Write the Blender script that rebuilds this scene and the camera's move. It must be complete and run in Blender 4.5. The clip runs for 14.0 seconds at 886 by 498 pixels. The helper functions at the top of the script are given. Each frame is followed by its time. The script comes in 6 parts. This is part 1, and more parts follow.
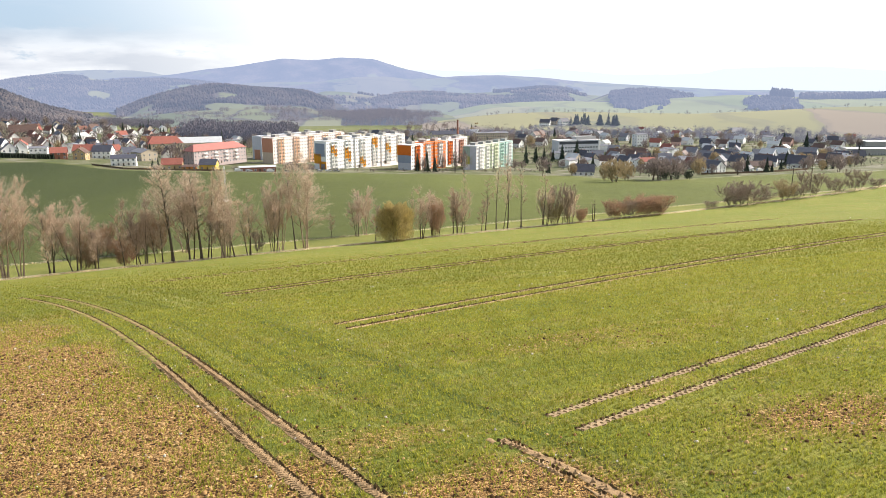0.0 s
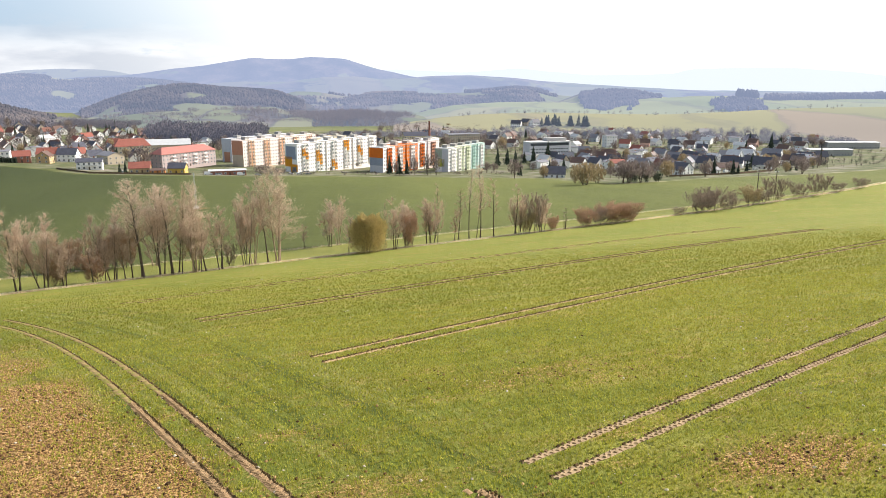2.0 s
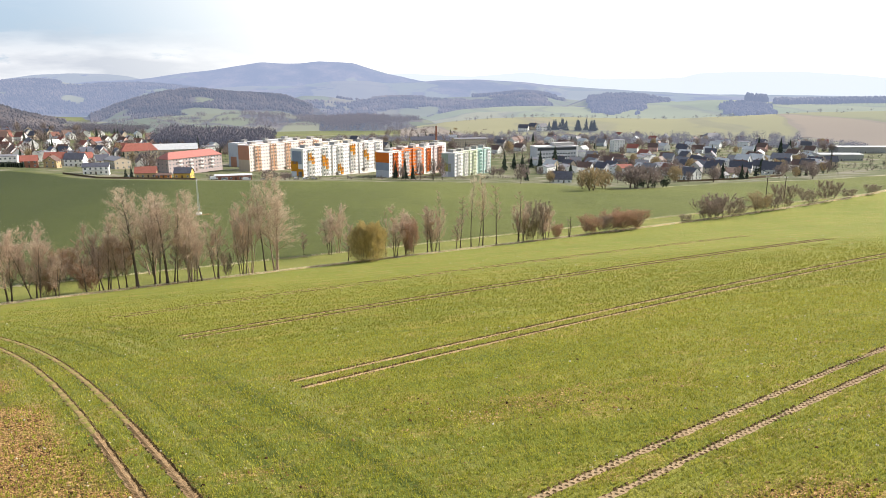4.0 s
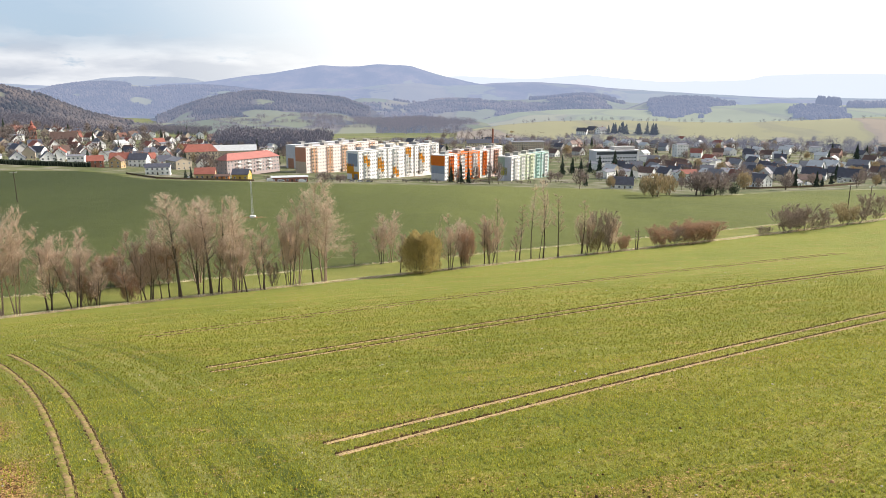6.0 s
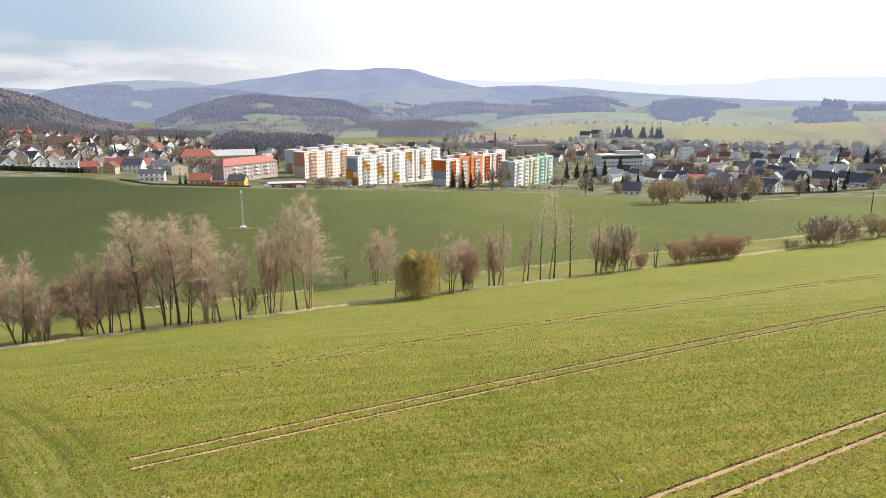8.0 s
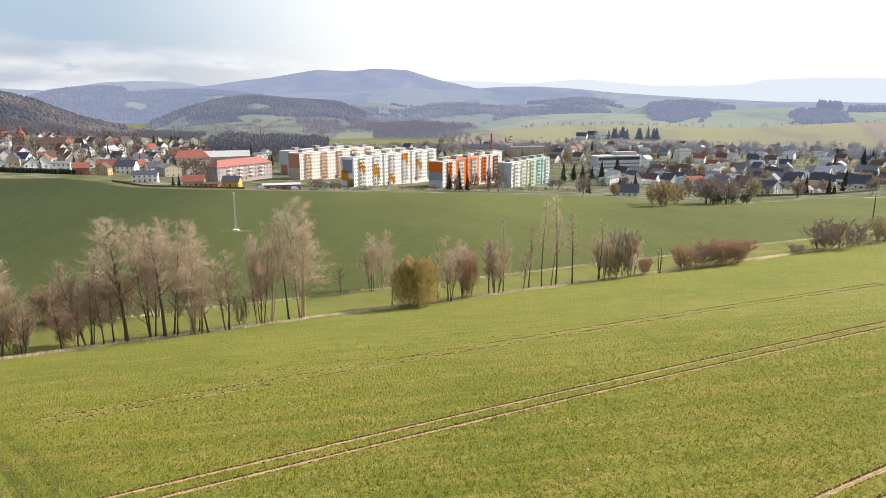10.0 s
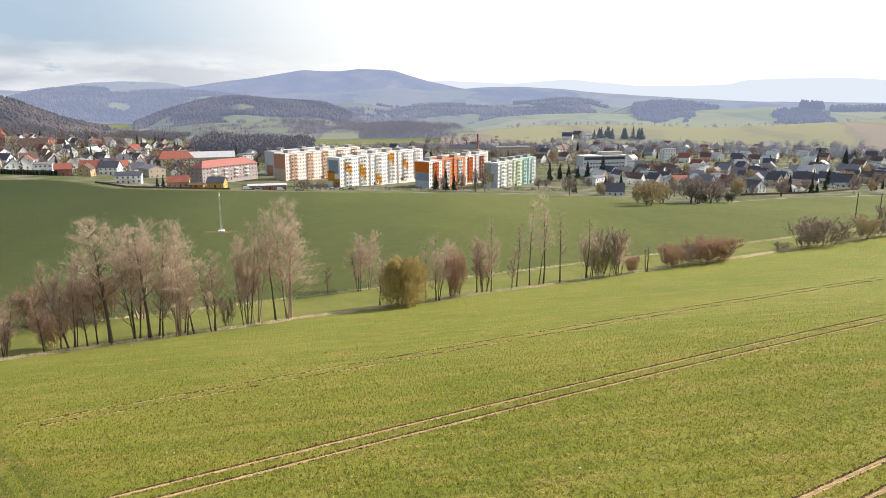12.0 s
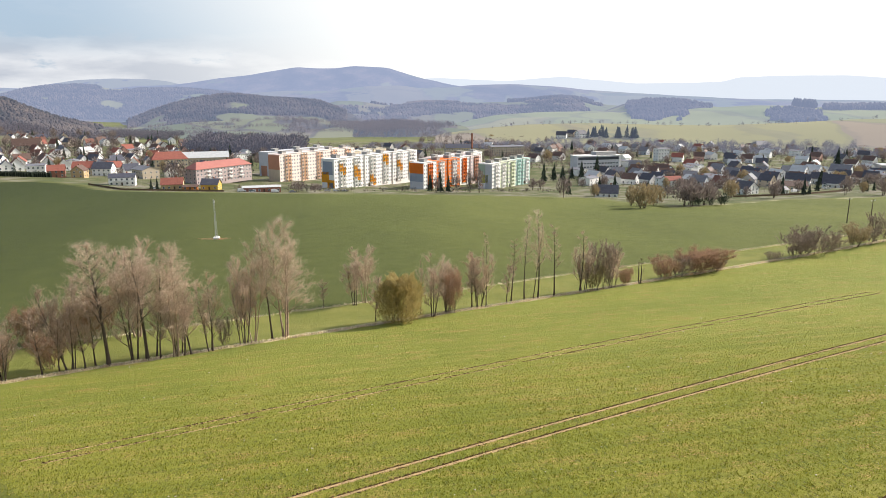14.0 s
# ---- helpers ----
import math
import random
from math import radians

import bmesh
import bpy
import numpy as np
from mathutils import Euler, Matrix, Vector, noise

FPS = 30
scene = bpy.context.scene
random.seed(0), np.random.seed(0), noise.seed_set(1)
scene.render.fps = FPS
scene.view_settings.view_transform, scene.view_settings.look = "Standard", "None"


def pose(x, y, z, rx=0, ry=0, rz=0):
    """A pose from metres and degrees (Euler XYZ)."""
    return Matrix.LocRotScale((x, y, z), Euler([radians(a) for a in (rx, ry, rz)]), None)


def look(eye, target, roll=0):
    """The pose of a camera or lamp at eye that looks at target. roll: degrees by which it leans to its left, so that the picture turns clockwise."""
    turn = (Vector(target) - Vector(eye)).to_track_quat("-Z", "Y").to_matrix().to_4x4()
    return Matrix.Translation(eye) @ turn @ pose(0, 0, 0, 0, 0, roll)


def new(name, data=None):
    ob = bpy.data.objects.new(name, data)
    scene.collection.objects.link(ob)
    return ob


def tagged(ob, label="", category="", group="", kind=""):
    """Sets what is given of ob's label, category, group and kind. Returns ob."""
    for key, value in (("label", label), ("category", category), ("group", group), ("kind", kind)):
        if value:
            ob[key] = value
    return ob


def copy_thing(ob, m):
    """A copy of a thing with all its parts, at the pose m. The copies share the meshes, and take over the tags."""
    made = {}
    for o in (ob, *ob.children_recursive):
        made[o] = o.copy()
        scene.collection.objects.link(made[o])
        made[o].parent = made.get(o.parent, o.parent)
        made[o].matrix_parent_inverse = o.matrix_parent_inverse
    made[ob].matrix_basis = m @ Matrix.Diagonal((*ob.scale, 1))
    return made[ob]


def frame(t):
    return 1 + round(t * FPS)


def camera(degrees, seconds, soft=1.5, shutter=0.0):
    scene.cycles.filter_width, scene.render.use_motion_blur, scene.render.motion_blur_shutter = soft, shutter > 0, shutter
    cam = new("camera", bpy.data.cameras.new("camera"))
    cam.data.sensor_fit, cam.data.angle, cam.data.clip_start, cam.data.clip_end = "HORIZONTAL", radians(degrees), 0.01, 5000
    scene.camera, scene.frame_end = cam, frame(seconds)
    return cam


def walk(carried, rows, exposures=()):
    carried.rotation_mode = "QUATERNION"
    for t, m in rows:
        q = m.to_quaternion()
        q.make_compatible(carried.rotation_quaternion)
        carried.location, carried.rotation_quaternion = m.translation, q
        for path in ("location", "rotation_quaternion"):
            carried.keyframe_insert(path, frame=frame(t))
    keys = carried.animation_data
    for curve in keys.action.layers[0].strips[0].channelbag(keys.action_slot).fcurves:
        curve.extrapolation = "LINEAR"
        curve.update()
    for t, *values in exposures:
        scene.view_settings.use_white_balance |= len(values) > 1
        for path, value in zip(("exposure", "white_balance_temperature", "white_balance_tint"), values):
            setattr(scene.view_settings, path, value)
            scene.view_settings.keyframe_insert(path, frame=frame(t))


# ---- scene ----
cam = camera(65.6, 14.0, soft=0.65)
PATH = [
    (0, (1.181, 4.286, -2.16), (1.528, 6.2, -2.627), -0.0),
    (0.5, (1.116, 4.251, -2.201), (1.471, 6.163, -2.67), 0.0),
    (1, (1.058, 4.28, -2.146), (1.44, 6.186, -2.617), 0.1),
    (1.5, (1.09, 4.33, -1.419), (1.506, 6.229, -1.89), 0.1),
    (2, (1.051, 4.355, 0.046), (1.476, 6.252, -0.422), 0.1),
    (2.2, (1.004, 4.36, 0.476), (1.431, 6.257, 0.01), 0.0),
    (4.3, (2.977, 7.492, 0.418), (3.367, 9.4, -0.038), 0.1),
    (4.5, (2.835, 8.291, 0.408), (3.213, 10.202, -0.048), 0.1),
    (5, (2.517, 10.426, 0.315), (2.878, 12.34, -0.14), 0.1),
    (5.5, (3.127, 12.296, 0.251), (3.469, 14.213, -0.203), 0.1),
    (6, (3.806, 15.042, 0.176), (4.056, 16.974, -0.274), 0.1),
    (6.5, (3.965, 18.152, 0.161), (4.194, 20.088, -0.285), 0.1),
    (7, (4.421, 21.976, 0.144), (4.66, 23.911, -0.299), 0.1),
    (7.5, (5.172, 25.115, 0.179), (5.403, 27.051, -0.263), 0.0),
    (8, (5.843, 27.983, 0.16), (6.087, 29.919, -0.281), -0.0),
    (8.2, (5.905, 28.817, 0.186), (6.151, 30.752, -0.255), 0.1),
    (10.3, (5.983, 32.311, -0.016), (6.245, 34.245, -0.454), -0.0),
    (10.5, (5.922, 32.168, -0.014), (6.192, 34.101, -0.453), 0.0),
    (11, (5.86, 31.959, -0.111), (6.135, 33.891, -0.549), -0.0),
    (11.5, (5.766, 32.298, -0.189), (6.054, 34.228, -0.628), 0.0),
    (12, (5.847, 32.638, -0.237), (6.142, 34.567, -0.674), -0.0),
    (12.5, (5.88, 32.59, -0.1), (6.178, 34.519, -0.535), -0.0),
    (13, (5.839, 32.373, 0.837), (6.143, 34.301, 0.402), -0.0),
    (13.5, (5.732, 32.381, 1.842), (6.04, 34.307, 1.401), 0.0),
    (14, (5.691, 32.55, 2.944), (6.002, 34.475, 2.498), -0.0),
]
walk(cam, [(t, look(e, g, r)) for t, e, g, r in PATH],
     exposures=[(0, 0.31), (2.2, 0.28), (5, 0.20), (8, 0.12), (14, 0.06)])

# ---- light ----
SUN_EL, SUN_AZ = radians(34), radians(75)      # azimuth from straight ahead towards the right
SUN_DIR = Vector((math.sin(SUN_AZ) * math.cos(SUN_EL), math.cos(SUN_AZ) * math.cos(SUN_EL), math.sin(SUN_EL)))
sun = new("sun", bpy.data.lights.new("sun", "SUN"))
sun.data.energy, sun.data.angle, sun.data.color = 6.2, radians(0.6), (1.0, 0.925, 0.83)
sun.matrix_world = look(SUN_DIR * 100, (0, 0, 0))

world = bpy.data.worlds.new("sky")
scene.world = world
world.use_nodes = True
wn, wl = world.node_tree.nodes, world.node_tree.links
wn.clear()
w_out = wn.new("ShaderNodeOutputWorld")
w_bg = wn.new("ShaderNodeBackground")
w_sky = wn.new("ShaderNodeTexSky")
w_sky.sky_type, w_sky.sun_disc = "NISHITA", False
w_sky.sun_elevation, w_sky.sun_rotation = SUN_EL, SUN_AZ
w_sky.air_density, w_sky.dust_density, w_sky.ozone_density = 1.0, 2.5, 1.5
w_co = wn.new("ShaderNodeTexCoord")


def w_math(op, a, b=None, clamp=False):
    n = wn.new("ShaderNodeMath")
    n.operation, n.use_clamp = op, clamp
    for i, v in enumerate((a, b)):
        if v is None:
            continue
        if isinstance(v, (int, float)):
            n.inputs[i].default_value = v
        else:
            wl.new(v, n.inputs[i])
    return n.outputs[0]


w_dot = wn.new("ShaderNodeVectorMath")
w_dot.operation = "DOT_PRODUCT"
wl.new(w_co.outputs["Generated"], w_dot.inputs[0])
w_dot.inputs[1].default_value = SUN_DIR
w_sep = wn.new("ShaderNodeSeparateXYZ")
wl.new(w_co.outputs["Generated"], w_sep.inputs[0])
# a thin bright veil round the sun
w_veil = wn.new("ShaderNodeMapRange")
w_veil.interpolation_type = "SMOOTHSTEP"
w_veil.inputs["From Min"].default_value, w_veil.inputs["From Max"].default_value = -0.04, 0.38
wl.new(w_dot.outputs["Value"], w_veil.inputs["Value"])
# banks of cloud low over the horizon
w_map = wn.new("ShaderNodeMapping")
w_map.inputs["Scale"].default_value = (3.4, 3.4, 11.0)
wl.new(w_co.outputs["Generated"], w_map.inputs["Vector"])
w_noise = wn.new("ShaderNodeTexNoise")
w_noise.inputs["Scale"].default_value, w_noise.inputs["Detail"].default_value, w_noise.inputs["Roughness"].default_value = 3.6, 7, 0.6
wl.new(w_map.outputs["Vector"], w_noise.inputs["Vector"])
w_low = wn.new("ShaderNodeMapRange")
w_low.interpolation_type = "SMOOTHSTEP"
w_low.inputs["From Min"].default_value, w_low.inputs["From Max"].default_value = 0.085, 0.03
wl.new(w_sep.outputs["Z"], w_low.inputs["Value"])
w_cover = wn.new("ShaderNodeMapRange")
w_cover.interpolation_type = "SMOOTHSTEP"
w_cover.inputs["From Min"].default_value, w_cover.inputs["From Max"].default_value = 0.46, 0.60
w_sum = w_math("ADD", w_noise.outputs["Fac"], w_math("MULTIPLY", w_low.outputs["Result"], 0.22))
wl.new(w_sum, w_cover.inputs["Value"])
w_ramp = wn.new("ShaderNodeValToRGB")
w_ramp.color_ramp.elements[0].color, w_ramp.color_ramp.elements[0].position = (0.60, 0.635, 0.71, 1), 0.40
w_ramp.color_ramp.elements[1].color, w_ramp.color_ramp.elements[1].position = (0.90, 0.91, 0.94, 1), 0.58
w_shift = wn.new("ShaderNodeMapping")
w_shift.inputs["Location"].default_value, w_shift.inputs["Scale"].default_value = (0.0, 0.0, -0.25), (2.2, 2.2, 9.0)
wl.new(w_co.outputs["Generated"], w_shift.inputs["Vector"])
w_noise2 = wn.new("ShaderNodeTexNoise")
w_noise2.inputs["Scale"].default_value, w_noise2.inputs["Detail"].default_value = 3.4, 6
wl.new(w_shift.outputs["Vector"], w_noise2.inputs["Vector"])
wl.new(w_noise2.outputs["Fac"], w_ramp.inputs["Fac"])


def w_mix(fac, a, b):
    n = wn.new("ShaderNodeMix")
    n.data_type = "RGBA"
    if isinstance(fac, float):
        n.inputs[0].default_value = fac
    else:
        wl.new(fac, n.inputs[0])
    for i, v in ((6, a), (7, b)):
        if isinstance(v, tuple):
            n.inputs[i].default_value = v
        else:
            wl.new(v, n.inputs[i])
    return n.outputs[2]


w_scale = wn.new("ShaderNodeVectorMath")
w_scale.operation = "SCALE"
w_scale.inputs["Scale"].default_value = 0.11
wl.new(w_sky.outputs["Color"], w_scale.inputs[0])
w_thin = w_mix(0.72, w_scale.outputs["Vector"], (0.56, 0.72, 0.91, 1))
w_cloudy = w_mix(w_math("MULTIPLY", w_cover.outputs["Result"], w_math("ADD", w_math("MULTIPLY", w_low.outputs["Result"], 0.85), 0.05)), w_thin, w_ramp.outputs["Color"])
# the haze thins out overhead to clear blue
w_high = wn.new("ShaderNodeMapRange")
w_high.interpolation_type = "SMOOTHSTEP"
w_high.inputs["From Min"].default_value, w_high.inputs["From Max"].default_value = 0.16, 0.60
wl.new(w_sep.outputs["Z"], w_high.inputs["Value"])
w_clear = w_mix(w_math("MULTIPLY", w_high.outputs["Result"], 0.85), w_cloudy, w_scale.outputs["Vector"])
w_bright = w_math("MULTIPLY", w_veil.outputs["Result"], w_math("SUBTRACT", 1.0, w_math("MULTIPLY", w_high.outputs["Result"], 0.6)))
w_all = w_mix(w_bright, w_clear, (1.15, 1.15, 1.12, 1))
wl.new(w_all, w_bg.inputs["Color"])
w_bg.inputs["Strength"].default_value = 0.92
wl.new(w_bg.outputs["Background"], w_out.inputs["Surface"])

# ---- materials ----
# blue haze colour that hills and far woods are made to emit
HAZE_GLOW = (0.455, 0.54, 0.79, 1)


def rgba(c):
    return (*c, 1) if len(c) == 3 else c


class Nodes:
    """Short hand for one node tree."""

    def __init__(self, name):
        self.m = bpy.data.materials.new(name)
        self.m.use_nodes = True
        self.t = self.m.node_tree
        self.b = self.t.nodes["Principled BSDF"]
        self.b.inputs["Specular IOR Level"].default_value = 0.25

    def node(self, kind, **given):
        n = self.t.nodes.new(kind)
        for key, v in given.items():
            self.put(n.inputs[key.replace("_", " ")], v)
        return n

    def put(self, socket, v):
        if isinstance(v, bpy.types.NodeSocket):
            self.t.links.new(v, socket)
        else:
            socket.default_value = v

    def coords(self, kind="Object", scale=(1, 1, 1), turn=0.0):
        m = self.node("ShaderNodeMapping", Vector=self.node("ShaderNodeTexCoord").outputs[kind])
        m.inputs["Scale"].default_value = scale
        m.inputs["Rotation"].default_value = (0, 0, turn)
        return m.outputs["Vector"]

    def noise(self, vec, scale, detail=5, rough=0.55):
        return self.node("ShaderNodeTexNoise", Vector=vec, Scale=scale, Detail=detail, Roughness=rough).outputs["Fac"]

    def ramp(self, fac, *stops):
        n = self.node("ShaderNodeValToRGB", Fac=fac)
        e = n.color_ramp.elements
        while len(e) < len(stops):
            e.new(0.5)
        for el, (p, c) in zip(e, stops):
            el.position, el.color = p, rgba(c)
        return n.outputs["Color"]

    def steps(self, v, a, b):
        n = self.node("ShaderNodeMapRange", Value=v)
        n.interpolation_type = "SMOOTHSTEP"
        n.inputs["From Min"].default_value, n.inputs["From Max"].default_value = a, b
        return n.outputs["Result"]

    def math(self, op, a, b=0.0):
        n = self.node("ShaderNodeMath")
        n.operation = op
        self.put(n.inputs[0], a)
        self.put(n.inputs[1], b)
        return n.outputs[0]

    def mix(self, fac, a, b, blend="MIX"):
        n = self.node("ShaderNodeMix")
        n.data_type, n.blend_type = "RGBA", blend
        self.put(n.inputs[0], fac)
        self.put(n.inputs[6], rgba(a) if isinstance(a, tuple) else a)
        self.put(n.inputs[7], rgba(b) if isinstance(b, tuple) else b)
        return n.outputs[2]

    def attr(self, name):
        n = self.t.nodes.new("ShaderNodeAttribute")
        n.attribute_name = name
        return n.outputs["Fac"]

    def bump(self, height, strength, distance=0.1):
        n = self.node("ShaderNodeBump", Height=height, Strength=strength, Distance=distance)
        self.t.links.new(n.outputs["Normal"], self.b.inputs["Normal"])

    def done(self, color, rough=0.9, haze_mix=0.0, tone=HAZE_GLOW):
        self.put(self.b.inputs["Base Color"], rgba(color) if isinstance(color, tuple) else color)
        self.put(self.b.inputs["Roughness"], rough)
        # haze is painted: a glow in the tone's colour mixed over the surface
        if haze_mix:
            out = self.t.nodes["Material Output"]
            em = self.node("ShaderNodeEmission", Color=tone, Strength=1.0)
            ms = self.node("ShaderNodeMixShader", Fac=haze_mix)
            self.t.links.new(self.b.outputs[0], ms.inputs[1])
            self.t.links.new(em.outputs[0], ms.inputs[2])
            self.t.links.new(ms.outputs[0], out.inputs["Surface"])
        return self.m


def plain(name, c, vary=0.12, scale=1.5, rough=0.85, by_object=0.0, by_island=0.0, fine=9.0, bump=0.0, metal=0.0):
    """A painted or natural surface with stains and grain, and a tone of its own for each thing."""
    n = Nodes(name)
    vec = n.coords()
    dark = tuple(v * (1 - vary) for v in c)
    light = tuple(min(1, v * (1 + vary)) for v in c)
    col = n.ramp(n.noise(vec, scale), (0.3, dark), (0.7, light))
    grain = n.noise(vec, scale * fine, 3)
    col = n.mix(0.35 * vary * 4 if vary < 0.2 else 0.25, col, n.ramp(grain, (0.3, tuple(v * 0.8 for v in c)), (0.7, light)))
    rnd = None
    if by_object:
        rnd, k = n.node("ShaderNodeObjectInfo").outputs["Random"], by_object
    elif by_island:
        rnd, k = n.node("ShaderNodeNewGeometry").outputs["Random Per Island"], by_island
    if rnd:
        col = n.mix(1.0, col, n.ramp(rnd, (0.0, (1 - k,) * 3), (1.0, (1 + k * 0.6,) * 3)), "MULTIPLY")
    if bump:
        n.bump(grain, bump, 0.05)
    n.b.inputs["Metallic"].default_value = metal
    return n.done(col, rough)


ROW_TURN = radians(-22.3)


def ground_material():
    n = Nodes("field and meadow ground")
    vec = n.coords()
    soil_a, far_e, verge_e, town_a, plants_a = (n.attr(k) for k in ("soil", "far", "verge", "town", "plants"))
    valley_a = n.attr("valley")
    across = n.node("ShaderNodeVectorMath")           # metres beyond the hedge
    across.operation = "DOT_PRODUCT"
    n.put(across.inputs[0], vec)
    across.inputs[1].default_value = (-0.3911, 0.9204, 0)
    wob = n.math("MULTIPLY", n.math("SUBTRACT", n.noise(vec, 0.35, 4), 0.5), 2.6)
    v = n.math("ADD", n.math("SUBTRACT", across.outputs["Value"], 117.72), wob)
    far_a = n.math("MULTIPLY", far_e, n.steps(v, 19.5, 20.5))
    meadow_a = n.math("MULTIPLY", n.steps(v, 0.4, 1.4), n.steps(v, 20.5, 19.5))
    band = n.math("MULTIPLY", n.steps(v, -0.75, 0.1), n.steps(v, 1.5, 0.6))
    bank = n.math("MULTIPLY", n.math("MULTIPLY", n.steps(v, 18.9, 19.6), n.steps(v, 20.9, 20.2)), 0.45)
    verge_a = n.math("MAXIMUM", n.math("MAXIMUM", band, bank), verge_e)
    broad, mid = n.noise(vec, 0.045, 4), n.noise(n.coords(scale=(0.4, 1, 1), turn=ROW_TURN), 0.6, 5)
    fine = n.noise(n.coords(scale=(0.55, 1.1, 1), turn=ROW_TURN), 5.0, 6, 0.7)
    lanes = n.attr("lanes")
    drilled = n.noise(n.coords(scale=(0.05, 2.6, 1), turn=ROW_TURN), 1.0, 3, 0.55)
    place = n.node("ShaderNodeSeparateXYZ", Vector=vec)
    course = n.node("ShaderNodeCombineXYZ", X=n.math("MULTIPLY", n.attr("beside"), 1.05), Y=n.math("MULTIPLY", place.outputs["Y"], 0.035))
    turned = n.noise(course.outputs["Vector"], 1.0, 3, 0.6)   # rows that follow the headland
    rows = n.math("ADD", n.math("MULTIPLY", turned, lanes), n.math("MULTIPLY", drilled, n.math("SUBTRACT", 1.0, lanes)))
    bands = n.noise(n.coords(scale=(0.018, 0.55, 1), turn=ROW_TURN), 1.0, 3, 0.6)
    clump = n.noise(n.coords(scale=(1.5, 0.5, 1)), 2.8, 5, 0.68)
    crop = n.ramp(broad, (0.3, (0.183, 0.205, 0.020)), (0.7, (0.246, 0.248, 0.028)))
    crop = n.mix(n.steps(mid, 0.42, 0.72), crop, (0.278, 0.263, 0.041))
    crop = n.mix(n.math("MULTIPLY", n.steps(rows, 0.52, 0.66), 0.45), crop, (0.141, 0.166, 0.024))
    crop = n.mix(n.math("MULTIPLY", n.steps(rows, 0.46, 0.36), 0.35), crop, (0.317, 0.283, 0.066))
    crop = n.mix(n.math("MULTIPLY", n.steps(bands, 0.47, 0.36), n.math("SUBTRACT", 0.32, n.math("MULTIPLY", lanes, 0.2))), crop, (0.136, 0.172, 0.020))
    crop = n.mix(n.math("MULTIPLY", n.steps(bands, 0.55, 0.66), n.math("SUBTRACT", 0.40, n.math("MULTIPLY", lanes, 0.3))), crop, (0.322, 0.296, 0.069))
    # dark flecks paint in the shade between tufts
    crop = n.mix(n.math("MULTIPLY", n.steps(clump, 0.47, 0.39), n.math("ADD", n.math("MULTIPLY", plants_a, 0.42), 0.10)), crop, (0.071, 0.078, 0.018))
    crop = n.mix(n.math("MULTIPLY", n.steps(clump, 0.58, 0.68), n.math("ADD", n.math("MULTIPLY", plants_a, 0.45), 0.15)), crop, (0.372, 0.338, 0.076))
    crop = n.mix(n.math("MULTIPLY", lanes, 0.40), crop, (0.121, 0.158, 0.027))
    crop = n.mix(n.math("MULTIPLY", lanes, n.math("MULTIPLY", n.steps(turned, 0.54, 0.62), 0.5)), crop, (0.333, 0.312, 0.094))
    crop = n.mix(n.math("MULTIPLY", lanes, n.math("MULTIPLY", n.steps(turned, 0.45, 0.40), 0.7)), crop, (0.080, 0.105, 0.014))
    crop = n.mix(n.math("MULTIPLY", n.math("SUBTRACT", 1.0, plants_a), 0.75), crop, n.ramp(broad, (0.3, (0.181, 0.214, 0.036)), (0.7, (0.231, 0.250, 0.046))))
    grit = n.math("ADD", n.math("MULTIPLY", fine, 0.35), n.math("MULTIPLY", n.noise(vec, 11.0, 4, 0.75), 0.65))
    # the near-black stop paints shadows between clods
    earth = n.ramp(grit, (0.43, (0.020, 0.010, 0.005)), (0.475, (0.20, 0.105, 0.030)), (0.54, (0.46, 0.265, 0.090)), (0.61, (0.70, 0.50, 0.25)))
    spots = n.steps(n.math("ADD", n.math("MULTIPLY", fine, 0.6), n.math("MULTIPLY", mid, 0.5)), 0.56, 0.70)
    bare = n.math("ADD", n.math("MULTIPLY", soil_a, 1.15), n.math("SUBTRACT", n.math("MULTIPLY", n.math("ADD", n.math("ADD", mid, clump), fine), 0.36), 0.54))
    col = n.mix(n.math("MULTIPLY", spots, 0.55), crop, earth)
    col = n.mix(n.steps(bare, 0.15, 0.58), col, earth)
    farvec = n.coords(scale=(1, 0.25, 1), turn=radians(10))
    fcol = n.ramp(n.noise(farvec, 0.018, 5), (0.3, (0.060, 0.071, 0.016)), (0.7, (0.104, 0.111, 0.028)))
    fcol = n.mix(0.35, fcol, n.ramp(n.noise(vec, 0.25, 4), (0.3, (0.054, 0.063, 0.016)), (0.7, (0.110, 0.114, 0.032))))
    sepx = n.node("ShaderNodeSeparateXYZ", Vector=vec)
    # left-dark, right-light tone: lens vignetting painted in over real crop differences
    young = n.steps(n.math("ADD", sepx.outputs["X"], n.math("MULTIPLY", n.noise(farvec, 0.012, 3), 60.0)), -110.0, 130.0)
    fcol = n.mix(1.0, fcol, n.ramp(young, (0.0, (0.48, 0.55, 0.54)), (1.0, (1.36, 1.34, 1.25))), "MULTIPLY")
    fcol = n.mix(1.0, fcol, (1.10, 1.15, 1.12), "MULTIPLY")
    col = n.mix(far_a, col, fcol)
    meadow = n.ramp(n.noise(vec, 0.12, 5), (0.3, (0.155, 0.172, 0.034)), (0.7, (0.245, 0.24, 0.060)))
    col = n.mix(meadow_a, col, meadow)
    dry = n.ramp(n.noise(vec, 1.3, 5), (0.3, (0.38, 0.315, 0.18)), (0.7, (0.74, 0.66, 0.48)))
    col = n.mix(n.steps(n.math("ADD", verge_a, n.math("SUBTRACT", mid, 0.5)), 0.35, 0.65), col, dry)
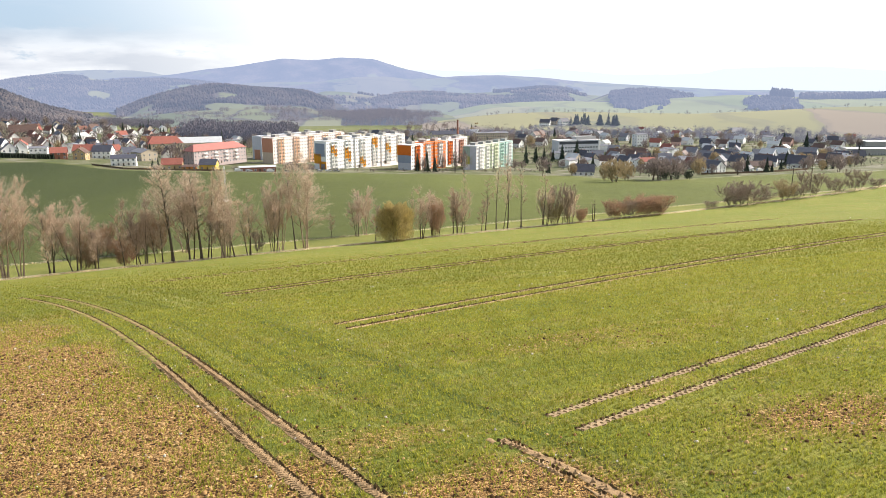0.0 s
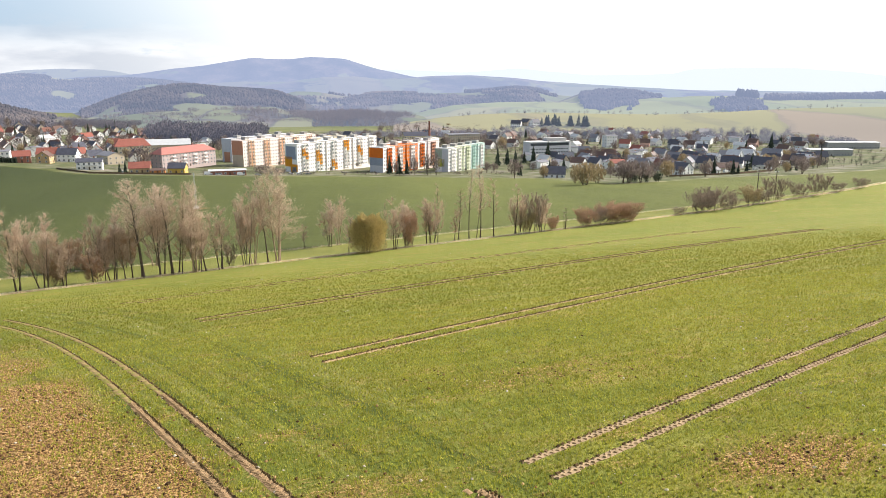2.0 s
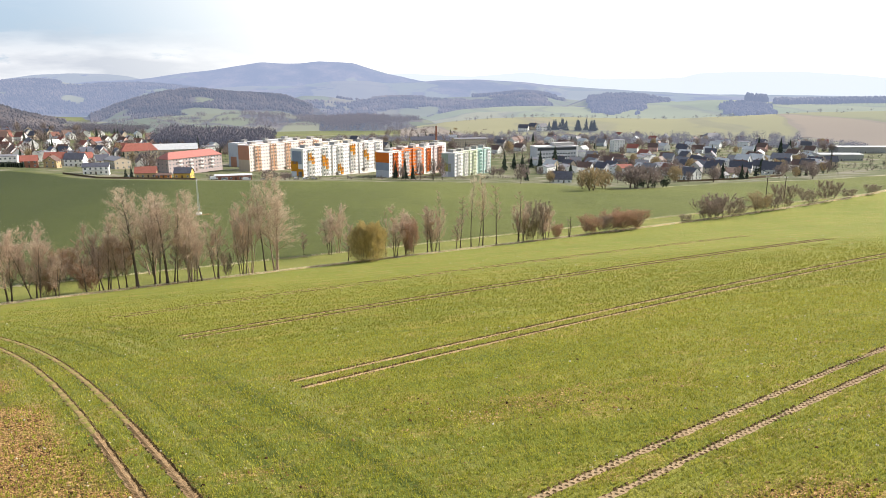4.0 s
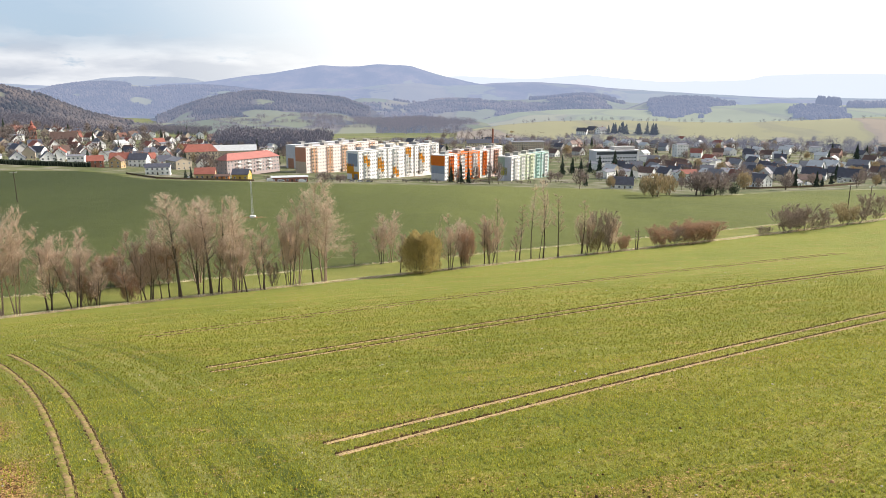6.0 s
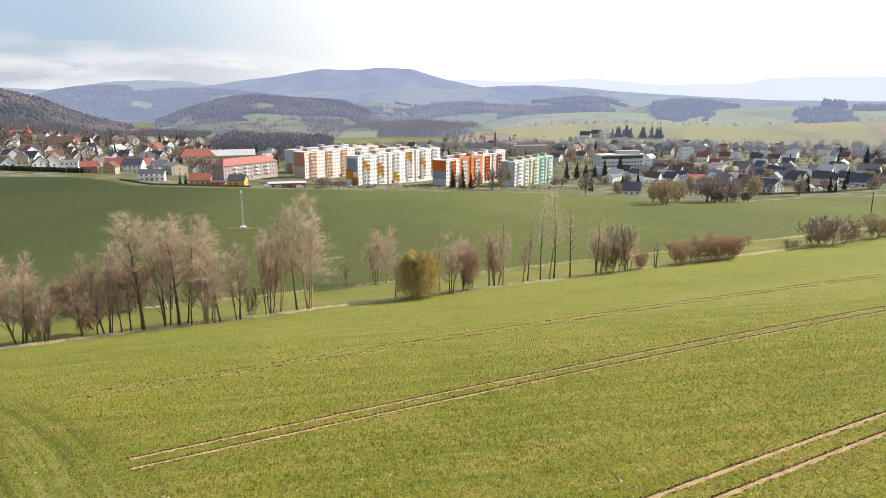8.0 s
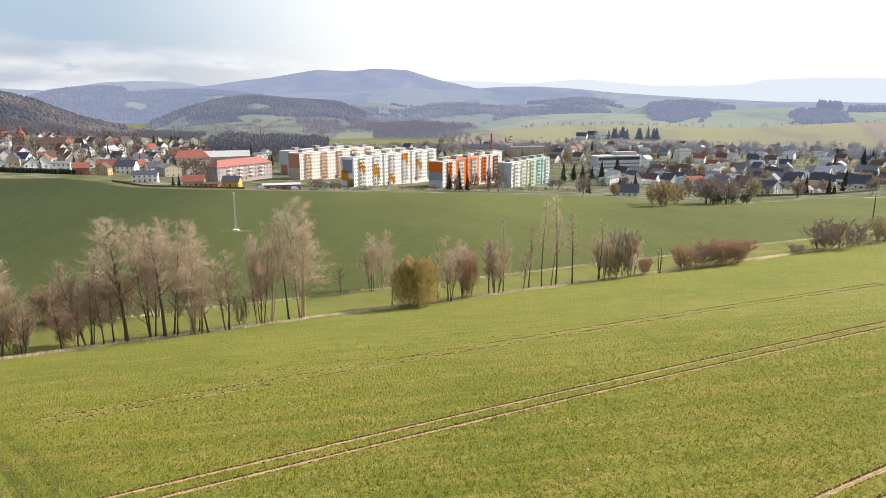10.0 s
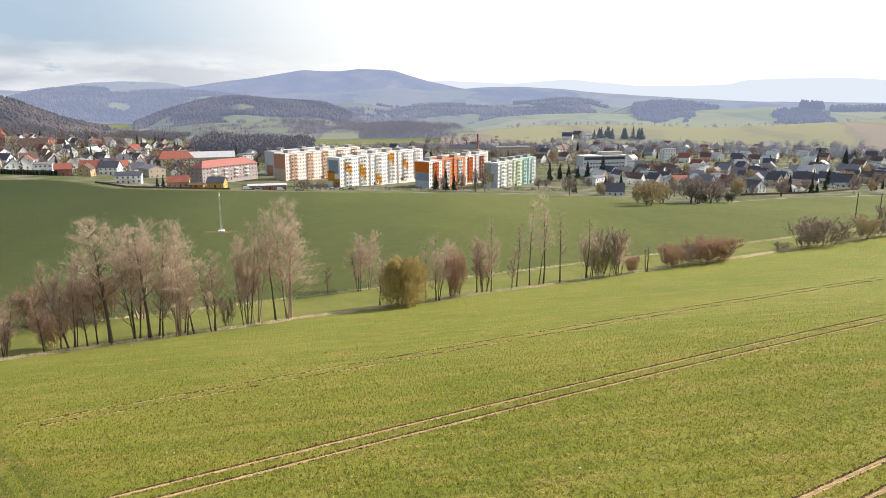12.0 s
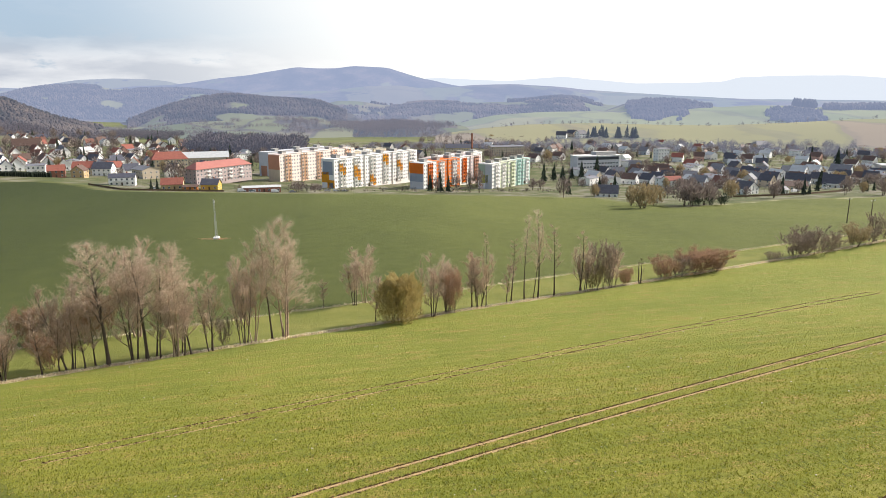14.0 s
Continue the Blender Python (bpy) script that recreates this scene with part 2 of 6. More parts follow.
    yard = n.ramp(n.noise(vec, 0.06, 5, 0.65), (0.38, (0.085, 0.105, 0.040)), (0.5, (0.135, 0.140, 0.068)), (0.64, (0.24, 0.215, 0.175)))
    col = n.mix(town_a, col, yard)
    col = n.mix(valley_a, col, n.ramp(n.noise(vec, 0.02, 4), (0.35, (0.12, 0.145, 0.065)), (0.65, (0.18, 0.19, 0.09))))
    n.bump(n.math("ADD", n.math("ADD", fine, n.math("MULTIPLY", grit, 0.8)), n.math("MULTIPLY", clump, 1.4)), 0.9, 0.16)
    return n.done(col, 0.95)


def hill_material(name, haze_mix, woods, greens, patch=1 / 170, hedges=1.0):
    """Fields in patches with hedges and thin woods, the blue of haze painted in as emission."""
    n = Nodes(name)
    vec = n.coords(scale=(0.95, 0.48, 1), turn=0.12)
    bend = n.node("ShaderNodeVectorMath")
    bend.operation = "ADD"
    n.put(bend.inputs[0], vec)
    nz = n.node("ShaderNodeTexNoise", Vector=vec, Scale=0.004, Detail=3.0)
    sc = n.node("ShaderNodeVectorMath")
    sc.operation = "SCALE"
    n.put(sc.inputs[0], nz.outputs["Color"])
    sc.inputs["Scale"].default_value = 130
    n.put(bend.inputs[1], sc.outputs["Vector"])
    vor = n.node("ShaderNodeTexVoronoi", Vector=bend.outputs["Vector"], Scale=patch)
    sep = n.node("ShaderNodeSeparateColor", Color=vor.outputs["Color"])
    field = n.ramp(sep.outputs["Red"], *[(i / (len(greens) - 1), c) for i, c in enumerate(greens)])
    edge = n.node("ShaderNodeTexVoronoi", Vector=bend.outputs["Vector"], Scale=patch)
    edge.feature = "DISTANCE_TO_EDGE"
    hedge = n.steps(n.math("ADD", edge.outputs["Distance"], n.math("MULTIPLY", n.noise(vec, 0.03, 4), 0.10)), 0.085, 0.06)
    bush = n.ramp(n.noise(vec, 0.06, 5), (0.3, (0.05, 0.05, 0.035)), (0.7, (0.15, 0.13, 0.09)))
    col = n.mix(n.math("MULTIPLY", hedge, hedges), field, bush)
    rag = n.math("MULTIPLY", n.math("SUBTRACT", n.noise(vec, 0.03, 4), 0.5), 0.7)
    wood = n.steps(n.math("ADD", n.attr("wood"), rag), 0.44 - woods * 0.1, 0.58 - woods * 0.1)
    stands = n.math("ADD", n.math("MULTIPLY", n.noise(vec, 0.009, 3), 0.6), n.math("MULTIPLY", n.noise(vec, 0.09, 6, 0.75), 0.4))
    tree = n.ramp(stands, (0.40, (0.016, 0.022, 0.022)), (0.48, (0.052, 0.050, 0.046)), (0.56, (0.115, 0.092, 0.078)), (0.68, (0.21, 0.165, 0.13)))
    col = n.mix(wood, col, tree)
    return n.done(col, 1.0, haze_mix)


M_GROUND = ground_material()
GREENS = [(0.09, 0.115, 0.045), (0.14, 0.16, 0.065), (0.20, 0.20, 0.09), (0.11, 0.135, 0.055), (0.18, 0.15, 0.09), (0.23, 0.225, 0.11)]
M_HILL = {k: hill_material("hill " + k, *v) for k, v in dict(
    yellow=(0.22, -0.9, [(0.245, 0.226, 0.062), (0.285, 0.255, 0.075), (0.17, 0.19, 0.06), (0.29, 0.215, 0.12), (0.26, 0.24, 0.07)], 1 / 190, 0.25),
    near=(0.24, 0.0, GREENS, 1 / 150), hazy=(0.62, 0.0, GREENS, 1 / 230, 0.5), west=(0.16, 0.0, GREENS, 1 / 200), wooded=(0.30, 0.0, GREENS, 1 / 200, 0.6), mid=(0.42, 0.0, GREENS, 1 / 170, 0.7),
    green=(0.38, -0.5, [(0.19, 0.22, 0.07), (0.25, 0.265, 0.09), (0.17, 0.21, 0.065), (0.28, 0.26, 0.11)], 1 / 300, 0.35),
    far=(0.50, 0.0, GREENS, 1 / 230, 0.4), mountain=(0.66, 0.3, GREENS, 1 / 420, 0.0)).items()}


# a base colour mostly covered by painted haze glow
def hazed(name, c, haze_mix, tone):
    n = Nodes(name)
    return n.done(c, 1.0, haze_mix, tone)


def leaf_material(name, colors, haze_mix=0.0, thin=0.0):
    n = Nodes(name)
    rnd = n.node("ShaderNodeNewGeometry").outputs["Random Per Island"]
    col = n.ramp(rnd, *[(i / max(1, len(colors) - 1), c) for i, c in enumerate(colors)])
    var = n.noise(n.coords(), 1.1, 4)
    col = n.mix(1.0, col, n.ramp(var, (0.3, (0.75,) * 3), (0.7, (1.2,) * 3)), "MULTIPLY")
    if thin:
        tr = n.node("ShaderNodeBsdfTranslucent", Color=col)
        ms = n.node("ShaderNodeMixShader", Fac=thin)
        n.t.links.new(n.b.outputs[0], ms.inputs[1])
        n.t.links.new(tr.outputs[0], ms.inputs[2])
        n.t.links.new(ms.outputs[0], n.t.nodes["Material Output"].inputs["Surface"])
    return n.done(col, 0.95, haze_mix)


M_BARK = plain("grey-brown bark", (0.095, 0.072, 0.056), 0.3, 3.0, 0.95, by_object=0.25, bump=0.4)
M_BARK_PALE = plain("pale bark", (0.38, 0.28, 0.205), 0.4, 2.0, 0.95, by_object=0.25, bump=0.4)
M_TWIG = leaf_material("reddish-brown twigs", [(0.47, 0.352, 0.272), (0.67, 0.52, 0.405), (0.56, 0.43, 0.33)], thin=0.45)
M_CATKIN = leaf_material("beige-pink catkins and twigs", [(0.68, 0.54, 0.41), (0.84, 0.71, 0.56), (0.52, 0.40, 0.30)], thin=0.45)
M_RED_TWIG = leaf_material("rust-brown twigs", [(0.36, 0.225, 0.15), (0.50, 0.32, 0.215), (0.29, 0.19, 0.132)], thin=0.35)
M_DARK_TWIG = leaf_material("dark grey-brown twigs", [(0.26, 0.20, 0.165), (0.38, 0.30, 0.245)], thin=0.3)
M_OCHRE = leaf_material("ochre-green young leaves", [(0.44, 0.345, 0.13), (0.62, 0.50, 0.24), (0.30, 0.245, 0.075)], thin=0.35)
M_NEEDLE = leaf_material("dark spruce needles", [(0.036, 0.050, 0.036), (0.056, 0.073, 0.050), (0.076, 0.087, 0.062)])
# spruces on the far field, haze painted in as emission
M_NEEDLE_HAZY = leaf_material("spruce needles with haze glow", [(0.036, 0.050, 0.036), (0.056, 0.073, 0.050)], haze_mix=0.12)
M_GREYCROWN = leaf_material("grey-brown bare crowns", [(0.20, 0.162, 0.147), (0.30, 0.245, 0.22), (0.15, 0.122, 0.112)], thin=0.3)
# these two twig tones also emit a share of painted haze
M_HAZYTWIG = leaf_material("grey-brown twig sprays with haze glow", [(0.21, 0.165, 0.145), (0.31, 0.25, 0.215), (0.14, 0.118, 0.108)], haze_mix=0.18)
M_BELTTWIG = leaf_material("mauve-brown twig sprays with haze glow", [(0.115, 0.092, 0.086), (0.17, 0.135, 0.122), (0.085, 0.07, 0.068)], haze_mix=0.10)
M_DARKWOOD = leaf_material("dark brown-grey twig sprays", [(0.13, 0.105, 0.10), (0.20, 0.162, 0.15), (0.09, 0.075, 0.07)])
M_THUJA = leaf_material("black-green clipped evergreen", [(0.012, 0.018, 0.012), (0.020, 0.027, 0.017)])
M_GOLDCROWN = leaf_material("golden budding crowns", [(0.44, 0.345, 0.20), (0.34, 0.27, 0.165)], thin=0.3)
def wood_material(name, haze_mix, k=1.0):
    """Bare brown and dark evergreen crowns in stands, with haze painted over them as emission."""
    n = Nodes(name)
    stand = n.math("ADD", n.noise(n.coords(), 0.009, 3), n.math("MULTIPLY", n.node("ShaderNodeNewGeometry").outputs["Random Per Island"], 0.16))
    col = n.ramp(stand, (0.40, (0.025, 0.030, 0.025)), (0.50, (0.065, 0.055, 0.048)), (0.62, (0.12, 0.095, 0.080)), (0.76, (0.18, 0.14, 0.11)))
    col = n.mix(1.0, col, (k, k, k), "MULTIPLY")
    return n.done(col, 1.0, haze_mix)


# each wood's first number is its share of painted haze
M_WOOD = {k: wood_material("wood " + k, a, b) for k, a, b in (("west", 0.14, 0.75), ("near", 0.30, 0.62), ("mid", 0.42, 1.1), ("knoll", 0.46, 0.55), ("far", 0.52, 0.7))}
M_CROP = leaf_material("young cereal blades", [(0.33, 0.36, 0.042), (0.44, 0.43, 0.060), (0.53, 0.475, 0.11), (0.185, 0.215, 0.022)], thin=0.42)
M_CROP_FAR = leaf_material("young cereal tufts farther up", [(0.23, 0.26, 0.032), (0.31, 0.31, 0.044), (0.38, 0.355, 0.068), (0.175, 0.20, 0.023)], thin=0.42)
M_STRAW = leaf_material("dry grass stalks", [(0.78, 0.67, 0.47), (0.90, 0.82, 0.64), (0.58, 0.48, 0.30)], thin=0.5)
M_CLOD = leaf_material("brown soil clods", [(0.04, 0.020, 0.008), (0.13, 0.066, 0.024), (0.28, 0.155, 0.058), (0.50, 0.33, 0.15)])
M_STONE = leaf_material("pale field stones", [(0.40, 0.35, 0.27), (0.55, 0.50, 0.41)])
M_RUT = plain("pressed tyre-track soil", (0.35, 0.23, 0.12), 0.45, 4.5, 0.95, bump=0.5)
M_RUT_OLD = plain("older half-grown tyre-track soil", (0.44, 0.31, 0.16), 0.4, 3.5, 0.95, bump=0.5)
def grown_rut_material():
    n = Nodes("tyre track half grown over")
    vec = n.coords()
    soil = n.ramp(n.noise(vec, 4.5, 5), (0.3, (0.22, 0.145, 0.065)), (0.7, (0.40, 0.28, 0.13)))
    green = n.ramp(n.noise(vec, 6.0, 4), (0.3, (0.13, 0.145, 0.016)), (0.7, (0.25, 0.245, 0.035)))
    return n.done(n.mix(n.steps(n.noise(vec, 1.6, 6, 0.7), 0.44, 0.56), soil, green), 0.95)


M_RUT_GROWN = grown_rut_material()
M_RUT_FRESH = plain("fresh pale tyre-track soil", (0.38, 0.27, 0.155), 0.35, 4.5, 0.95, bump=0.4)
M_LUG = leaf_material("soil ridges pressed by tyre lugs", [(0.24, 0.155, 0.078), (0.38, 0.265, 0.145)])
# soil crumbs whose dark tones also paint the rut wall's shadow
M_BERM = leaf_material("crumbled soil edge in rut-shade tones", [(0.09, 0.055, 0.022), (0.17, 0.11, 0.048), (0.06, 0.036, 0.015), (0.24, 0.16, 0.075)])

# ---- ground ----
def smooth(v, a, b):
    t = np.clip((v - a) / (b - a), 0, 1)
    return t * t * (3 - 2 * t)


def hedge_uv(x, y):
    """Metres along the hedge and across it, beyond it positive."""
    return x * 0.9204 + (y - 127.9) * 0.3911, -x * 0.3911 + (y - 127.9) * 0.9204


def near_z(x, y):
    X, Y = np.clip(x, -250, 300) / 100, np.clip(y, 0, 230) / 100
    return -14.59 + 3.31 * X + 1.03 * Y - 1.02 * X * X + 0.2 * X * Y - 18.39 * Y * Y + 5.77 * Y ** 3


def far_z(x, y):
    u, v = hedge_uv(x, y)
    u, v = np.clip(u, -500, 700) / 100, np.clip(v, -50, 520) / 100
    return -32.306 - 3.757 * u - 8.379 * v - 0.946 * u * v + 0.679 * v * v + 0.24 * u * u


def ground_z(x, y):
    x, y = np.asarray(x, float), np.asarray(y, float)
    u, v = hedge_uv(x, y)
    w = smooth(v, 0, 12)
    z = near_z(x, y) * (1 - w) + far_z(x, y) * w
    b, k = -72.5, 3.0
    soft = b + k * np.log1p(np.exp(np.clip((z - b) / k, -40, 40)))
    w = smooth(z, b + 5, b + 12)
    return soft * (1 - w) + z * w


def gz(x, y):
    return float(ground_z(x, y))


def mesh_from(name, verts, faces, mats, smooth_shade=False):
    me = bpy.data.meshes.new(name)
    me.from_pydata(verts, [], faces)
    for m in mats:
        me.materials.append(m)
    if smooth_shade:
        me.polygons.foreach_set("use_smooth", [True] * len(me.polygons))
    me.update()
    return me


def np_mesh(name, verts, faces, mats):
    """A mesh from arrays of vertices (n, 3) and of triangles or quads (m, 3 or 4)."""
    me = bpy.data.meshes.new(name)
    k = faces.shape[1]
    me.vertices.add(len(verts))
    me.vertices.foreach_set("co", np.ascontiguousarray(verts, np.float32).ravel())
    me.loops.add(faces.size)
    me.loops.foreach_set("vertex_index", np.ascontiguousarray(faces, np.int32).ravel())
    me.polygons.add(len(faces))
    me.polygons.foreach_set("loop_start", np.arange(0, faces.size, k, dtype=np.int32))
    me.polygons.foreach_set("loop_total", np.full(len(faces), k, np.int32))
    for m in mats:
        me.materials.append(m)
    me.update(calc_edges=True)
    me.validate()
    return me


def spread_axis(lo, hi, step, ends, grow=1.10, coarse=7.5, hold=620.0):
    """Even steps from lo to hi, then ever wider ones to both ends."""
    mid = list(np.arange(lo, hi + step / 2, step))
    out = []
    for sign, start, end in ((-1, lo, ends[0]), (1, hi, ends[1])):
        p, s, side = start, step, []
        while sign * (end - p) > 0:
            s = min(s * grow, coarse) if abs(p) < hold else s * 1.12
            p += sign * s
            side.append(p)
        out.append(side)
    return np.array(out[0][::-1] + mid + out[1])


# the two wheel lines of each tramline, and the curved one along the headland
TRAM_DIR = Vector((0.922, 0.387, 0)).normalized()
TRAM_STARTS = [(10.4, 28.0, 75), (2.3, 47.0, 95), (-7.4, 65.4, 110), (-17.5, 82.3, 120)]
HALF_GAUGE = 0.86


def headland(y):
    """The middle line of the headland track: its x at y."""
    t = (y - 24.0) / 50
    return 1.87 - 26.3 * t + 7.9 * t * t - 8.95 * t ** 3


def far_edge_y(x):
    """Where the dark far field ends before the town."""
    return np.interp(x, [-700, -225, -183, -151, -126, -48, 26, 100, 166, 176, 200, 262, 314, 360, 700],
                     [480, 487, 521, 502, 468, 476, 482, 470, 441, 350, 358, 382, 372, 380, 470])


gx = spread_axis(-34, 66, 0.46, (-4900, 4900))
gy = spread_axis(20, 98, 0.46, (-1500, 4900))
XX, YY = np.meshgrid(gx, gy)
UU, VV = hedge_uv(XX, YY)
ZZ = ground_z(XX, YY)
nx, ny = len(gx), len(gy)
idx = np.arange(nx * ny).reshape(ny, nx)
quads = np.stack([idx[:-1, :-1], idx[:-1, 1:], idx[1:, 1:], idx[1:, :-1]], -1).reshape(-1, 4)
g_mesh = np_mesh("ground", np.stack([XX, YY, ZZ], -1).reshape(-1, 3), quads, [M_GROUND])
g_mesh.polygons.foreach_set("use_smooth", [True] * len(g_mesh.polygons))


def bare_soil(x, y):
    """How bare the field lies: the thin corner left of the headland track, some patches, and the turning place."""
    left = headland(y) - x
    wave = np.sin(x * 0.9 + 1.3 * np.sin(y * 0.55)) + np.sin(y * 0.7 - x * 0.33 + 2.0)
    left = left + 1.1 * wave
    a = 0.68 * smooth(left, -1.0, 8.0) * smooth(y, 78, 42) + 0.30 * smooth(left, -7, 0) * smooth(y, 50, 22)
    turn = 0.85 * np.exp(-(((x - 6.6) / 4.8) ** 2 + ((y - 22.0) / 3.6) ** 2))
    patch = 0.58 * np.exp(-(((x - 20.5) / 4.5) ** 2 + ((y - 26.0) / 2.0) ** 2))
    patch = patch + 0.32 * np.exp(-(((x - 14) / 7) ** 2 + ((y - 39) / 2.2) ** 2)) + 0.22 * np.exp(-(((x - 30) / 9) ** 2 + ((y - 57) / 3) ** 2))
    return np.maximum(a, np.maximum(turn, patch))


edge = far_edge_y(XX)
layers = dict(
    soil=bare_soil(XX, YY),
    lanes=smooth(XX - headland(np.clip(YY, 0, 85)), 15.0, 9.0) * smooth(YY, 92, 80),
    beside=(XX - headland(np.clip(YY, 0, 95))) * 0.8,
    plants=smooth(YY, 140, 66) * smooth(VV, -1, -8),
    far=smooth(YY, edge + 2, edge - 2),
    verge=0.75 * np.exp(-((YY - edge) / 3.0) ** 2) * smooth(XX, 130, 170),
    town=smooth(YY, edge - 2, edge + 2) * smooth(YY, 1130, 1090),
    valley=smooth(YY, 1090, 1130))
for key, values in layers.items():
    at = g_mesh.attributes.new(key, "FLOAT", "POINT")
    at.data.foreach_set("value", np.ascontiguousarray(values, np.float32).ravel())
ground = tagged(new("ground", g_mesh), "sloping young green cereal field, meadow strip and wide valley floor", "ground", kind="structure")


# ---- hills behind the town ----
def ridge(name, mat, dist, crest, label, front=0.30, wood=0.4, rough=4.0, seed=0):
    """A range of hills: crest gives degrees from straight ahead and heights."""
    def wooded(x, y, ai, sj):
        """How far a place lies within a wood: patches drawn along the slope, the share of them set by wood."""
        share = wood(ai, sj) if callable(wood) else wood
        n = noise.fractal(Vector((x / 210, y / 430, seed * 3.7)), 0.9, 2.0, 4)
        return min(1.0, max(0.0, 0.5 + 1.3 * (n + (share - 0.5) * 1.5)))

    deg = np.array([c[0] for c in crest])
    top = np.array([c[1] for c in crest], float)
    a = np.linspace(deg[0], deg[-1], int((deg[-1] - deg[0]) / 0.16) + 2)
    h = np.interp(a, deg, top)
    k = np.hanning(9) / np.hanning(9).sum()
    h = np.convolve(np.pad(h, 4, "edge"), k, "valid")
    s = np.concatenate([np.linspace(0, 1, 26), np.linspace(1.04, 1.3, 6)])
    verts, woods = [], []
    for j, sj in enumerate(s):
        r = dist * (1 - front) + dist * front * sj
        lift = math.sin(min(sj, 1) * math.pi / 2) ** 1.25 if sj <= 1 else 1 - (sj - 1) * 1.6
        for ai, hi in zip(a, h):
            x, y = r * math.sin(radians(ai)), 18 + r * math.cos(radians(ai))
            n = noise.fractal(Vector((x, y, seed * 50)) / 160.0, 1.0, 2.0, 4) * rough * (0.35 if sj > 0.9 else 1.0) * min(1, sj * 3)
            verts.append((x, y, -74 + (hi + 74) * lift + n))
            woods.append(wooded(x, y, ai, sj))
    na = len(a)
    i = np.arange(len(s) * na).reshape(len(s), na)
    q = np.stack([i[:-1, :-1], i[:-1, 1:], i[1:, 1:], i[1:, :-1]], -1).reshape(-1, 4)
    me = np_mesh(name, np.array(verts), q, [mat])
    me.polygons.foreach_set("use_smooth", [True] * len(me.polygons))
    at = me.attributes.new("wood", "FLOAT", "POINT")
    at.data.foreach_set("value", np.array(woods, np.float32))
    tagged(new(name, me), label, "hills", kind="structure")
    lim = (deg[0], deg[-1])

    def surface(ai, sj):
        """A place on the slope."""
        ai = min(max(ai, lim[0]), lim[1])
        r = dist * (1 - front) + dist * front * sj
        x, y = r * math.sin(radians(ai)), 18 + r * math.cos(radians(ai))
        lift = math.sin(min(sj, 1) * math.pi / 2) ** 1.25
        n = noise.fractal(Vector((x, y, seed * 50)) / 160.0, 1.0, 2.0, 4) * rough * (0.35 if sj > 0.9 else 1.0) * min(1, sj * 3)
        return x, y, -74 + (float(np.interp(ai, a, h)) + 74) * lift + n

    def in_wood(r, a0, a1, s0, s1):
        """A random place within one of the slope's woods."""
        for _ in range(60):
            ai, sj = r.uniform(a0, a1), r.uniform(s0, s1)
            x, y, z = surface(ai, sj)
            if wooded(x, y, ai, sj) > 0.56:
                break
        return x, y, z
    surface.in_wood = in_wood
    return surface


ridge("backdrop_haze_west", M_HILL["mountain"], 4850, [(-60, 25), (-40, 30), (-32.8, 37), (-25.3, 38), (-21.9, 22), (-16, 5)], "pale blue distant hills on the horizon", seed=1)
ridge("backdrop_haze_east", hazed("distant range under painted haze", (0.3, 0.36, 0.45), 0.94, (0.77, 0.83, 0.92, 1)), 4800, [(3, 40), (6.6, 85), (8.9, 92), (12.1, 81), (14.3, 73), (18.8, 101), (20.9, 82), (24.4, 56), (28.0, 58), (30.7, 64), (31.8, 90), (34.7, 98), (38.8, 97), (42.9, 69), (45.9, 37), (60, 30)], "very pale hazy mountain range on the horizon", seed=2)
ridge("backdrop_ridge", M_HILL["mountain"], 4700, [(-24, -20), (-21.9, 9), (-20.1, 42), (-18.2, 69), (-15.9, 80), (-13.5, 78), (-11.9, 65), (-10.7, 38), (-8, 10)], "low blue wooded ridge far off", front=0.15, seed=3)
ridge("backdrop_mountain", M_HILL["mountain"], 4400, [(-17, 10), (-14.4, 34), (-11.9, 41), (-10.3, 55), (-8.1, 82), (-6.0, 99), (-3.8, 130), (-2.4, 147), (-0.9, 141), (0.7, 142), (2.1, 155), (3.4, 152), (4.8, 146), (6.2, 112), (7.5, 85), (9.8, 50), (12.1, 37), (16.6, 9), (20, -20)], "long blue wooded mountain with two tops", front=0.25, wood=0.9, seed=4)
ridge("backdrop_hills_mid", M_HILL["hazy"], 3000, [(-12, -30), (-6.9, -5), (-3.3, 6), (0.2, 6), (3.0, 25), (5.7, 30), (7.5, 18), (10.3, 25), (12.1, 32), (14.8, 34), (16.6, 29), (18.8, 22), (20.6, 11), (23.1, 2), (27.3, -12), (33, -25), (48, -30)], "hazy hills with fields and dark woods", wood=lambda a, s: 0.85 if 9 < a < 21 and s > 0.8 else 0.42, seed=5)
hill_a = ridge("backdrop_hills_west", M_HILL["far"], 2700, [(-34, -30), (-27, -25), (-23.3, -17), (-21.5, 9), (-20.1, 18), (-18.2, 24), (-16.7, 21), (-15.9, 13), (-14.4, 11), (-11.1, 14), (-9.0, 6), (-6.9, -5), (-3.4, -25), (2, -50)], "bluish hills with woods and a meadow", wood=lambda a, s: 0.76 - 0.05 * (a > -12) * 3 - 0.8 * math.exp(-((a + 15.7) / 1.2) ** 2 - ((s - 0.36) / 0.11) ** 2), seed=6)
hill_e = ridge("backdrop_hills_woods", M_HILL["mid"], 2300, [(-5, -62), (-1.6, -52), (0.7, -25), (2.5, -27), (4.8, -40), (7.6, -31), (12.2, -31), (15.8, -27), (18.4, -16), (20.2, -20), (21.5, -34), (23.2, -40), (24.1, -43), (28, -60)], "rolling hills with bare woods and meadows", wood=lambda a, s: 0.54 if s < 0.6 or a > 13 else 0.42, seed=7)
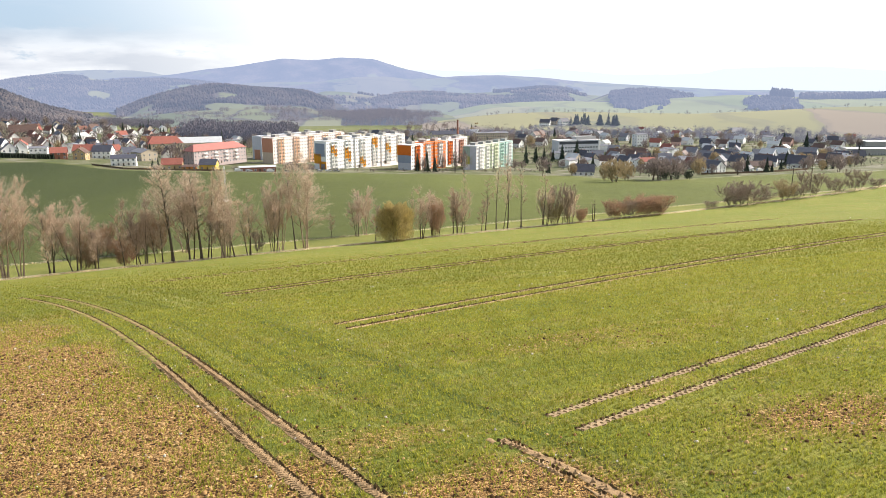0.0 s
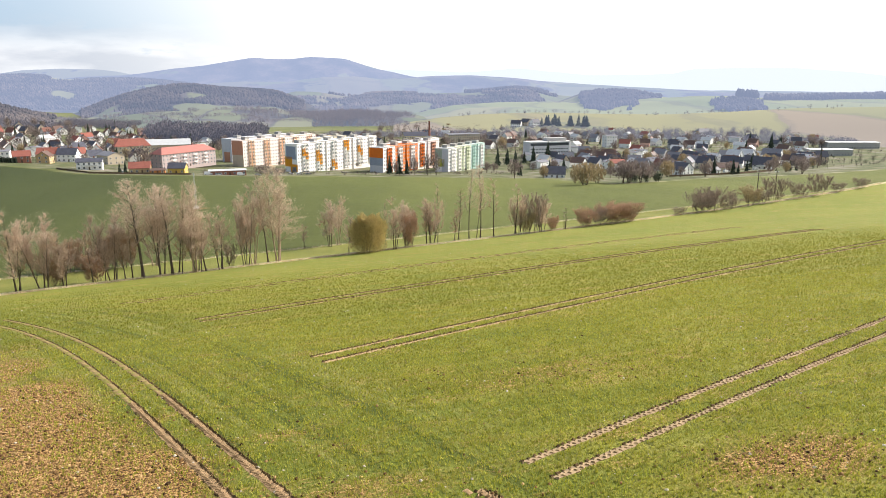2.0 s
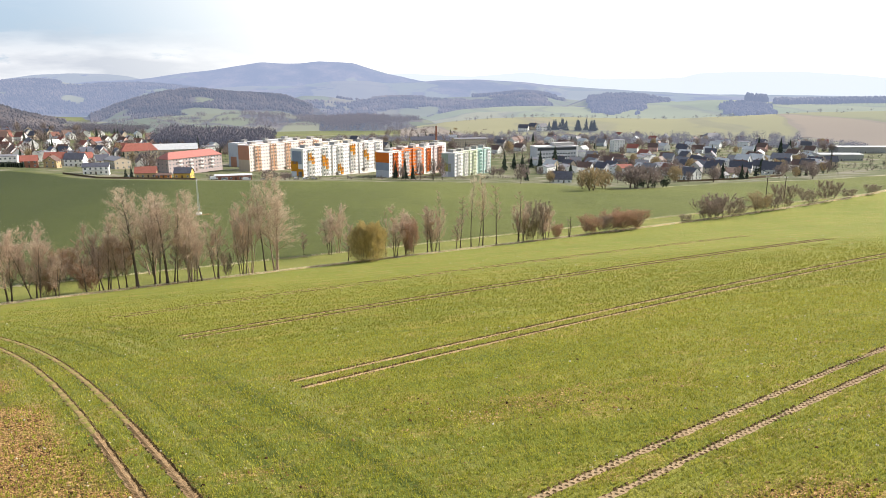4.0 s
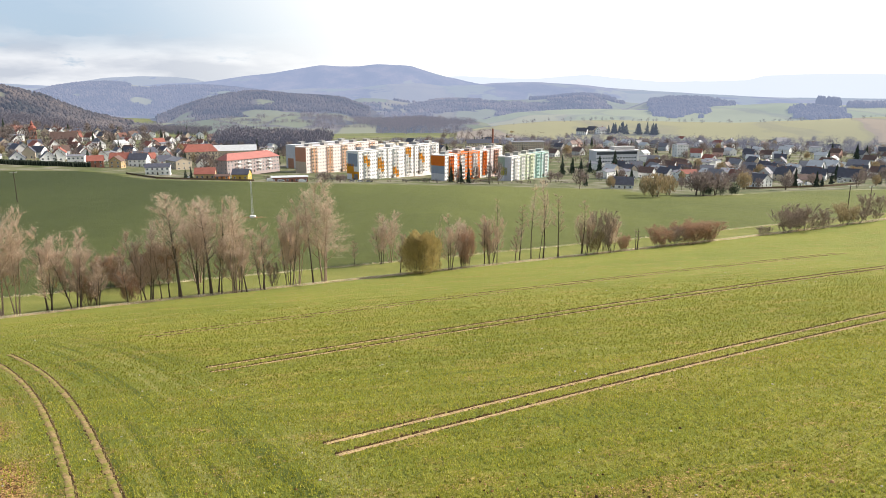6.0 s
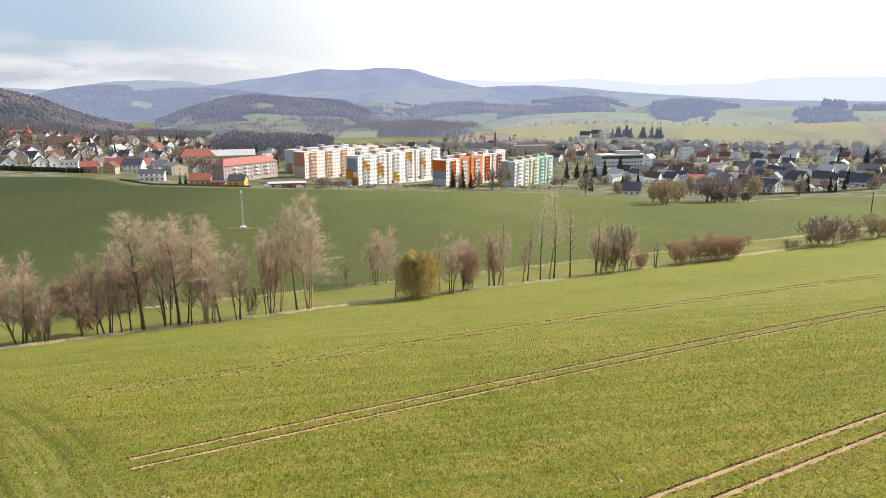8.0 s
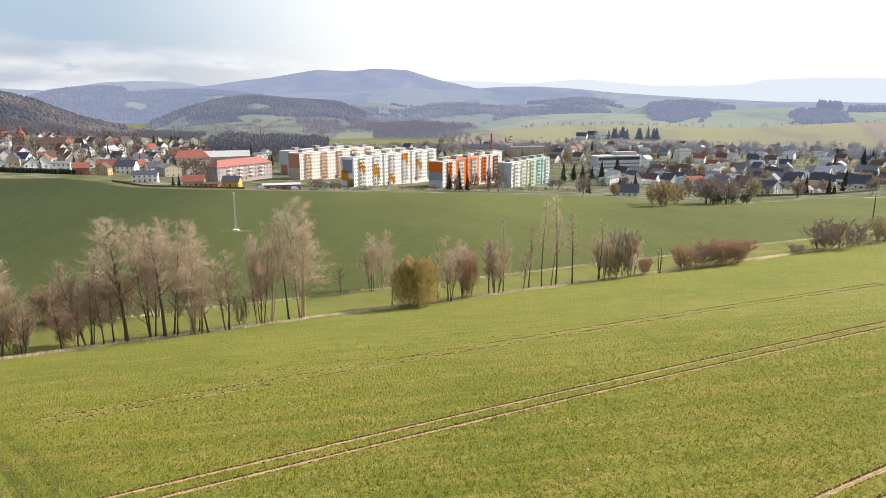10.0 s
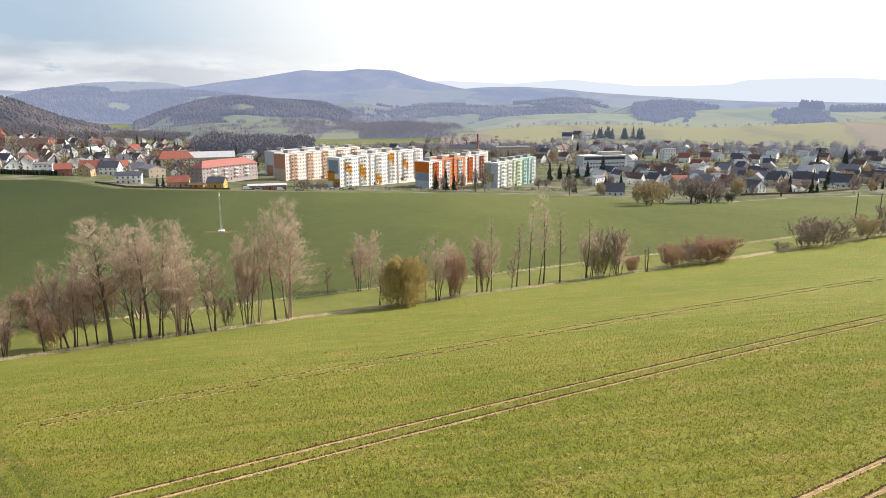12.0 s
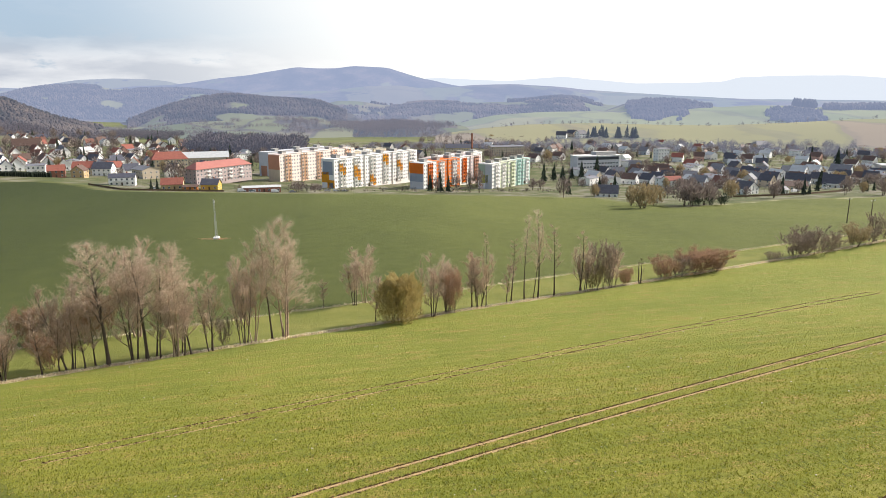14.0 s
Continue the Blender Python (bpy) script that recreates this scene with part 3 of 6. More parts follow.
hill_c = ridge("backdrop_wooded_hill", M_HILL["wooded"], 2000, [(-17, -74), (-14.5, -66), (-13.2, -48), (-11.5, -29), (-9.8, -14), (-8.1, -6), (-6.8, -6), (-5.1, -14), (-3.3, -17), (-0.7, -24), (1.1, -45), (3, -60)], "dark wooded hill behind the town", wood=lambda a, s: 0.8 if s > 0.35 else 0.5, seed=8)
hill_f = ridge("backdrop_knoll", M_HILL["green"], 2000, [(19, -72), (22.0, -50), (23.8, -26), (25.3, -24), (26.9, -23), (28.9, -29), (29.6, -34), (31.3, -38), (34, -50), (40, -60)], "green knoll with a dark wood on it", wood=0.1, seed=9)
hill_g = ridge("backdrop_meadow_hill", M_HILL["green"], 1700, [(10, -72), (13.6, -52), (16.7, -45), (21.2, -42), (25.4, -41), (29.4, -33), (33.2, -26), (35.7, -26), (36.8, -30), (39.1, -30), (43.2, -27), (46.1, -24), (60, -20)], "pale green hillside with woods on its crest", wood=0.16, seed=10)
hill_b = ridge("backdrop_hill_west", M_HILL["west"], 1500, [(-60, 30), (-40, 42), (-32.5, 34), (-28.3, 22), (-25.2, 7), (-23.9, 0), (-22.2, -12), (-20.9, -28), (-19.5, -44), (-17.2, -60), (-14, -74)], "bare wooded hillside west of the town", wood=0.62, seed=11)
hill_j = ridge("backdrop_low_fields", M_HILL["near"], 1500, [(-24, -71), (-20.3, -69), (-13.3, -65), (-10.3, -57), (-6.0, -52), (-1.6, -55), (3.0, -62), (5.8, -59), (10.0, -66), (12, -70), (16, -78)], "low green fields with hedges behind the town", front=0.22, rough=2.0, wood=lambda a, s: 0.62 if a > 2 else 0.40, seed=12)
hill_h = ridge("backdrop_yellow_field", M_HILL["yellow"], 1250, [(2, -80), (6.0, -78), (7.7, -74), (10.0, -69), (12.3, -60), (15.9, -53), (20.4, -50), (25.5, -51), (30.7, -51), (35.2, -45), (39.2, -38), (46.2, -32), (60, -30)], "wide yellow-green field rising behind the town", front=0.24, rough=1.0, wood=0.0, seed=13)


def forest(name, mat, label, where, count, size=(9, 16), conifers=0.3, seed=0, gaps=-2.0):
    """A wood of many small crowns; where gives a random place."""
    rnd = random.Random(seed)
    verts, tris = [], []
    for _ in range(count):
        x, y, z = where(rnd)
        if noise.noise(Vector((x, y * 1.4, seed * 7)) / 170.0) < gaps:
            continue
        h = rnd.uniform(*size)
        con = noise.noise(Vector((x, y, 9)) / 90.0) * 0.9 + rnd.uniform(0.1, 0.9) < conifers + 0.1
        w = h * (rnd.uniform(0.30, 0.42) if con else rnd.uniform(0.30, 0.62))
        rings = ((0.0, 0.85), (0.45, 0.75)) if con else ((0.0, 0.8), (0.58, 1.0))
        base, turn = len(verts), rnd.uniform(0, 6.3)
        for up, wide in rings:
            for k in range(5):
                b = turn + k * 1.2566 + rnd.uniform(-0.3, 0.3)
                q = w * wide * rnd.uniform(0.6, 1.35)
                verts.append((x + q * math.cos(b), y + q * math.sin(b), z + h * (up + rnd.uniform(-0.12, 0.12))))
        verts.append((x + rnd.uniform(-0.4, 0.4), y, z + h))
        for k in range(5):
            p, q = base + k, base + (k + 1) % 5
            tris += [(p, q, q + 5), (p, q + 5, p + 5), (p + 5, q + 5, base + 10)]
    me = np_mesh(name, np.array(verts), np.array(tris), [mat])
    me.polygons.foreach_set("use_smooth", [True] * len(me.polygons))
    return tagged(new(name, me), label, "woods", kind="stuff")


def on(surface, a0, a1, s0, s1, power=1.0):
    return lambda r: surface(r.uniform(a0, a1), s0 + (s1 - s0) * r.random() ** power)


def thicket(name, mat, label, where, count, size=(4, 9), flecks=46, seed=0, category="woods", cone=False):
    """Bare trees and bushes, each an uneven cloud of upright twig sprays over a short trunk."""
    rnd, rg = random.Random(seed), np.random.default_rng(seed)
    spots = np.array([where(rnd) for _ in range(count)])
    h = rg.uniform(size[0], size[1], count)
    w = h * rg.uniform(0.26, 0.50, count)
    d = rg.normal(0, 1, (count, flecks, 3))
    d /= np.linalg.norm(d, axis=2, keepdims=True)
    d *= rg.random((count, flecks, 1)) ** 0.45
    c = np.empty((count, flecks, 3))
    c[..., 0] = spots[:, None, 0] + d[..., 0] * w[:, None]
    c[..., 1] = spots[:, None, 1] + d[..., 1] * w[:, None]
    c[..., 2] = spots[:, None, 2] + h[:, None] * (0.48 + 0.42 * d[..., 2])
    if cone:
        up = rg.random((count, flecks)) ** 1.5
        a = rg.uniform(0, 6.283, (count, flecks))
        r = 1.0 * w[:, None] * (1.02 - up) * rg.uniform(0.5, 1.1, (count, flecks)) * (0.75 + 0.25 * np.sin(up * 40))
        c[..., 0], c[..., 1] = spots[:, None, 0] + r * np.cos(a), spots[:, None, 1] + r * np.sin(a)
        c[..., 2] = spots[:, None, 2] + h[:, None] * (0.04 + 0.9 * up)
    a = rg.uniform(0, 6.283, (count, flecks))
    s = h[:, None] * rg.uniform(0.03, 0.085, (count, flecks))
    out = np.empty((count, flecks, 3, 3))
    for j, e in enumerate((-0.5, 0.5)):
        out[:, :, j, 0], out[:, :, j, 1], out[:, :, j, 2] = c[..., 0] + np.cos(a) * s * e, c[..., 1] + np.sin(a) * s * e, c[..., 2]
    out[:, :, 2, 0], out[:, :, 2, 1] = c[..., 0] + d[..., 0] * s * 0.8, c[..., 1] + d[..., 1] * s * 0.8
    out[:, :, 2, 2] = c[..., 2] + s * rg.uniform(0.4, 2.0, (count, flecks))
    out[:, 0, 0], out[:, 0, 1] = spots - (0.02, 0, 0.3), spots + (0.02, 0, -0.3)       # the trunk
    out[:, 0, 0, 0] -= h * 0.02
    out[:, 0, 1, 0] += h * 0.02
    out[:, 0, 2] = spots + np.stack([0 * h, 0 * h, h * 0.7], -1)
    me = np_mesh(name, out.reshape(-1, 3), np.arange(count * flecks * 3).reshape(-1, 3), [mat])
    return tagged(new(name, me), label, category, kind="stuff")


def hedgerow(surface):
    """Places in broken lines along the borders of the fields."""
    def pick(r):
        k = r.choice((0.34, 0.50, 0.62, 0.78, 0.93))
        a = r.uniform(-18, 9)
        while noise.noise(Vector((a * 0.55, k * 9, 4))) < -0.05:
            a = r.uniform(-18, 9)
        return surface(a, min(0.98, k + 0.03 * math.sin(a * 1.3 + k * 40) + r.gauss(0, 0.006)))
    return pick


def grove(surface, a0, a1, s0, s1):
    """Places within a rounded stand with a ragged outline."""
    def pick(r):
        while True:
            p, q = r.uniform(-1, 1), r.uniform(-1, 1)
            if math.hypot(p, q) < 0.92 + 0.4 * noise.noise(Vector((p * 2.2, q * 2.2, a0))):
                return surface(a0 + (a1 - a0) * (0.5 + 0.5 * p), s0 + (s1 - s0) * (0.5 + 0.5 * q))
    return pick


def flat(x0, x1, y0, y1):
    def pick(r):
        x, y = r.uniform(x0, x1), r.uniform(y0, y1)
        return x, y, gz(x, y)
    return pick


def inside(surface, a0, a1, s0, s1):
    return lambda r: surface.in_wood(r, a0, a1, s0, s1)


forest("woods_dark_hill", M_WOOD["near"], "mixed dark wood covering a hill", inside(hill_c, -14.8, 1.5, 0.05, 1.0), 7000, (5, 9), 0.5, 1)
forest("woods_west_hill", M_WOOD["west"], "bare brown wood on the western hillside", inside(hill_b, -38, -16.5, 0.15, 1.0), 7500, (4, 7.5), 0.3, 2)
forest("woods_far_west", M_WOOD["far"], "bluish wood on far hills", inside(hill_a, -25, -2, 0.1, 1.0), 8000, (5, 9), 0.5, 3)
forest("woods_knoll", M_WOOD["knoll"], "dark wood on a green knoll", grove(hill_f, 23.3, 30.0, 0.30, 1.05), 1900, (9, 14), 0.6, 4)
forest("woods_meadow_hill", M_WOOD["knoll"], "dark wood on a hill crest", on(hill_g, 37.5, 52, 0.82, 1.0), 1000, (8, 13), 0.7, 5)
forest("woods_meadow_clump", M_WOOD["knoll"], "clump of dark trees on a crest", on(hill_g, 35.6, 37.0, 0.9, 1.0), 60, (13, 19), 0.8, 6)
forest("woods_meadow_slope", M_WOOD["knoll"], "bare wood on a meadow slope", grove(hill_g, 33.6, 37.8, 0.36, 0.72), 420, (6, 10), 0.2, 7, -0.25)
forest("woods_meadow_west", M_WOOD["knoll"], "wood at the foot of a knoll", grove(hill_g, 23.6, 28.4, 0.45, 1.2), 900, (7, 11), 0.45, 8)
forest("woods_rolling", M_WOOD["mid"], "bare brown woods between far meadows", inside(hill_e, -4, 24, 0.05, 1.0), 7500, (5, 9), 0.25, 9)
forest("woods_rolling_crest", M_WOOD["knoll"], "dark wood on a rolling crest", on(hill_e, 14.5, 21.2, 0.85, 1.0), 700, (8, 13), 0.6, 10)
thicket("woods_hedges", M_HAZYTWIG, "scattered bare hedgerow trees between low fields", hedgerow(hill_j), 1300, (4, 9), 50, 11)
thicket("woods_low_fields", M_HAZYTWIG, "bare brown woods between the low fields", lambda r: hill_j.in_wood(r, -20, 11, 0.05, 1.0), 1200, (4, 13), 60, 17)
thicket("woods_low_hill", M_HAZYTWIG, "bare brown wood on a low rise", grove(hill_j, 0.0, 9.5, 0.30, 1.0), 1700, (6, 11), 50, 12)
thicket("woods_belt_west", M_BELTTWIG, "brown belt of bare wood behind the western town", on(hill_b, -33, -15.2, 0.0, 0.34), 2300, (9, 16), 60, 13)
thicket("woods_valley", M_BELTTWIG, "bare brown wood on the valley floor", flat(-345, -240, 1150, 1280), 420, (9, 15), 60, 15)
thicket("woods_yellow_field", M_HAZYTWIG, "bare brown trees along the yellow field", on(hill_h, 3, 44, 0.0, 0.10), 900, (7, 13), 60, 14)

# ---- wheel tracks, crop, clods and stones on the near field ----
def group_empty(name, x=0.0, y=0.0, z=0.0, turn=0.0):
    ob = new(name)
    ob.matrix_world = pose(x, y, z, 0, 0, turn)
    ob.empty_display_size = 0.3
    return ob


def child(name, me, parent, label="", m=None):
    ob = new(name, me)
    ob.parent = parent
    if m is not None:
        ob.matrix_basis = m
    return tagged(ob, label)


def wheel_track(line, width, lug_step, strong, seed, floor_mat=M_RUT, edge=0.2, lug=0.055):
    """One wheel's print along a line of points: a pressed floor, crumbled edges and the ridges between the tyre's lugs."""
    rnd = random.Random(seed)
    pts = [Vector((x, y, 0)) for x, y in line]
    dense = []
    for a, b in zip(pts, pts[1:]):
        k = max(1, int((b - a).length / 0.4))
        dense += [a.lerp(b, i / k) for i in range(k)]
    dense.append(pts[-1])
    prof = [(-0.5, 0.012), (-0.30, 0.030), (0.34, 0.030), (0.5, 0.012)]
    verts, faces = [], []
    sides = []

    def open_share(p):
        """How much of the track the crop leaves open."""
        return min(1.0, max(0.0, 2.2 * (strong - 0.3 - 0.9 * noise.noise(Vector((p.x * 0.4, p.y * 0.4, seed * 1.7))))))

    def hidden(p):
        return open_share(p) < 0.02
    for i, p in enumerate(dense):
        d = (dense[min(i + 1, len(dense) - 1)] - dense[max(i - 1, 0)]).normalized()
        s = Vector((d.y, -d.x, 0))
        sides.append((d, s))
        w = width * rnd.uniform(0.6, 1.2) * (0.12 + 0.88 * open_share(p))
        for off, up in prof:
            q = p + s * (off * w + rnd.uniform(-0.02, 0.02))
            verts.append((q.x, q.y, gz(q.x, q.y) + up))
    for i in range(len(dense) - 1):
        if hidden(dense[i]):
            continue
        for j in range(3):
            a = i * 4 + j
            faces.append((a, a + 1, a + 5, a + 4))
    track = new("wheel_track", mesh_from("wheel_track", verts, faces, [floor_mat], True))
    tagged(track, "tan wheel track pressed into the soil with tyre prints", "wheel track", "tractor tracks across the field", kind="structure")
    lv, lf, bv, bf = [], [], [], []

    def lump(v, f, c, ax, ay, h):
        b = len(v)
        g = gz(c.x, c.y) + 0.028
        for e, k in ((-1, -1), (1, -1), (1, 1), (-1, 1)):
            q = c + ax * e * rnd.uniform(0.8, 1.2) + ay * k * rnd.uniform(0.7, 1.3)
            v.append((q.x, q.y, g - 0.02))
        for e in (-1, 1):
            q = c + ax * e * 0.7
            v.append((q.x, q.y, g + h * rnd.uniform(0.6, 1.3)))
        f += [(b, b + 1, b + 5), (b, b + 5, b + 4), (b + 2, b + 3, b + 4), (b + 2, b + 4, b + 5), (b + 1, b + 2, b + 5), (b + 3, b, b + 4)]
    run, sunny, tall_edge = 0.0, (1 if pts[0].x > pts[-1].x else -1), edge * width
    for i in range(len(dense) - 1):
        a, b = dense[i], dense[i + 1]
        d, s = sides[i]
        seg = (b - a).length
        while run < seg:
            c = a.lerp(b, run / seg)
            if hidden(c):
                run += lug_step
                continue
            if rnd.random() < strong:
                for k in (-1, 1):
                    lump(lv, lf, c + s * (0.21 * width * k) + d * (0.06 * k), (s * k + d * 0.55).normalized() * 0.21 * width, d * 0.04, lug)
            if rnd.random() < strong * 0.9:
                # most crumbs go on one side, dark-toned for the rut's shaded wall
                for k, much, tall in ((-sunny, 0.25, 0.03), (sunny, 0.95, tall_edge), (sunny, 0.8, tall_edge * 0.7)):
                    if rnd.random() < much:
                        lump(bv, bf, c + s * (k * width * rnd.uniform(0.36, 0.62)) + d * rnd.uniform(-0.05, 0.05), d * rnd.uniform(0.05, 0.11), s * rnd.uniform(0.03, 0.07), tall * rnd.uniform(0.6, 1.2))
            run += lug_step
        run -= seg
    if lv:
        tagged(child("lug_ridges", mesh_from("lug_ridges", lv, lf, [M_LUG]), track), kind="stuff")
    if bv:
        tagged(child("crumbled_edge", mesh_from("crumbled_edge", bv, bf, [M_BERM]), track, "crumbled soil edge, its dark tone painting the rut's shade"), kind="stuff")


TRACK_LINES = []


def pair_of_tracks(mid, width, lug_step, strong, seed, *more):
    """Both wheels' prints along a middle line."""
    for k in (-1, 1):
        line = []
        for i, (x, y) in enumerate(mid):
            a, b = mid[max(0, i - 1)], mid[min(len(mid) - 1, i + 1)]
            d = Vector((b[0] - a[0], b[1] - a[1], 0)).normalized()
            line.append((x + d.y * HALF_GAUGE * k, y - d.x * HALF_GAUGE * k))
        TRACK_LINES.append((np.array(line), width))
        wheel_track(line, width, lug_step, strong, seed + k, *more)


pair_of_tracks([(headland(y), y) for y in np.arange(12, 43.5, 1.0)], 0.44, 0.17, 1.3, 10, M_RUT, 0.2, 0.045)
pair_of_tracks([(headland(y), y) for y in np.arange(43, 79, 1.0)], 0.40, 0.2, 1.3, 14, M_RUT_GROWN, 0.12, 0.012)
for i, (x, y, length) in enumerate(TRAM_STARTS):
    bend = 0.00045 if i > 1 else 0.0004
    mid = [(x + TRAM_DIR.x * s, y + TRAM_DIR.y * s - bend * max(0, s - 20) ** 2 * 0.35) for s in np.arange(0, length, 2.0)]
    pair_of_tracks(mid, (0.42, 0.36, 0.34, 0.22)[i], 0.2 if i else 0.34, (1.0, 1.1, 1.15, 0.72)[i], 30 + i * 5, M_RUT_OLD if i else M_RUT_FRESH, 0.29 if i else 0.18, 0.016 if i else 0.05)
for k, line in enumerate(([(11.6, 18.0), (10.0, 21.6), (8.5, 24.8), (7.1, 27.4)], [(12.0, 18.4), (10.4, 22.0), (8.9, 25.0), (7.6, 27.2)])):
    TRACK_LINES.append((np.array(line), 0.3))
    wheel_track(line, 0.44, 0.19, 0.62, 60 + k, M_RUT, 0.14, 0.06)


def distance_to_lines(x, y):
    """How far each place lies from the nearest wheel track, in widths of it."""
    best = np.full(x.shape, 1e3)
    for line, width in TRACK_LINES:
        for a, b in zip(line, line[1:]):
            lo, hi = np.minimum(a, b) - 0.8, np.maximum(a, b) + 0.8
            near = np.nonzero((x > lo[0]) & (x < hi[0]) & (y > lo[1]) & (y < hi[1]))[0]
            if not len(near):
                continue
            d = b - a
            t = np.clip(((x[near] - a[0]) * d[0] + (y[near] - a[1]) * d[1]) / (d @ d), 0, 1)
            r = np.hypot(x[near] - a[0] - t * d[0], y[near] - a[1] - t * d[1]) / width
            best[near] = np.minimum(best[near], r)
    return best


def in_view_band(rng, count, y0, y1, power=1.0):
    """Random places on the strip of field that the flight passes, wider with distance."""
    y = y0 + (y1 - y0) * rng.random(count) ** power
    lo, hi = -12 - 0.46 * y, 9 + 0.93 * y
    return lo + (hi - lo) * rng.random(count), y


ROW_LUCK = np.random.default_rng(77).random(997)


def patchiness(x, y):
    """Slow variation of the crop's density."""
    return 0.5 + 0.22 * (np.sin(x * 0.61 + 1.3 * np.sin(y * 0.23)) + np.sin(y * 0.83 + x * 0.21 + 2.0)) * np.cos(x * 0.17 - y * 0.11) + 0.5 * (ROW_LUCK[np.round((TRAM_DIR.x * y - TRAM_DIR.y * x) / 0.25).astype(int) % 997] - 0.5)


def crop_rows(rng, count, y0, y1):
    x, y = in_view_band(rng, count, y0, y1)
    # draw the plants towards their drilled rows
    across = -TRAM_DIR.y * x + TRAM_DIR.x * y
    pull = (np.round(across / 0.25) * 0.25 - across) * 0.25
    x, y = x - TRAM_DIR.y * pull, y + TRAM_DIR.x * pull
    keep = rng.random(count) < np.clip(1.2 - 1.2 * bare_soil(x, y), 0.36, 1) * (0.45 + patchiness(x, y))
    keep &= (distance_to_lines(x, y) > 0.62) & (rng.random(count) < np.clip(smooth(y, 110, 72), 0.0, 1)) & (hedge_uv(x, y)[1] < -0.8)
    return x[keep], y[keep]


def blades(name, mat, x, y, rng, height, width, per, label, category):
    """Tufts of upright pointed blades in one mesh."""
    n = len(x)
    z = ground_z(x, y) - 0.01
    verts = np.empty((n, per, 3, 3))
    for k in range(per):
        a = rng.random(n) * 6.283
        h = height * (0.55 + 0.8 * rng.random(n))
        w = width * (0.7 + 0.6 * rng.random(n))
        lean = h * 0.75 * rng.random(n)
        ca, sa = np.cos(a), np.sin(a)
        ox, oy = 0.03 * (rng.random(n) - 0.5), 0.03 * (rng.random(n) - 0.5)
        for j, (e, up) in enumerate(((-1, 0), (1, 0), (0, 1))):
            verts[:, k, j, 0] = x + ox - sa * w * e * (1 - up) + ca * lean * up
            verts[:, k, j, 1] = y + oy + ca * w * e * (1 - up) + sa * lean * up
            verts[:, k, j, 2] = z + h * up
    me = np_mesh(name, verts.reshape(-1, 3), np.arange(n * per * 3).reshape(-1, 3), [mat])
    return tagged(new(name, me), label, category, kind="stuff")


rng = np.random.default_rng(5)
for tag, count, y0, y1, h, w, per in (("near", 100000, 8, 36, 0.14, 0.022, 3), ("middle", 85000, 36, 60, 0.13, 0.028, 3), ("far", 115000, 60, 108, 0.14, 0.036, 2)):
    cx, cy = crop_rows(rng, count, y0, y1)
    blades("cereal_crop", M_CROP_FAR if tag == "far" else M_CROP, cx, cy, rng, h, w, per, "young bright green cereal shoots in drilled rows", "crop")


def lumps(name, mat, x, y, size, label, category, rng):
    """Small uneven pebbles or clods in one mesh."""
    n = len(x)
    base = np.array([(1, 0, 0), (0.3, 0.95, 0), (-0.8, 0.6, 0), (-0.8, -0.6, 0), (0.3, -0.95, 0), (0.55, 0.1, 0.75), (-0.3, 0.5, 0.8), (-0.3, -0.5, 0.7)])
    tri = np.array([(0, 1, 5), (1, 6, 5), (1, 2, 6), (2, 3, 6), (3, 7, 6), (3, 4, 7), (4, 5, 7), (4, 0, 5), (5, 6, 7)])
    a = rng.random(n) * 6.283
    s = size * (0.3 + rng.random(n) ** 3 * 1.9)
    v = base[None] * (0.7 + 0.6 * rng.random((n, 8, 3)))
    vx = (v[..., 0] * np.cos(a)[:, None] - v[..., 1] * np.sin(a)[:, None]) * s[:, None] + x[:, None]
    vy = (v[..., 0] * np.sin(a)[:, None] + v[..., 1] * np.cos(a)[:, None]) * s[:, None] + y[:, None]
    vz = v[..., 2] * s[:, None] + ground_z(x, y)[:, None] - 0.005
    me = np_mesh(name, np.stack([vx, vy, vz], -1).reshape(-1, 3), (tri[None] + 8 * np.arange(n)[:, None, None]).reshape(-1, 3), [mat])
    return tagged(new(name, me), label, category, kind="stuff")


cx, cy = in_view_band(rng, 70000, 10, 48)
keep = (rng.random(len(cx)) < bare_soil(cx, cy) * 1.0 + 0.004) & (distance_to_lines(cx, cy) > 0.5)
lumps("soil_clods", M_CLOD, cx[keep], cy[keep], 0.05, "loose brown soil clods on bare ground", "soil", rng)
cx, cy = in_view_band(rng, 7000, 14, 118)
keep = rng.random(len(cx)) < 0.30 + 1.4 * bare_soil(cx, cy)
lumps("field_stones", M_STONE, cx[keep], cy[keep], 0.042, "small pale stones scattered over the field", "stones", rng)
u = rng.uniform(-60, 240, 16000)
v = np.concatenate([rng.normal(0.3, 0.35, 14000), rng.normal(20.0, 0.4, 2000)])
blades("verge_grass", M_STRAW, u * 0.9204 - v * 0.3911, 127.9 + u * 0.3911 + v * 0.9204, rng, 0.26, 0.10, 3, "pale dry grass along the hedge bank", "grass")

# ---- trees and shrubs along the hedge ----
def tube(verts, faces, pts, radii, sides):
    """A tapered tube through points, closed by a point at its end."""
    base = len(verts)
    n = len(pts)
    for i in range(n):
        d = (pts[min(i + 1, n - 1)] - pts[max(i - 1, 0)]).normalized()
        a = d.orthogonal().normalized()
        b = d.cross(a)
        for k in range(sides):
            q = 6.2832 * k / sides
            verts.append(pts[i] + (a * math.cos(q) + b * math.sin(q)) * radii[i])
    for i in range(n - 1):
        for k in range(sides):
            p, r = base + i * sides + k, base + i * sides + (k + 1) % sides
            faces.append((p, r, r + sides, p + sides))


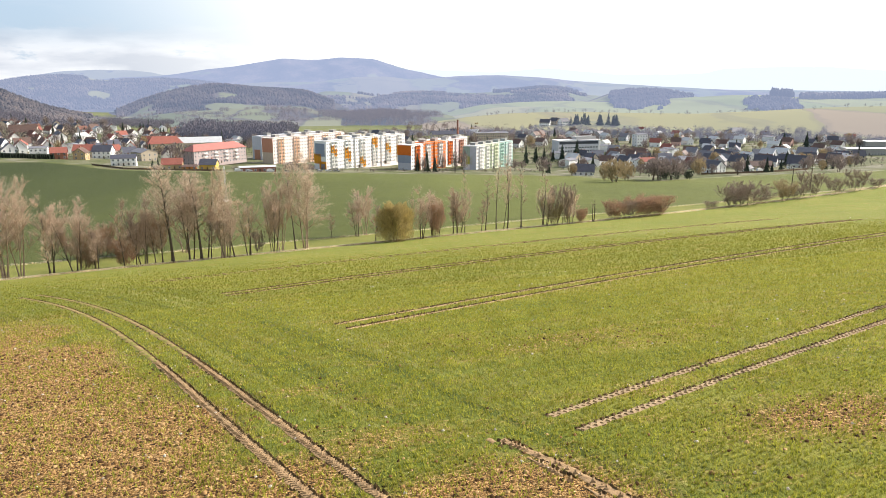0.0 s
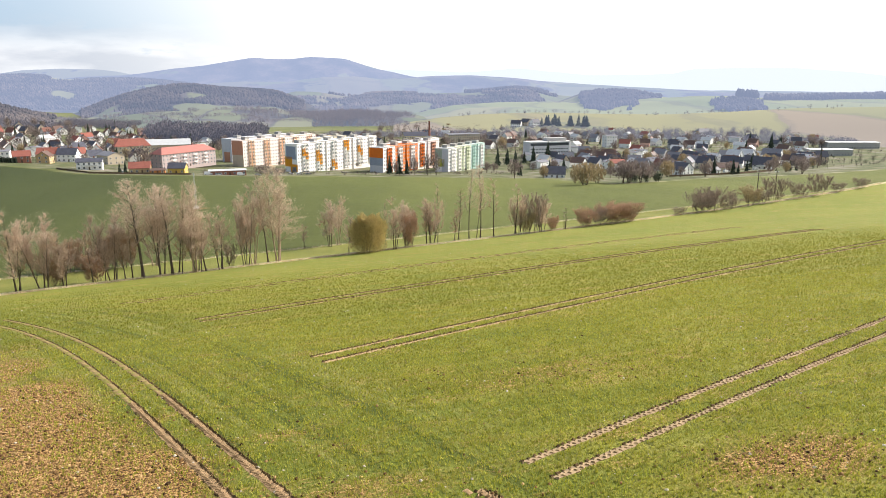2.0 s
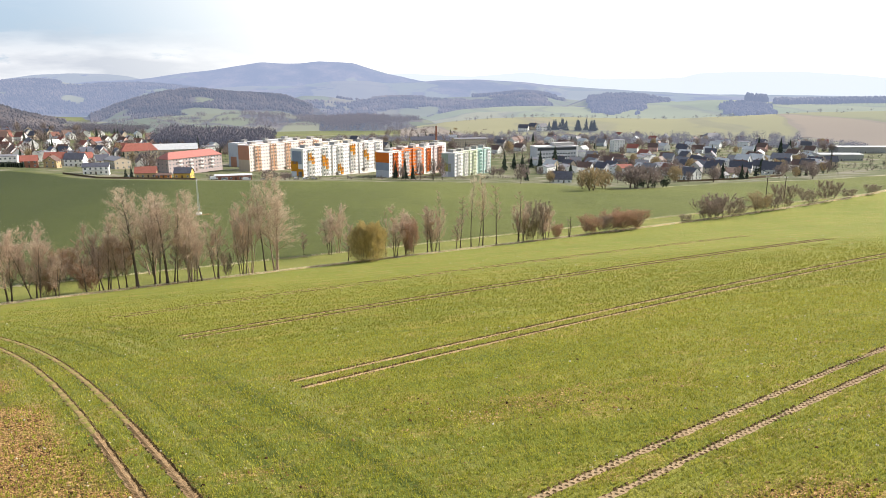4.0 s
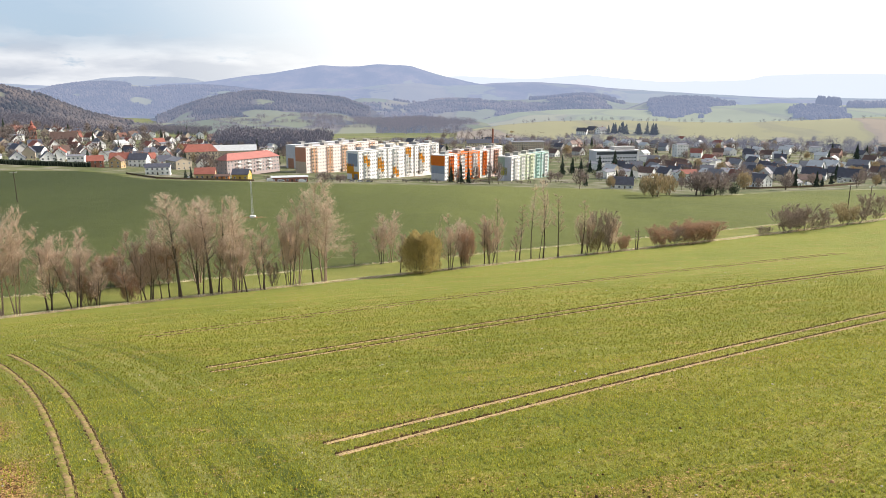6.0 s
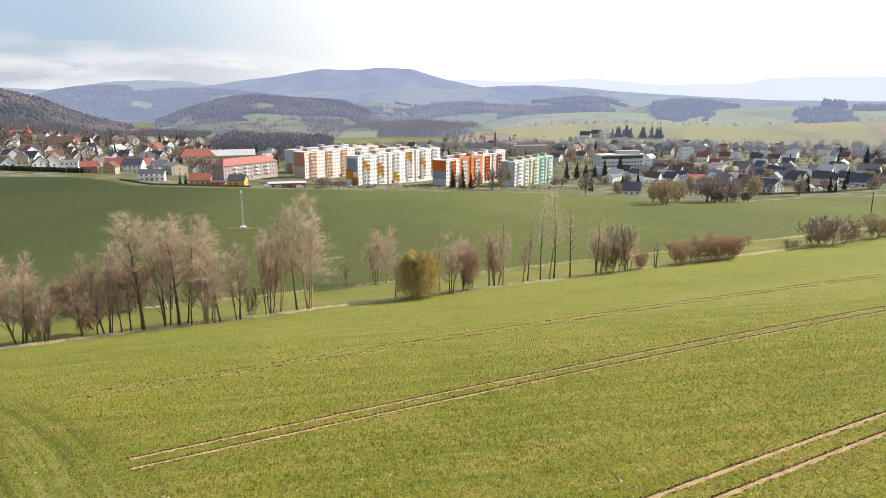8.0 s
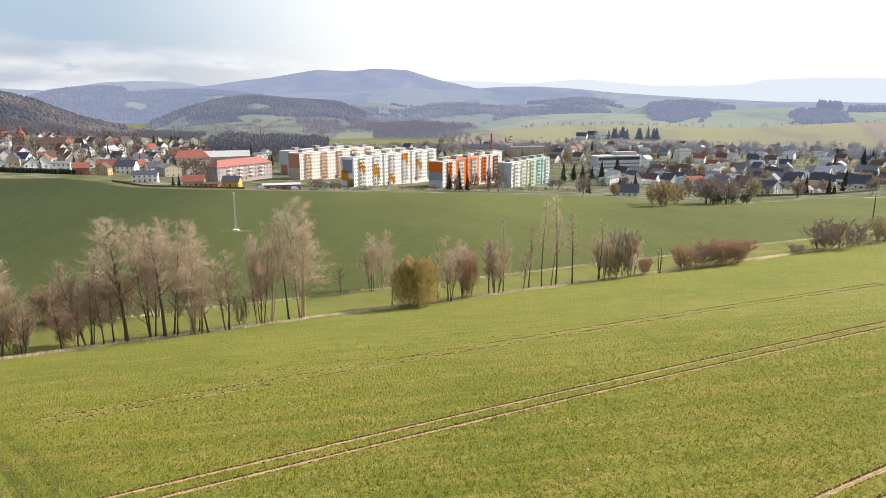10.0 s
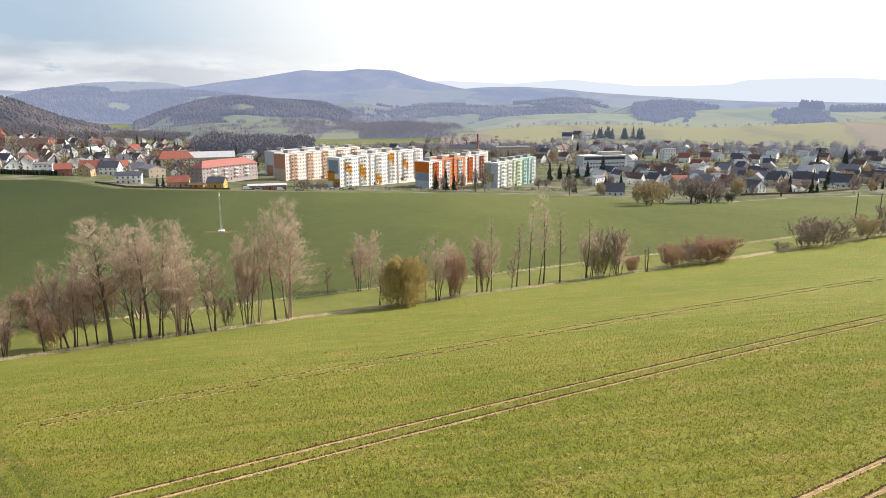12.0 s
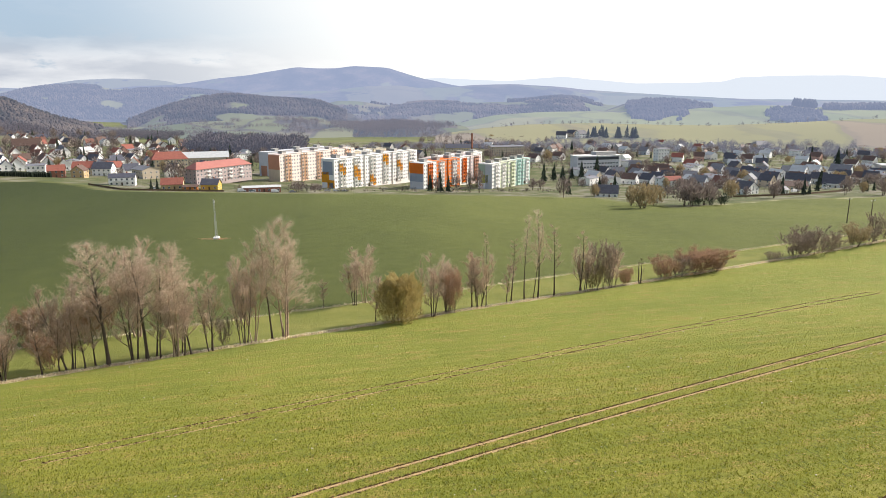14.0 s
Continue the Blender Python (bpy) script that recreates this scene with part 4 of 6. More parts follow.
def sliver(verts, faces, a, b, w, rnd):
    """A twig: a thin three-sided spike."""
    d = (b - a).normalized()
    s = d.orthogonal().normalized()
    t = d.cross(s)
    i = len(verts)
    q = rnd.uniform(0, 6.28)
    for k in range(3):
        verts.append(a + (s * math.cos(q + 2.094 * k) + t * math.sin(q + 2.094 * k)) * w)
    verts.append(b)
    faces += [(i, i + 1, i + 3), (i + 1, i + 2, i + 3), (i + 2, i, i + 3)]


def thread(verts, faces, a, b, w, rnd):
    """The finest twig: one long thin blade."""
    d = (b - a).normalized()
    s = (Matrix.Rotation(rnd.uniform(0, 6.28), 3, d) @ d.orthogonal()).normalized() * w
    i = len(verts)
    verts += [a + s, a - s, b]
    faces.append((i, i + 1, i + 2))


def grow(seed, height, spread, stems, splay, first, limbs, twigs, radius, bead=0, bead_size=0.05, droop=0.0, fork=0.55, bead_spread=0.22, lean=0.0, sub=7, sides=6, steep=(0.7, 1.5)):
    """Wood and twigs of a bare tree: stems that taper and bend, limbs that rise from them, sprays of twigs, and buds or catkins."""
    rnd = random.Random(seed)
    wood_v, wood_f, twig_v, twig_f, bead_v, bead_f = [], [], [], [], [], []
    Z = Vector((0, 0, 1))

    def beads(p):
        for _ in range(bead):
            c = p + Vector((rnd.gauss(0, bead_spread), rnd.gauss(0, bead_spread), rnd.gauss(0, bead_spread * 1.1)))
            i = len(bead_v)
            s = bead_size * rnd.uniform(0.6, 1.5)
            up = Vector((rnd.gauss(0, 0.4), rnd.gauss(0, 0.4), 1)).normalized()
            e = (Matrix.Rotation(rnd.uniform(0, 6.28), 3, up) @ up.orthogonal()).normalized()
            bead_v.extend((c + e * s * 0.42, c - e * s * 0.42, c + up * s * 1.7))
            bead_f.append((i, i + 1, i + 2))

    for s in range(stems):
        az = 6.283 * s / stems + rnd.uniform(-0.6, 0.6)
        out = Vector((math.cos(az), math.sin(az), 0))
        h = height * rnd.uniform(0.78, 1.0) if s else height
        tilt = splay * rnd.uniform(0.5, 1.2)
        pts, rad = [], []
        p = out * (0.12 * stems * rnd.uniform(0.3, 1)) if stems > 1 else Vector((0, 0, 0))
        p = p - Z * 0.25
        k = 9
        wob = Vector((rnd.uniform(-1, 1), rnd.uniform(-1, 1), 0)) * 0.05
        for i in range(k + 1):
            t = i / k
            pts.append(p.copy())
            rad.append(max(0.012, 0.95 * radius * (1 - t) ** 0.85 * (1.0 if s == 0 else 0.8)) * (1.35 if i == 0 else 1))
            wob += Vector((rnd.uniform(-1, 1), rnd.uniform(-1, 1), 0)) * 0.035
            p = p + (Z + out * tilt + wob + Vector((lean, 0, 0))) * (h / k)
        tube(wood_v, wood_f, pts, rad, sides)
        for j in range(limbs):
            t = first + (1 - first) * (j + rnd.random()) / limbs
            i = min(k - 1, int(t * k))
            a = pts[i].lerp(pts[i + 1], t * k - i)
            b_az = j * 2.4 + rnd.uniform(-0.5, 0.5)
            rise = rnd.uniform(*steep)
            d = Vector((math.cos(b_az), math.sin(b_az), rise)).normalized()
            reach = spread * (1.08 - 0.75 * abs(t - 0.45) - 0.35 * t) * rnd.uniform(0.6, 1.1)
            lp, lr, c = [], [], a.copy()
            for q in range(5):
                lp.append(c.copy())
                lr.append(max(0.007, radius * 0.42 * (1 - t * 0.6) * (1 - q / 4.6)))
                d = (d + Vector((rnd.uniform(-0.28, 0.28), rnd.uniform(-0.28, 0.28), rnd.uniform(-0.05, 0.25) - droop * q * 0.2))).normalized()
                c = c + d * reach / 4
            tube(wood_v, wood_f, lp, lr, 4 if sides > 5 else 3)
            for w in range(twigs):
                f = rnd.uniform(0.25, 1.0) * 4
                q = min(3, int(f))
                o = lp[q].lerp(lp[q + 1], f - q)
                e = (d + Vector((rnd.gauss(0, fork), rnd.gauss(0, fork), rnd.gauss(0.5 - droop, fork * 0.7)))).normalized()
                ln = reach * rnd.uniform(0.25, 0.62)
                m = o + e * ln
                sliver(twig_v, twig_f, o, m, rnd.uniform(0.016, 0.026), rnd)
                for _ in range(sub):
                    g = o.lerp(m, rnd.uniform(0.3, 0.95))
                    e2 = (e + Vector((rnd.gauss(0, 0.5), rnd.gauss(0, 0.5), rnd.gauss(0.3 - droop, 0.4)))).normalized()
                    tip = g + e2 * ln * rnd.uniform(0.3, 0.65)
                    thread(twig_v, twig_f, g, tip, rnd.uniform(0.012, 0.024), rnd)
                    if bead and rnd.random() < 0.36:
                        beads(tip)
    return (wood_v, wood_f), (twig_v, twig_f), (bead_v, bead_f)


PLANTS = {}


def plant_kind(key, name, bark, twig, bead_mat=None, **shape):
    wood, twigs_, beads_ = grow(**shape)
    meshes = [("trunk", mesh_from(name + " trunk", wood[0], wood[1], [bark], True)), ("crown", mesh_from(name + " crown", twigs_[0], twigs_[1], [twig]))]
    if beads_[0]:
        meshes.append(("foliage", mesh_from(name + " buds", beads_[0], beads_[1], [bead_mat])))
    xy = np.array([(q.x, q.y) for q in twigs_[0]])
    PLANTS[key] = (name, meshes, shape["height"], float(np.percentile(np.hypot(xy[:, 0], xy[:, 1]), 92)))


plant_kind("tall", "bare_tree", M_BARK_PALE, M_TWIG, M_CATKIN, seed=1, height=15.5, spread=4.2, stems=3, splay=0.05, first=0.22, limbs=19, twigs=10, radius=0.17, bead=6, bead_size=0.052, droop=0.30, sub=8, steep=(0.8, 1.9))
plant_kind("tall_b", "bare_tree", M_BARK, M_TWIG, M_CATKIN, seed=2, height=15.0, spread=3.6, stems=1, splay=0.03, first=0.36, limbs=26, twigs=10, radius=0.17, bead=4, bead_size=0.052, droop=0.2, sub=8, steep=(0.8, 1.8))
plant_kind("multi", "bare_tree", M_BARK_PALE, M_TWIG, M_CATKIN, seed=3, height=13.0, spread=3.6, stems=3, splay=0.12, first=0.24, limbs=15, twigs=9, radius=0.10, bead=2, bead_size=0.05, fork=0.45, sub=10, steep=(1.2, 2.6))
plant_kind("multi_b", "bare_tree", M_BARK, M_TWIG, M_CATKIN, seed=4, height=12.0, spread=3.2, stems=3, splay=0.10, first=0.20, limbs=13, twigs=9, radius=0.09, bead=2, bead_size=0.05, fork=0.45, sub=10, steep=(1.2, 2.6))
plant_kind("lean", "leaning_tree", M_BARK, M_TWIG, None, seed=5, height=12.0, spread=3.0, stems=1, splay=0.0, first=0.32, limbs=18, twigs=9, radius=0.16, lean=0.20, sub=9)
plant_kind("slim", "slim_tree", M_BARK, M_TWIG, None, seed=6, height=9.0, spread=2.2, stems=1, splay=0.05, first=0.22, limbs=20, twigs=11, radius=0.08, fork=0.4, sub=9, steep=(1.4, 3.0))
plant_kind("pole", "slender_tree", M_BARK, M_TWIG, M_CATKIN, seed=7, height=14.5, spread=2.2, stems=1, splay=0.02, first=0.40, limbs=16, twigs=6, radius=0.13, bead=5, bead_size=0.062, sub=7, steep=(0.5, 1.8))
plant_kind("pole_b", "slender_tree", M_BARK, M_TWIG, None, seed=8, height=13.0, spread=2.4, stems=1, splay=0.02, first=0.42, limbs=16, twigs=8, radius=0.115, lean=0.05, steep=(0.4, 1.6))
plant_kind("bushy", "bushy_tree", M_BARK, M_TWIG, M_CATKIN, seed=9, height=9.0, spread=3.0, stems=5, splay=0.17, first=0.16, limbs=11, twigs=11, radius=0.08, bead=2, bead_size=0.045, fork=0.42, sub=9, steep=(1.4, 3.0))
plant_kind("shrub", "bare_shrub", M_BARK, M_DARK_TWIG, None, seed=10, height=5.2, spread=2.6, stems=8, splay=0.36, first=0.08, limbs=9, twigs=10, radius=0.045, sub=9)
plant_kind("rust", "rust_shrub", M_BARK, M_RED_TWIG, M_RED_TWIG, seed=11, height=5.2, spread=2.6, stems=9, splay=0.34, first=0.05, limbs=9, twigs=10, radius=0.045, sub=8, bead=3, bead_size=0.08)
plant_kind("snag", "dead_tree", M_BARK, M_DARK_TWIG, None, seed=13, height=5.5, spread=1.3, stems=2, splay=0.1, first=0.4, limbs=5, twigs=3, radius=0.12)
plant_kind("yellow", "budding_shrub", M_BARK, M_GOLDCROWN, M_GOLDCROWN, seed=14, height=6.0, spread=2.4, stems=8, splay=0.3, first=0.1, limbs=9, twigs=9, radius=0.06, bead=3, bead_size=0.09)



def egg_bush(name, height, width, leaves, seed):
    """A dense rounded bush: stems inside, leaves crowding towards an uneven egg-shaped outside."""
    rnd = random.Random(seed)
    wood, twigs_, _ = grow(seed=seed, height=height * 0.8, spread=width * 0.22, stems=12, splay=0.16, first=0.05, limbs=8, twigs=4, radius=0.06, sub=4)
    v, f = [], []
    while leaves:
        t = rnd.random() ** 0.62
        a = rnd.uniform(0, 6.283)
        bulge = math.sin(math.pi * (0.16 + 0.74 * t)) ** 0.6
        lump = 1 + 0.35 * noise.noise(Vector((math.cos(a) * 1.4, math.sin(a) * 1.4, t * 3))) + 0.30 * noise.noise(Vector((math.cos(a) * 4, math.sin(a) * 4, t * 9)))
        if noise.noise(Vector((math.cos(a) * 5, math.sin(a) * 5, t * 8 + 5))) < -0.28 - 0.5 * t:
            continue
        leaves -= 1
        r = width * 0.5 * bulge * lump * (1.10 - 0.75 * rnd.random() ** 1.3)
        tall = height * (0.90 + 0.16 * noise.noise(Vector((math.cos(a) * r, math.sin(a) * r, 2))))
        c = Vector((r * math.cos(a), r * math.sin(a), tall * (0.02 + 0.94 * t) + rnd.gauss(0, 0.14)))
        up = Vector((math.cos(a) * 0.55 + rnd.gauss(0, 0.4), math.sin(a) * 0.55 + rnd.gauss(0, 0.4), 1.0)).normalized()
        e = (Matrix.Rotation(rnd.uniform(0, 6.28), 3, up) @ up.orthogonal()).normalized()
        s, i = rnd.uniform(0.05, 0.13), len(v)
        v += [c + e * s * 0.5, c - e * s * 0.5, c + up * s * (6.5 if rnd.random() < 0.12 else 3.2)]
        f.append((i, i + 1, i + 2))
    meshes = [("trunk", mesh_from(name + " trunk", wood[0], wood[1], [M_BARK], True)), ("crown", mesh_from(name + " crown", twigs_[0], twigs_[1], [M_OCHRE])),
              ("foliage", mesh_from(name + " leaves", v, f, [M_OCHRE]))]
    PLANTS["ochre"] = (name, meshes, height, width * 0.5)


egg_bush("ochre_bush", 8.2, 5.6, 19000, 12)

PLANT_LABEL = dict(
    tall="tall pale-barked bare tree hung with beige catkins on the hedge bank", tall_b="tall slim bare tree with a beige catkin crown",
    multi="bare brown tree with several stems on the hedge bank", multi_b="bare pinkish-brown tree with three stems", lean="dark bare tree leaning over the meadow",
    slim="slim young bare tree with reddish twigs", pole="tall slender bare tree with few upper branches", pole_b="slender bare tree with thin spreading side branches",
    bushy="low bushy bare tree with many pinkish stems", shrub="rounded grey-brown leafless shrub on the field edge", rust="rust-brown leafless shrub on the field edge",
    ochre="dense rounded ochre-green bush on the field edge", snag="short dark dead tree with broken limbs", yellow="shrub with golden-brown budding twigs")


def plant(key, x, y, h, w, turn=None, made={}):
    """A tree or shrub of that height and crown width on the ground."""
    name, meshes, h0, s0 = PLANTS[key]
    k = h / h0
    kw = k * min(1.6, max(0.5, 1.12 * w / (2.0 * s0 * k)))
    t = (x * 37 + y * 91) % 360 if turn is None else turn
    m = pose(x, y, gz(x, y) - 0.05, 0, 0, t) @ Matrix.Diagonal((kw, kw, k, 1))
    if key in made:
        first = made[key]
        return copy_thing(first, m @ Matrix.Diagonal([1 / v for v in first.scale] + [1]))
    ob = group_empty(name)
    for part_name, me in meshes:
        tagged(child(part_name, me, ob), kind="stuff" if part_name == "foliage" else "")
    ob.matrix_basis = m
    tagged(ob, PLANT_LABEL[key], "shrub" if key in ("shrub", "rust", "ochre", "yellow") else "tree", "trees and shrubs along the hedge")
    made[key] = ob
    return ob


def plant_row(rows):
    for key, x, y, h, w in rows:
        plant(key, x, y, h, w)


plant_row([("multi_b", -33.0, 114.7, 8.1, 4.0), ("slim", -29.5, 116.3, 8.4, 2.4), ("bushy", -27.2, 118.8, 10.8, 4.6), ("slim", -27.9, 117.2, 7.1, 1.8),
           ("slim", -25.3, 118.3, 8.1, 2.2), ("slim", -24.3, 118.9, 8.9, 2.4), ("tall_b", -22.7, 118.8, 15.5, 5.6), ("multi_b", -20.3, 120.6, 14.0, 4.8)])
plant_row([("tall_b", -18.5, 120.4, 14.0, 5.4), ("slim", -17.0, 120.8, 8.6, 2.8), ("lean", -17.7, 121.4, 14.5, 4.6), ("bushy", -14.6, 121.6, 8.4, 4.0), ("tall", -15.1, 121.0, 14.4, 5.0),
           ("lean", -13.3, 121.6, 12.0, 4.6), ("multi_b", -11.0, 122.9, 10.6, 3.9), ("shrub", -9.6, 125.0, 4.2, 1.8), ("bushy", -7.0, 125.4, 11.3, 4.2)])
plant_row([("multi", -5.8, 126.0, 13.2, 4.8), ("pole", -3.4, 127.0, 15.8, 3.2), ("tall", -1.7, 127.9, 16.6, 6.2), ("slim", 3.4, 150.8, 5.2, 2.4),
           ("multi_b", 8.8, 151.8, 9.4, 6.0), ("multi", 10.7, 153.8, 10.1, 5.2), ("slim", 11.7, 136.5, 7.4, 3.2), ("ochre", 15.3, 133.4, 8.0, 5.8)])
plant_row([("lean", 19.0, 137.5, 9.4, 2.4), ("multi_b", 20.8, 135.8, 9.9, 4.6), ("rust", 24.0, 137.6, 6.6, 3.6), ("bushy", 23.4, 138.2, 8.6, 3.2), ("slim", 28.1, 140.7, 9.6, 3.0),
           ("bushy", 29.3, 140.9, 9.0, 3.8), ("pole_b", 30.6, 141.1, 12.7, 1.8), ("pole_b", 35.8, 144.2, 11.3, 2.6), ("slim", 34.6, 142.8, 7.0, 2.0)])
plant_row([("pole", 38.3, 144.7, 15.1, 2.8), ("pole", 41.0, 145.6, 16.3, 3.2), ("lean", 40.0, 145.2, 13.5, 2.4), ("pole_b", 44.5, 147.0, 13.0, 3.2), ("pole_b", 50.3, 149.5, 11.6, 3.2),
           ("bushy", 51.2, 149.9, 8.2, 3.6), ("shrub", 55.4, 151.2, 9.0, 4.8), ("bushy", 57.5, 152.1, 7.7, 4.3), ("yellow", 53.4, 150.6, 5.0, 3.0)])
plant_row([("snag", 64.6, 155.1, 5.6, 2.2), ("rust", 61.0, 153.6, 3.0, 2.6), ("rust", 71.4, 158.0, 4.0, 4.8), ("shrub", 75.4, 159.7, 4.2, 4.6), ("rust", 79.0, 161.3, 4.6, 6.4),
           ("rust", 83.8, 163.3, 4.8, 7.4), ("shrub", 87.0, 164.8, 3.4, 4.0), ("shrub", 105.5, 172.5, 2.2, 3.6), ("shrub", 113.6, 176.0, 5.6, 7.4)])
plant_row([("shrub", 121.4, 179.3, 6.4, 9.5), ("shrub", 117.6, 178.0, 5.2, 6.0), ("shrub", 128.3, 182.2, 3.6, 5.6), ("yellow", 137.8, 186.3, 5.8, 6.2), ("shrub", 143.1, 188.5, 4.2, 5.2),
           ("shrub", 150.4, 191.6, 7.6, 6.8), ("shrub", 164.4, 197.5, 5.0, 6.2), ("shrub", 176.2, 202.6, 6.8, 6.6), ("shrub", 188.8, 208.0, 3.2, 7.0), ("shrub", 204.4, 214.6, 3.4, 6.0)])
plant_row([("tall", -44.9, 112.0, 15.2, 6.4), ("multi", -43.0, 112.6, 14.0, 5.4), ("multi_b", -38.9, 113.2, 11.7, 4.6), ("bushy", -36.0, 114.6, 10.3, 5.2), ("rust", -35.2, 117.6, 4.6, 3.4),
           ("multi", -49.5, 109.5, 13.0, 5.4), ("tall_b", -54.0, 107.6, 13.6, 5.0), ("multi_b", -58.5, 105.8, 12.0, 5.0), ("rust", -30.5, 121.5, 4.2, 3.6)])
# the second row, on the bank beyond the meadow strip
plant_row([("multi", -24.0, 136.6, 14.0, 6.6), ("rust", -28.8, 136.3, 6.4, 3.8), ("rust", -32.4, 136.3, 5.4, 4.2), ("shrub", -35.4, 135.3, 3.4, 5.0), ("rust", -38.2, 134.2, 5.2, 3.8)])

# ---- the town ----
def paint(name, c, vary=0.06, rough=0.8):
    return plain(name, c, vary, 0.35, rough, fine=14.0)


WALLS = dict(white=paint("white render", (0.88, 0.87, 0.85)), cream=paint("cream render", (0.62, 0.53, 0.38)), grey=paint("grey render", (0.42, 0.41, 0.40)),
             ochre=paint("ochre render", (0.50, 0.36, 0.20)), yellow=paint("yellow render", (0.58, 0.40, 0.10)), pink=paint("pink render", (0.62, 0.40, 0.34)),
             orange=paint("orange render", (0.62, 0.22, 0.06)), beige=paint("beige render", (0.52, 0.44, 0.34)), blue=paint("pale blue render", (0.46, 0.49, 0.53)),
             rose=paint("pale rose-white render", (0.47, 0.38, 0.37)), brick=paint("red brick", (0.30, 0.13, 0.09), 0.2), red=paint("church red render", (0.46, 0.18, 0.12)))
ROOFS = dict(faded=plain("faded red sheet roof", (0.42, 0.17, 0.145), 0.12, 0.5, 0.6), red=plain("red clay roof tiles", (0.30, 0.108, 0.082), 0.25, 0.8, 0.8), rust=plain("old brown-red roof tiles", (0.19, 0.092, 0.072), 0.3, 0.8, 0.85),
             dark=plain("dark slate roof", (0.080, 0.083, 0.108), 0.3, 0.8, 0.5), grey=plain("grey fibre-cement roof", (0.20, 0.20, 0.225), 0.25, 0.8, 0.55),
             brown=plain("brown roof tiles", (0.14, 0.09, 0.075), 0.3, 0.8, 0.65), white=plain("pale sheet-metal roof", (0.55, 0.56, 0.57), 0.12, 0.5, 0.5))
M_FRAME = paint("white window frame", (0.74, 0.74, 0.72))
M_GLASS = plain("dark window glass", (0.11, 0.13, 0.155), 0.2, 0.6, 0.12, by_object=0.5)
# pale base colour paints haze and sky reflection onto small panes
M_PANE = plain("pale window glass with painted haze", (0.30, 0.30, 0.32), 0.2, 0.6, 0.15, by_object=0.55)
M_GLASS.node_tree.nodes["Principled BSDF"].inputs["Specular IOR Level"].default_value = 0.6
M_CONCRETE = plain("grey concrete", (0.36, 0.35, 0.33), 0.15, 0.5, 0.9)
M_STEEL = plain("galvanised steel", (0.55, 0.56, 0.57), 0.12, 2.0, 0.45, metal=0.6)
M_TIMBER = plain("weathered timber", (0.16, 0.11, 0.075), 0.3, 2.0, 0.9)
M_DOOR = plain("dark door", (0.085, 0.06, 0.045), 0.2, 2.0, 0.6)


def box_data(verts, faces, x0, x1, y0, y1, z0, z1):
    b = len(verts)
    verts += [(x0, y0, z0), (x1, y0, z0), (x1, y1, z0), (x0, y1, z0), (x0, y0, z1), (x1, y0, z1), (x1, y1, z1), (x0, y1, z1)]
    faces += [(b, b + 3, b + 2, b + 1), (b + 4, b + 5, b + 6, b + 7), (b, b + 1, b + 5, b + 4), (b + 1, b + 2, b + 6, b + 5), (b + 2, b + 3, b + 7, b + 6), (b + 3, b, b + 4, b + 7)]


def boxes_mesh(name, mat, *dims):
    v, f = [], []
    for d in dims:
        box_data(v, f, *d)
    return mesh_from(name, v, f, [mat])


WINDOW_MESHES = {}


def window_meshes(w, h):
    """A frame and its recessed pane; outward is -y."""
    key = (round(w, 2), round(h, 2))
    if key not in WINDOW_MESHES:
        a, t = w / 2, 0.10
        ring = lambda e, y: [(-a + e, y, e), (a - e, y, e), (a - e, y, h - e), (-a + e, y, h - e)]
        v = ring(0, 0.02) + ring(0, -0.05) + ring(t, -0.05) + ring(t, -0.02)
        f = [(r + k, r + (k + 1) % 4, r + 4 + (k + 1) % 4, r + 4 + k) for r in (0, 4, 8) for k in range(4)] + [(12, 13, 14, 15)]
        me = mesh_from("window", v, f, [M_FRAME, M_PANE if h < 1.38 else M_GLASS])
        me.polygons.foreach_set("material_index", [0] * 12 + [1])
        WINDOW_MESHES[key] = me
    return WINDOW_MESHES[key]


def window(parent, x, y, z, turn, w=1.3, h=1.4):
    return child("window", window_meshes(w, h), parent, m=pose(x, y, z, 0, 0, turn))


def gable_walls(w, d, h, rise, mat):
    """Walls of a house w wide (along x, the ridge) and d deep, gables at both ends."""
    a, b = w / 2, d / 2
    v = [(-a, -b, -1.5), (a, -b, -1.5), (a, b, -1.5), (-a, b, -1.5), (-a, -b, h), (a, -b, h), (a, b, h), (-a, b, h), (-a, 0, h + rise), (a, 0, h + rise)]
    f = [(0, 1, 5, 4), (2, 3, 7, 6), (1, 2, 6, 9, 5), (3, 0, 4, 8, 7), (0, 3, 2, 1)]
    return mesh_from("walls", v, f, [mat])


def gable_roof(w, d, h, rise, mat, over=0.45, thick=0.22, hip=0.0):
    a, b = w / 2 + over, d / 2 + over
    drop = rise / (d / 2) * over
    r = a - hip
    v, f = [], []
    for up in (0.03, thick):
        v += [(-a, -b, h - drop + up), (a, -b, h - drop + up), (a, b, h - drop + up), (-a, b, h - drop + up), (-r, 0, h + rise + up), (r, 0, h + rise + up)]
    f = [(6, 7, 11, 10), (8, 9, 10, 11), (0, 4, 5, 1), (2, 5, 4, 3), (0, 1, 7, 6), (2, 3, 9, 8)]
    f += [(7, 8, 11), (9, 6, 10), (1, 5, 2), (3, 4, 0), (1, 2, 8, 7), (3, 0, 6, 9)] if hip else [(1, 5, 11, 7), (5, 2, 8, 11), (3, 4, 10, 9), (4, 0, 6, 10)]
    return mesh_from("roof", v, f, [mat])


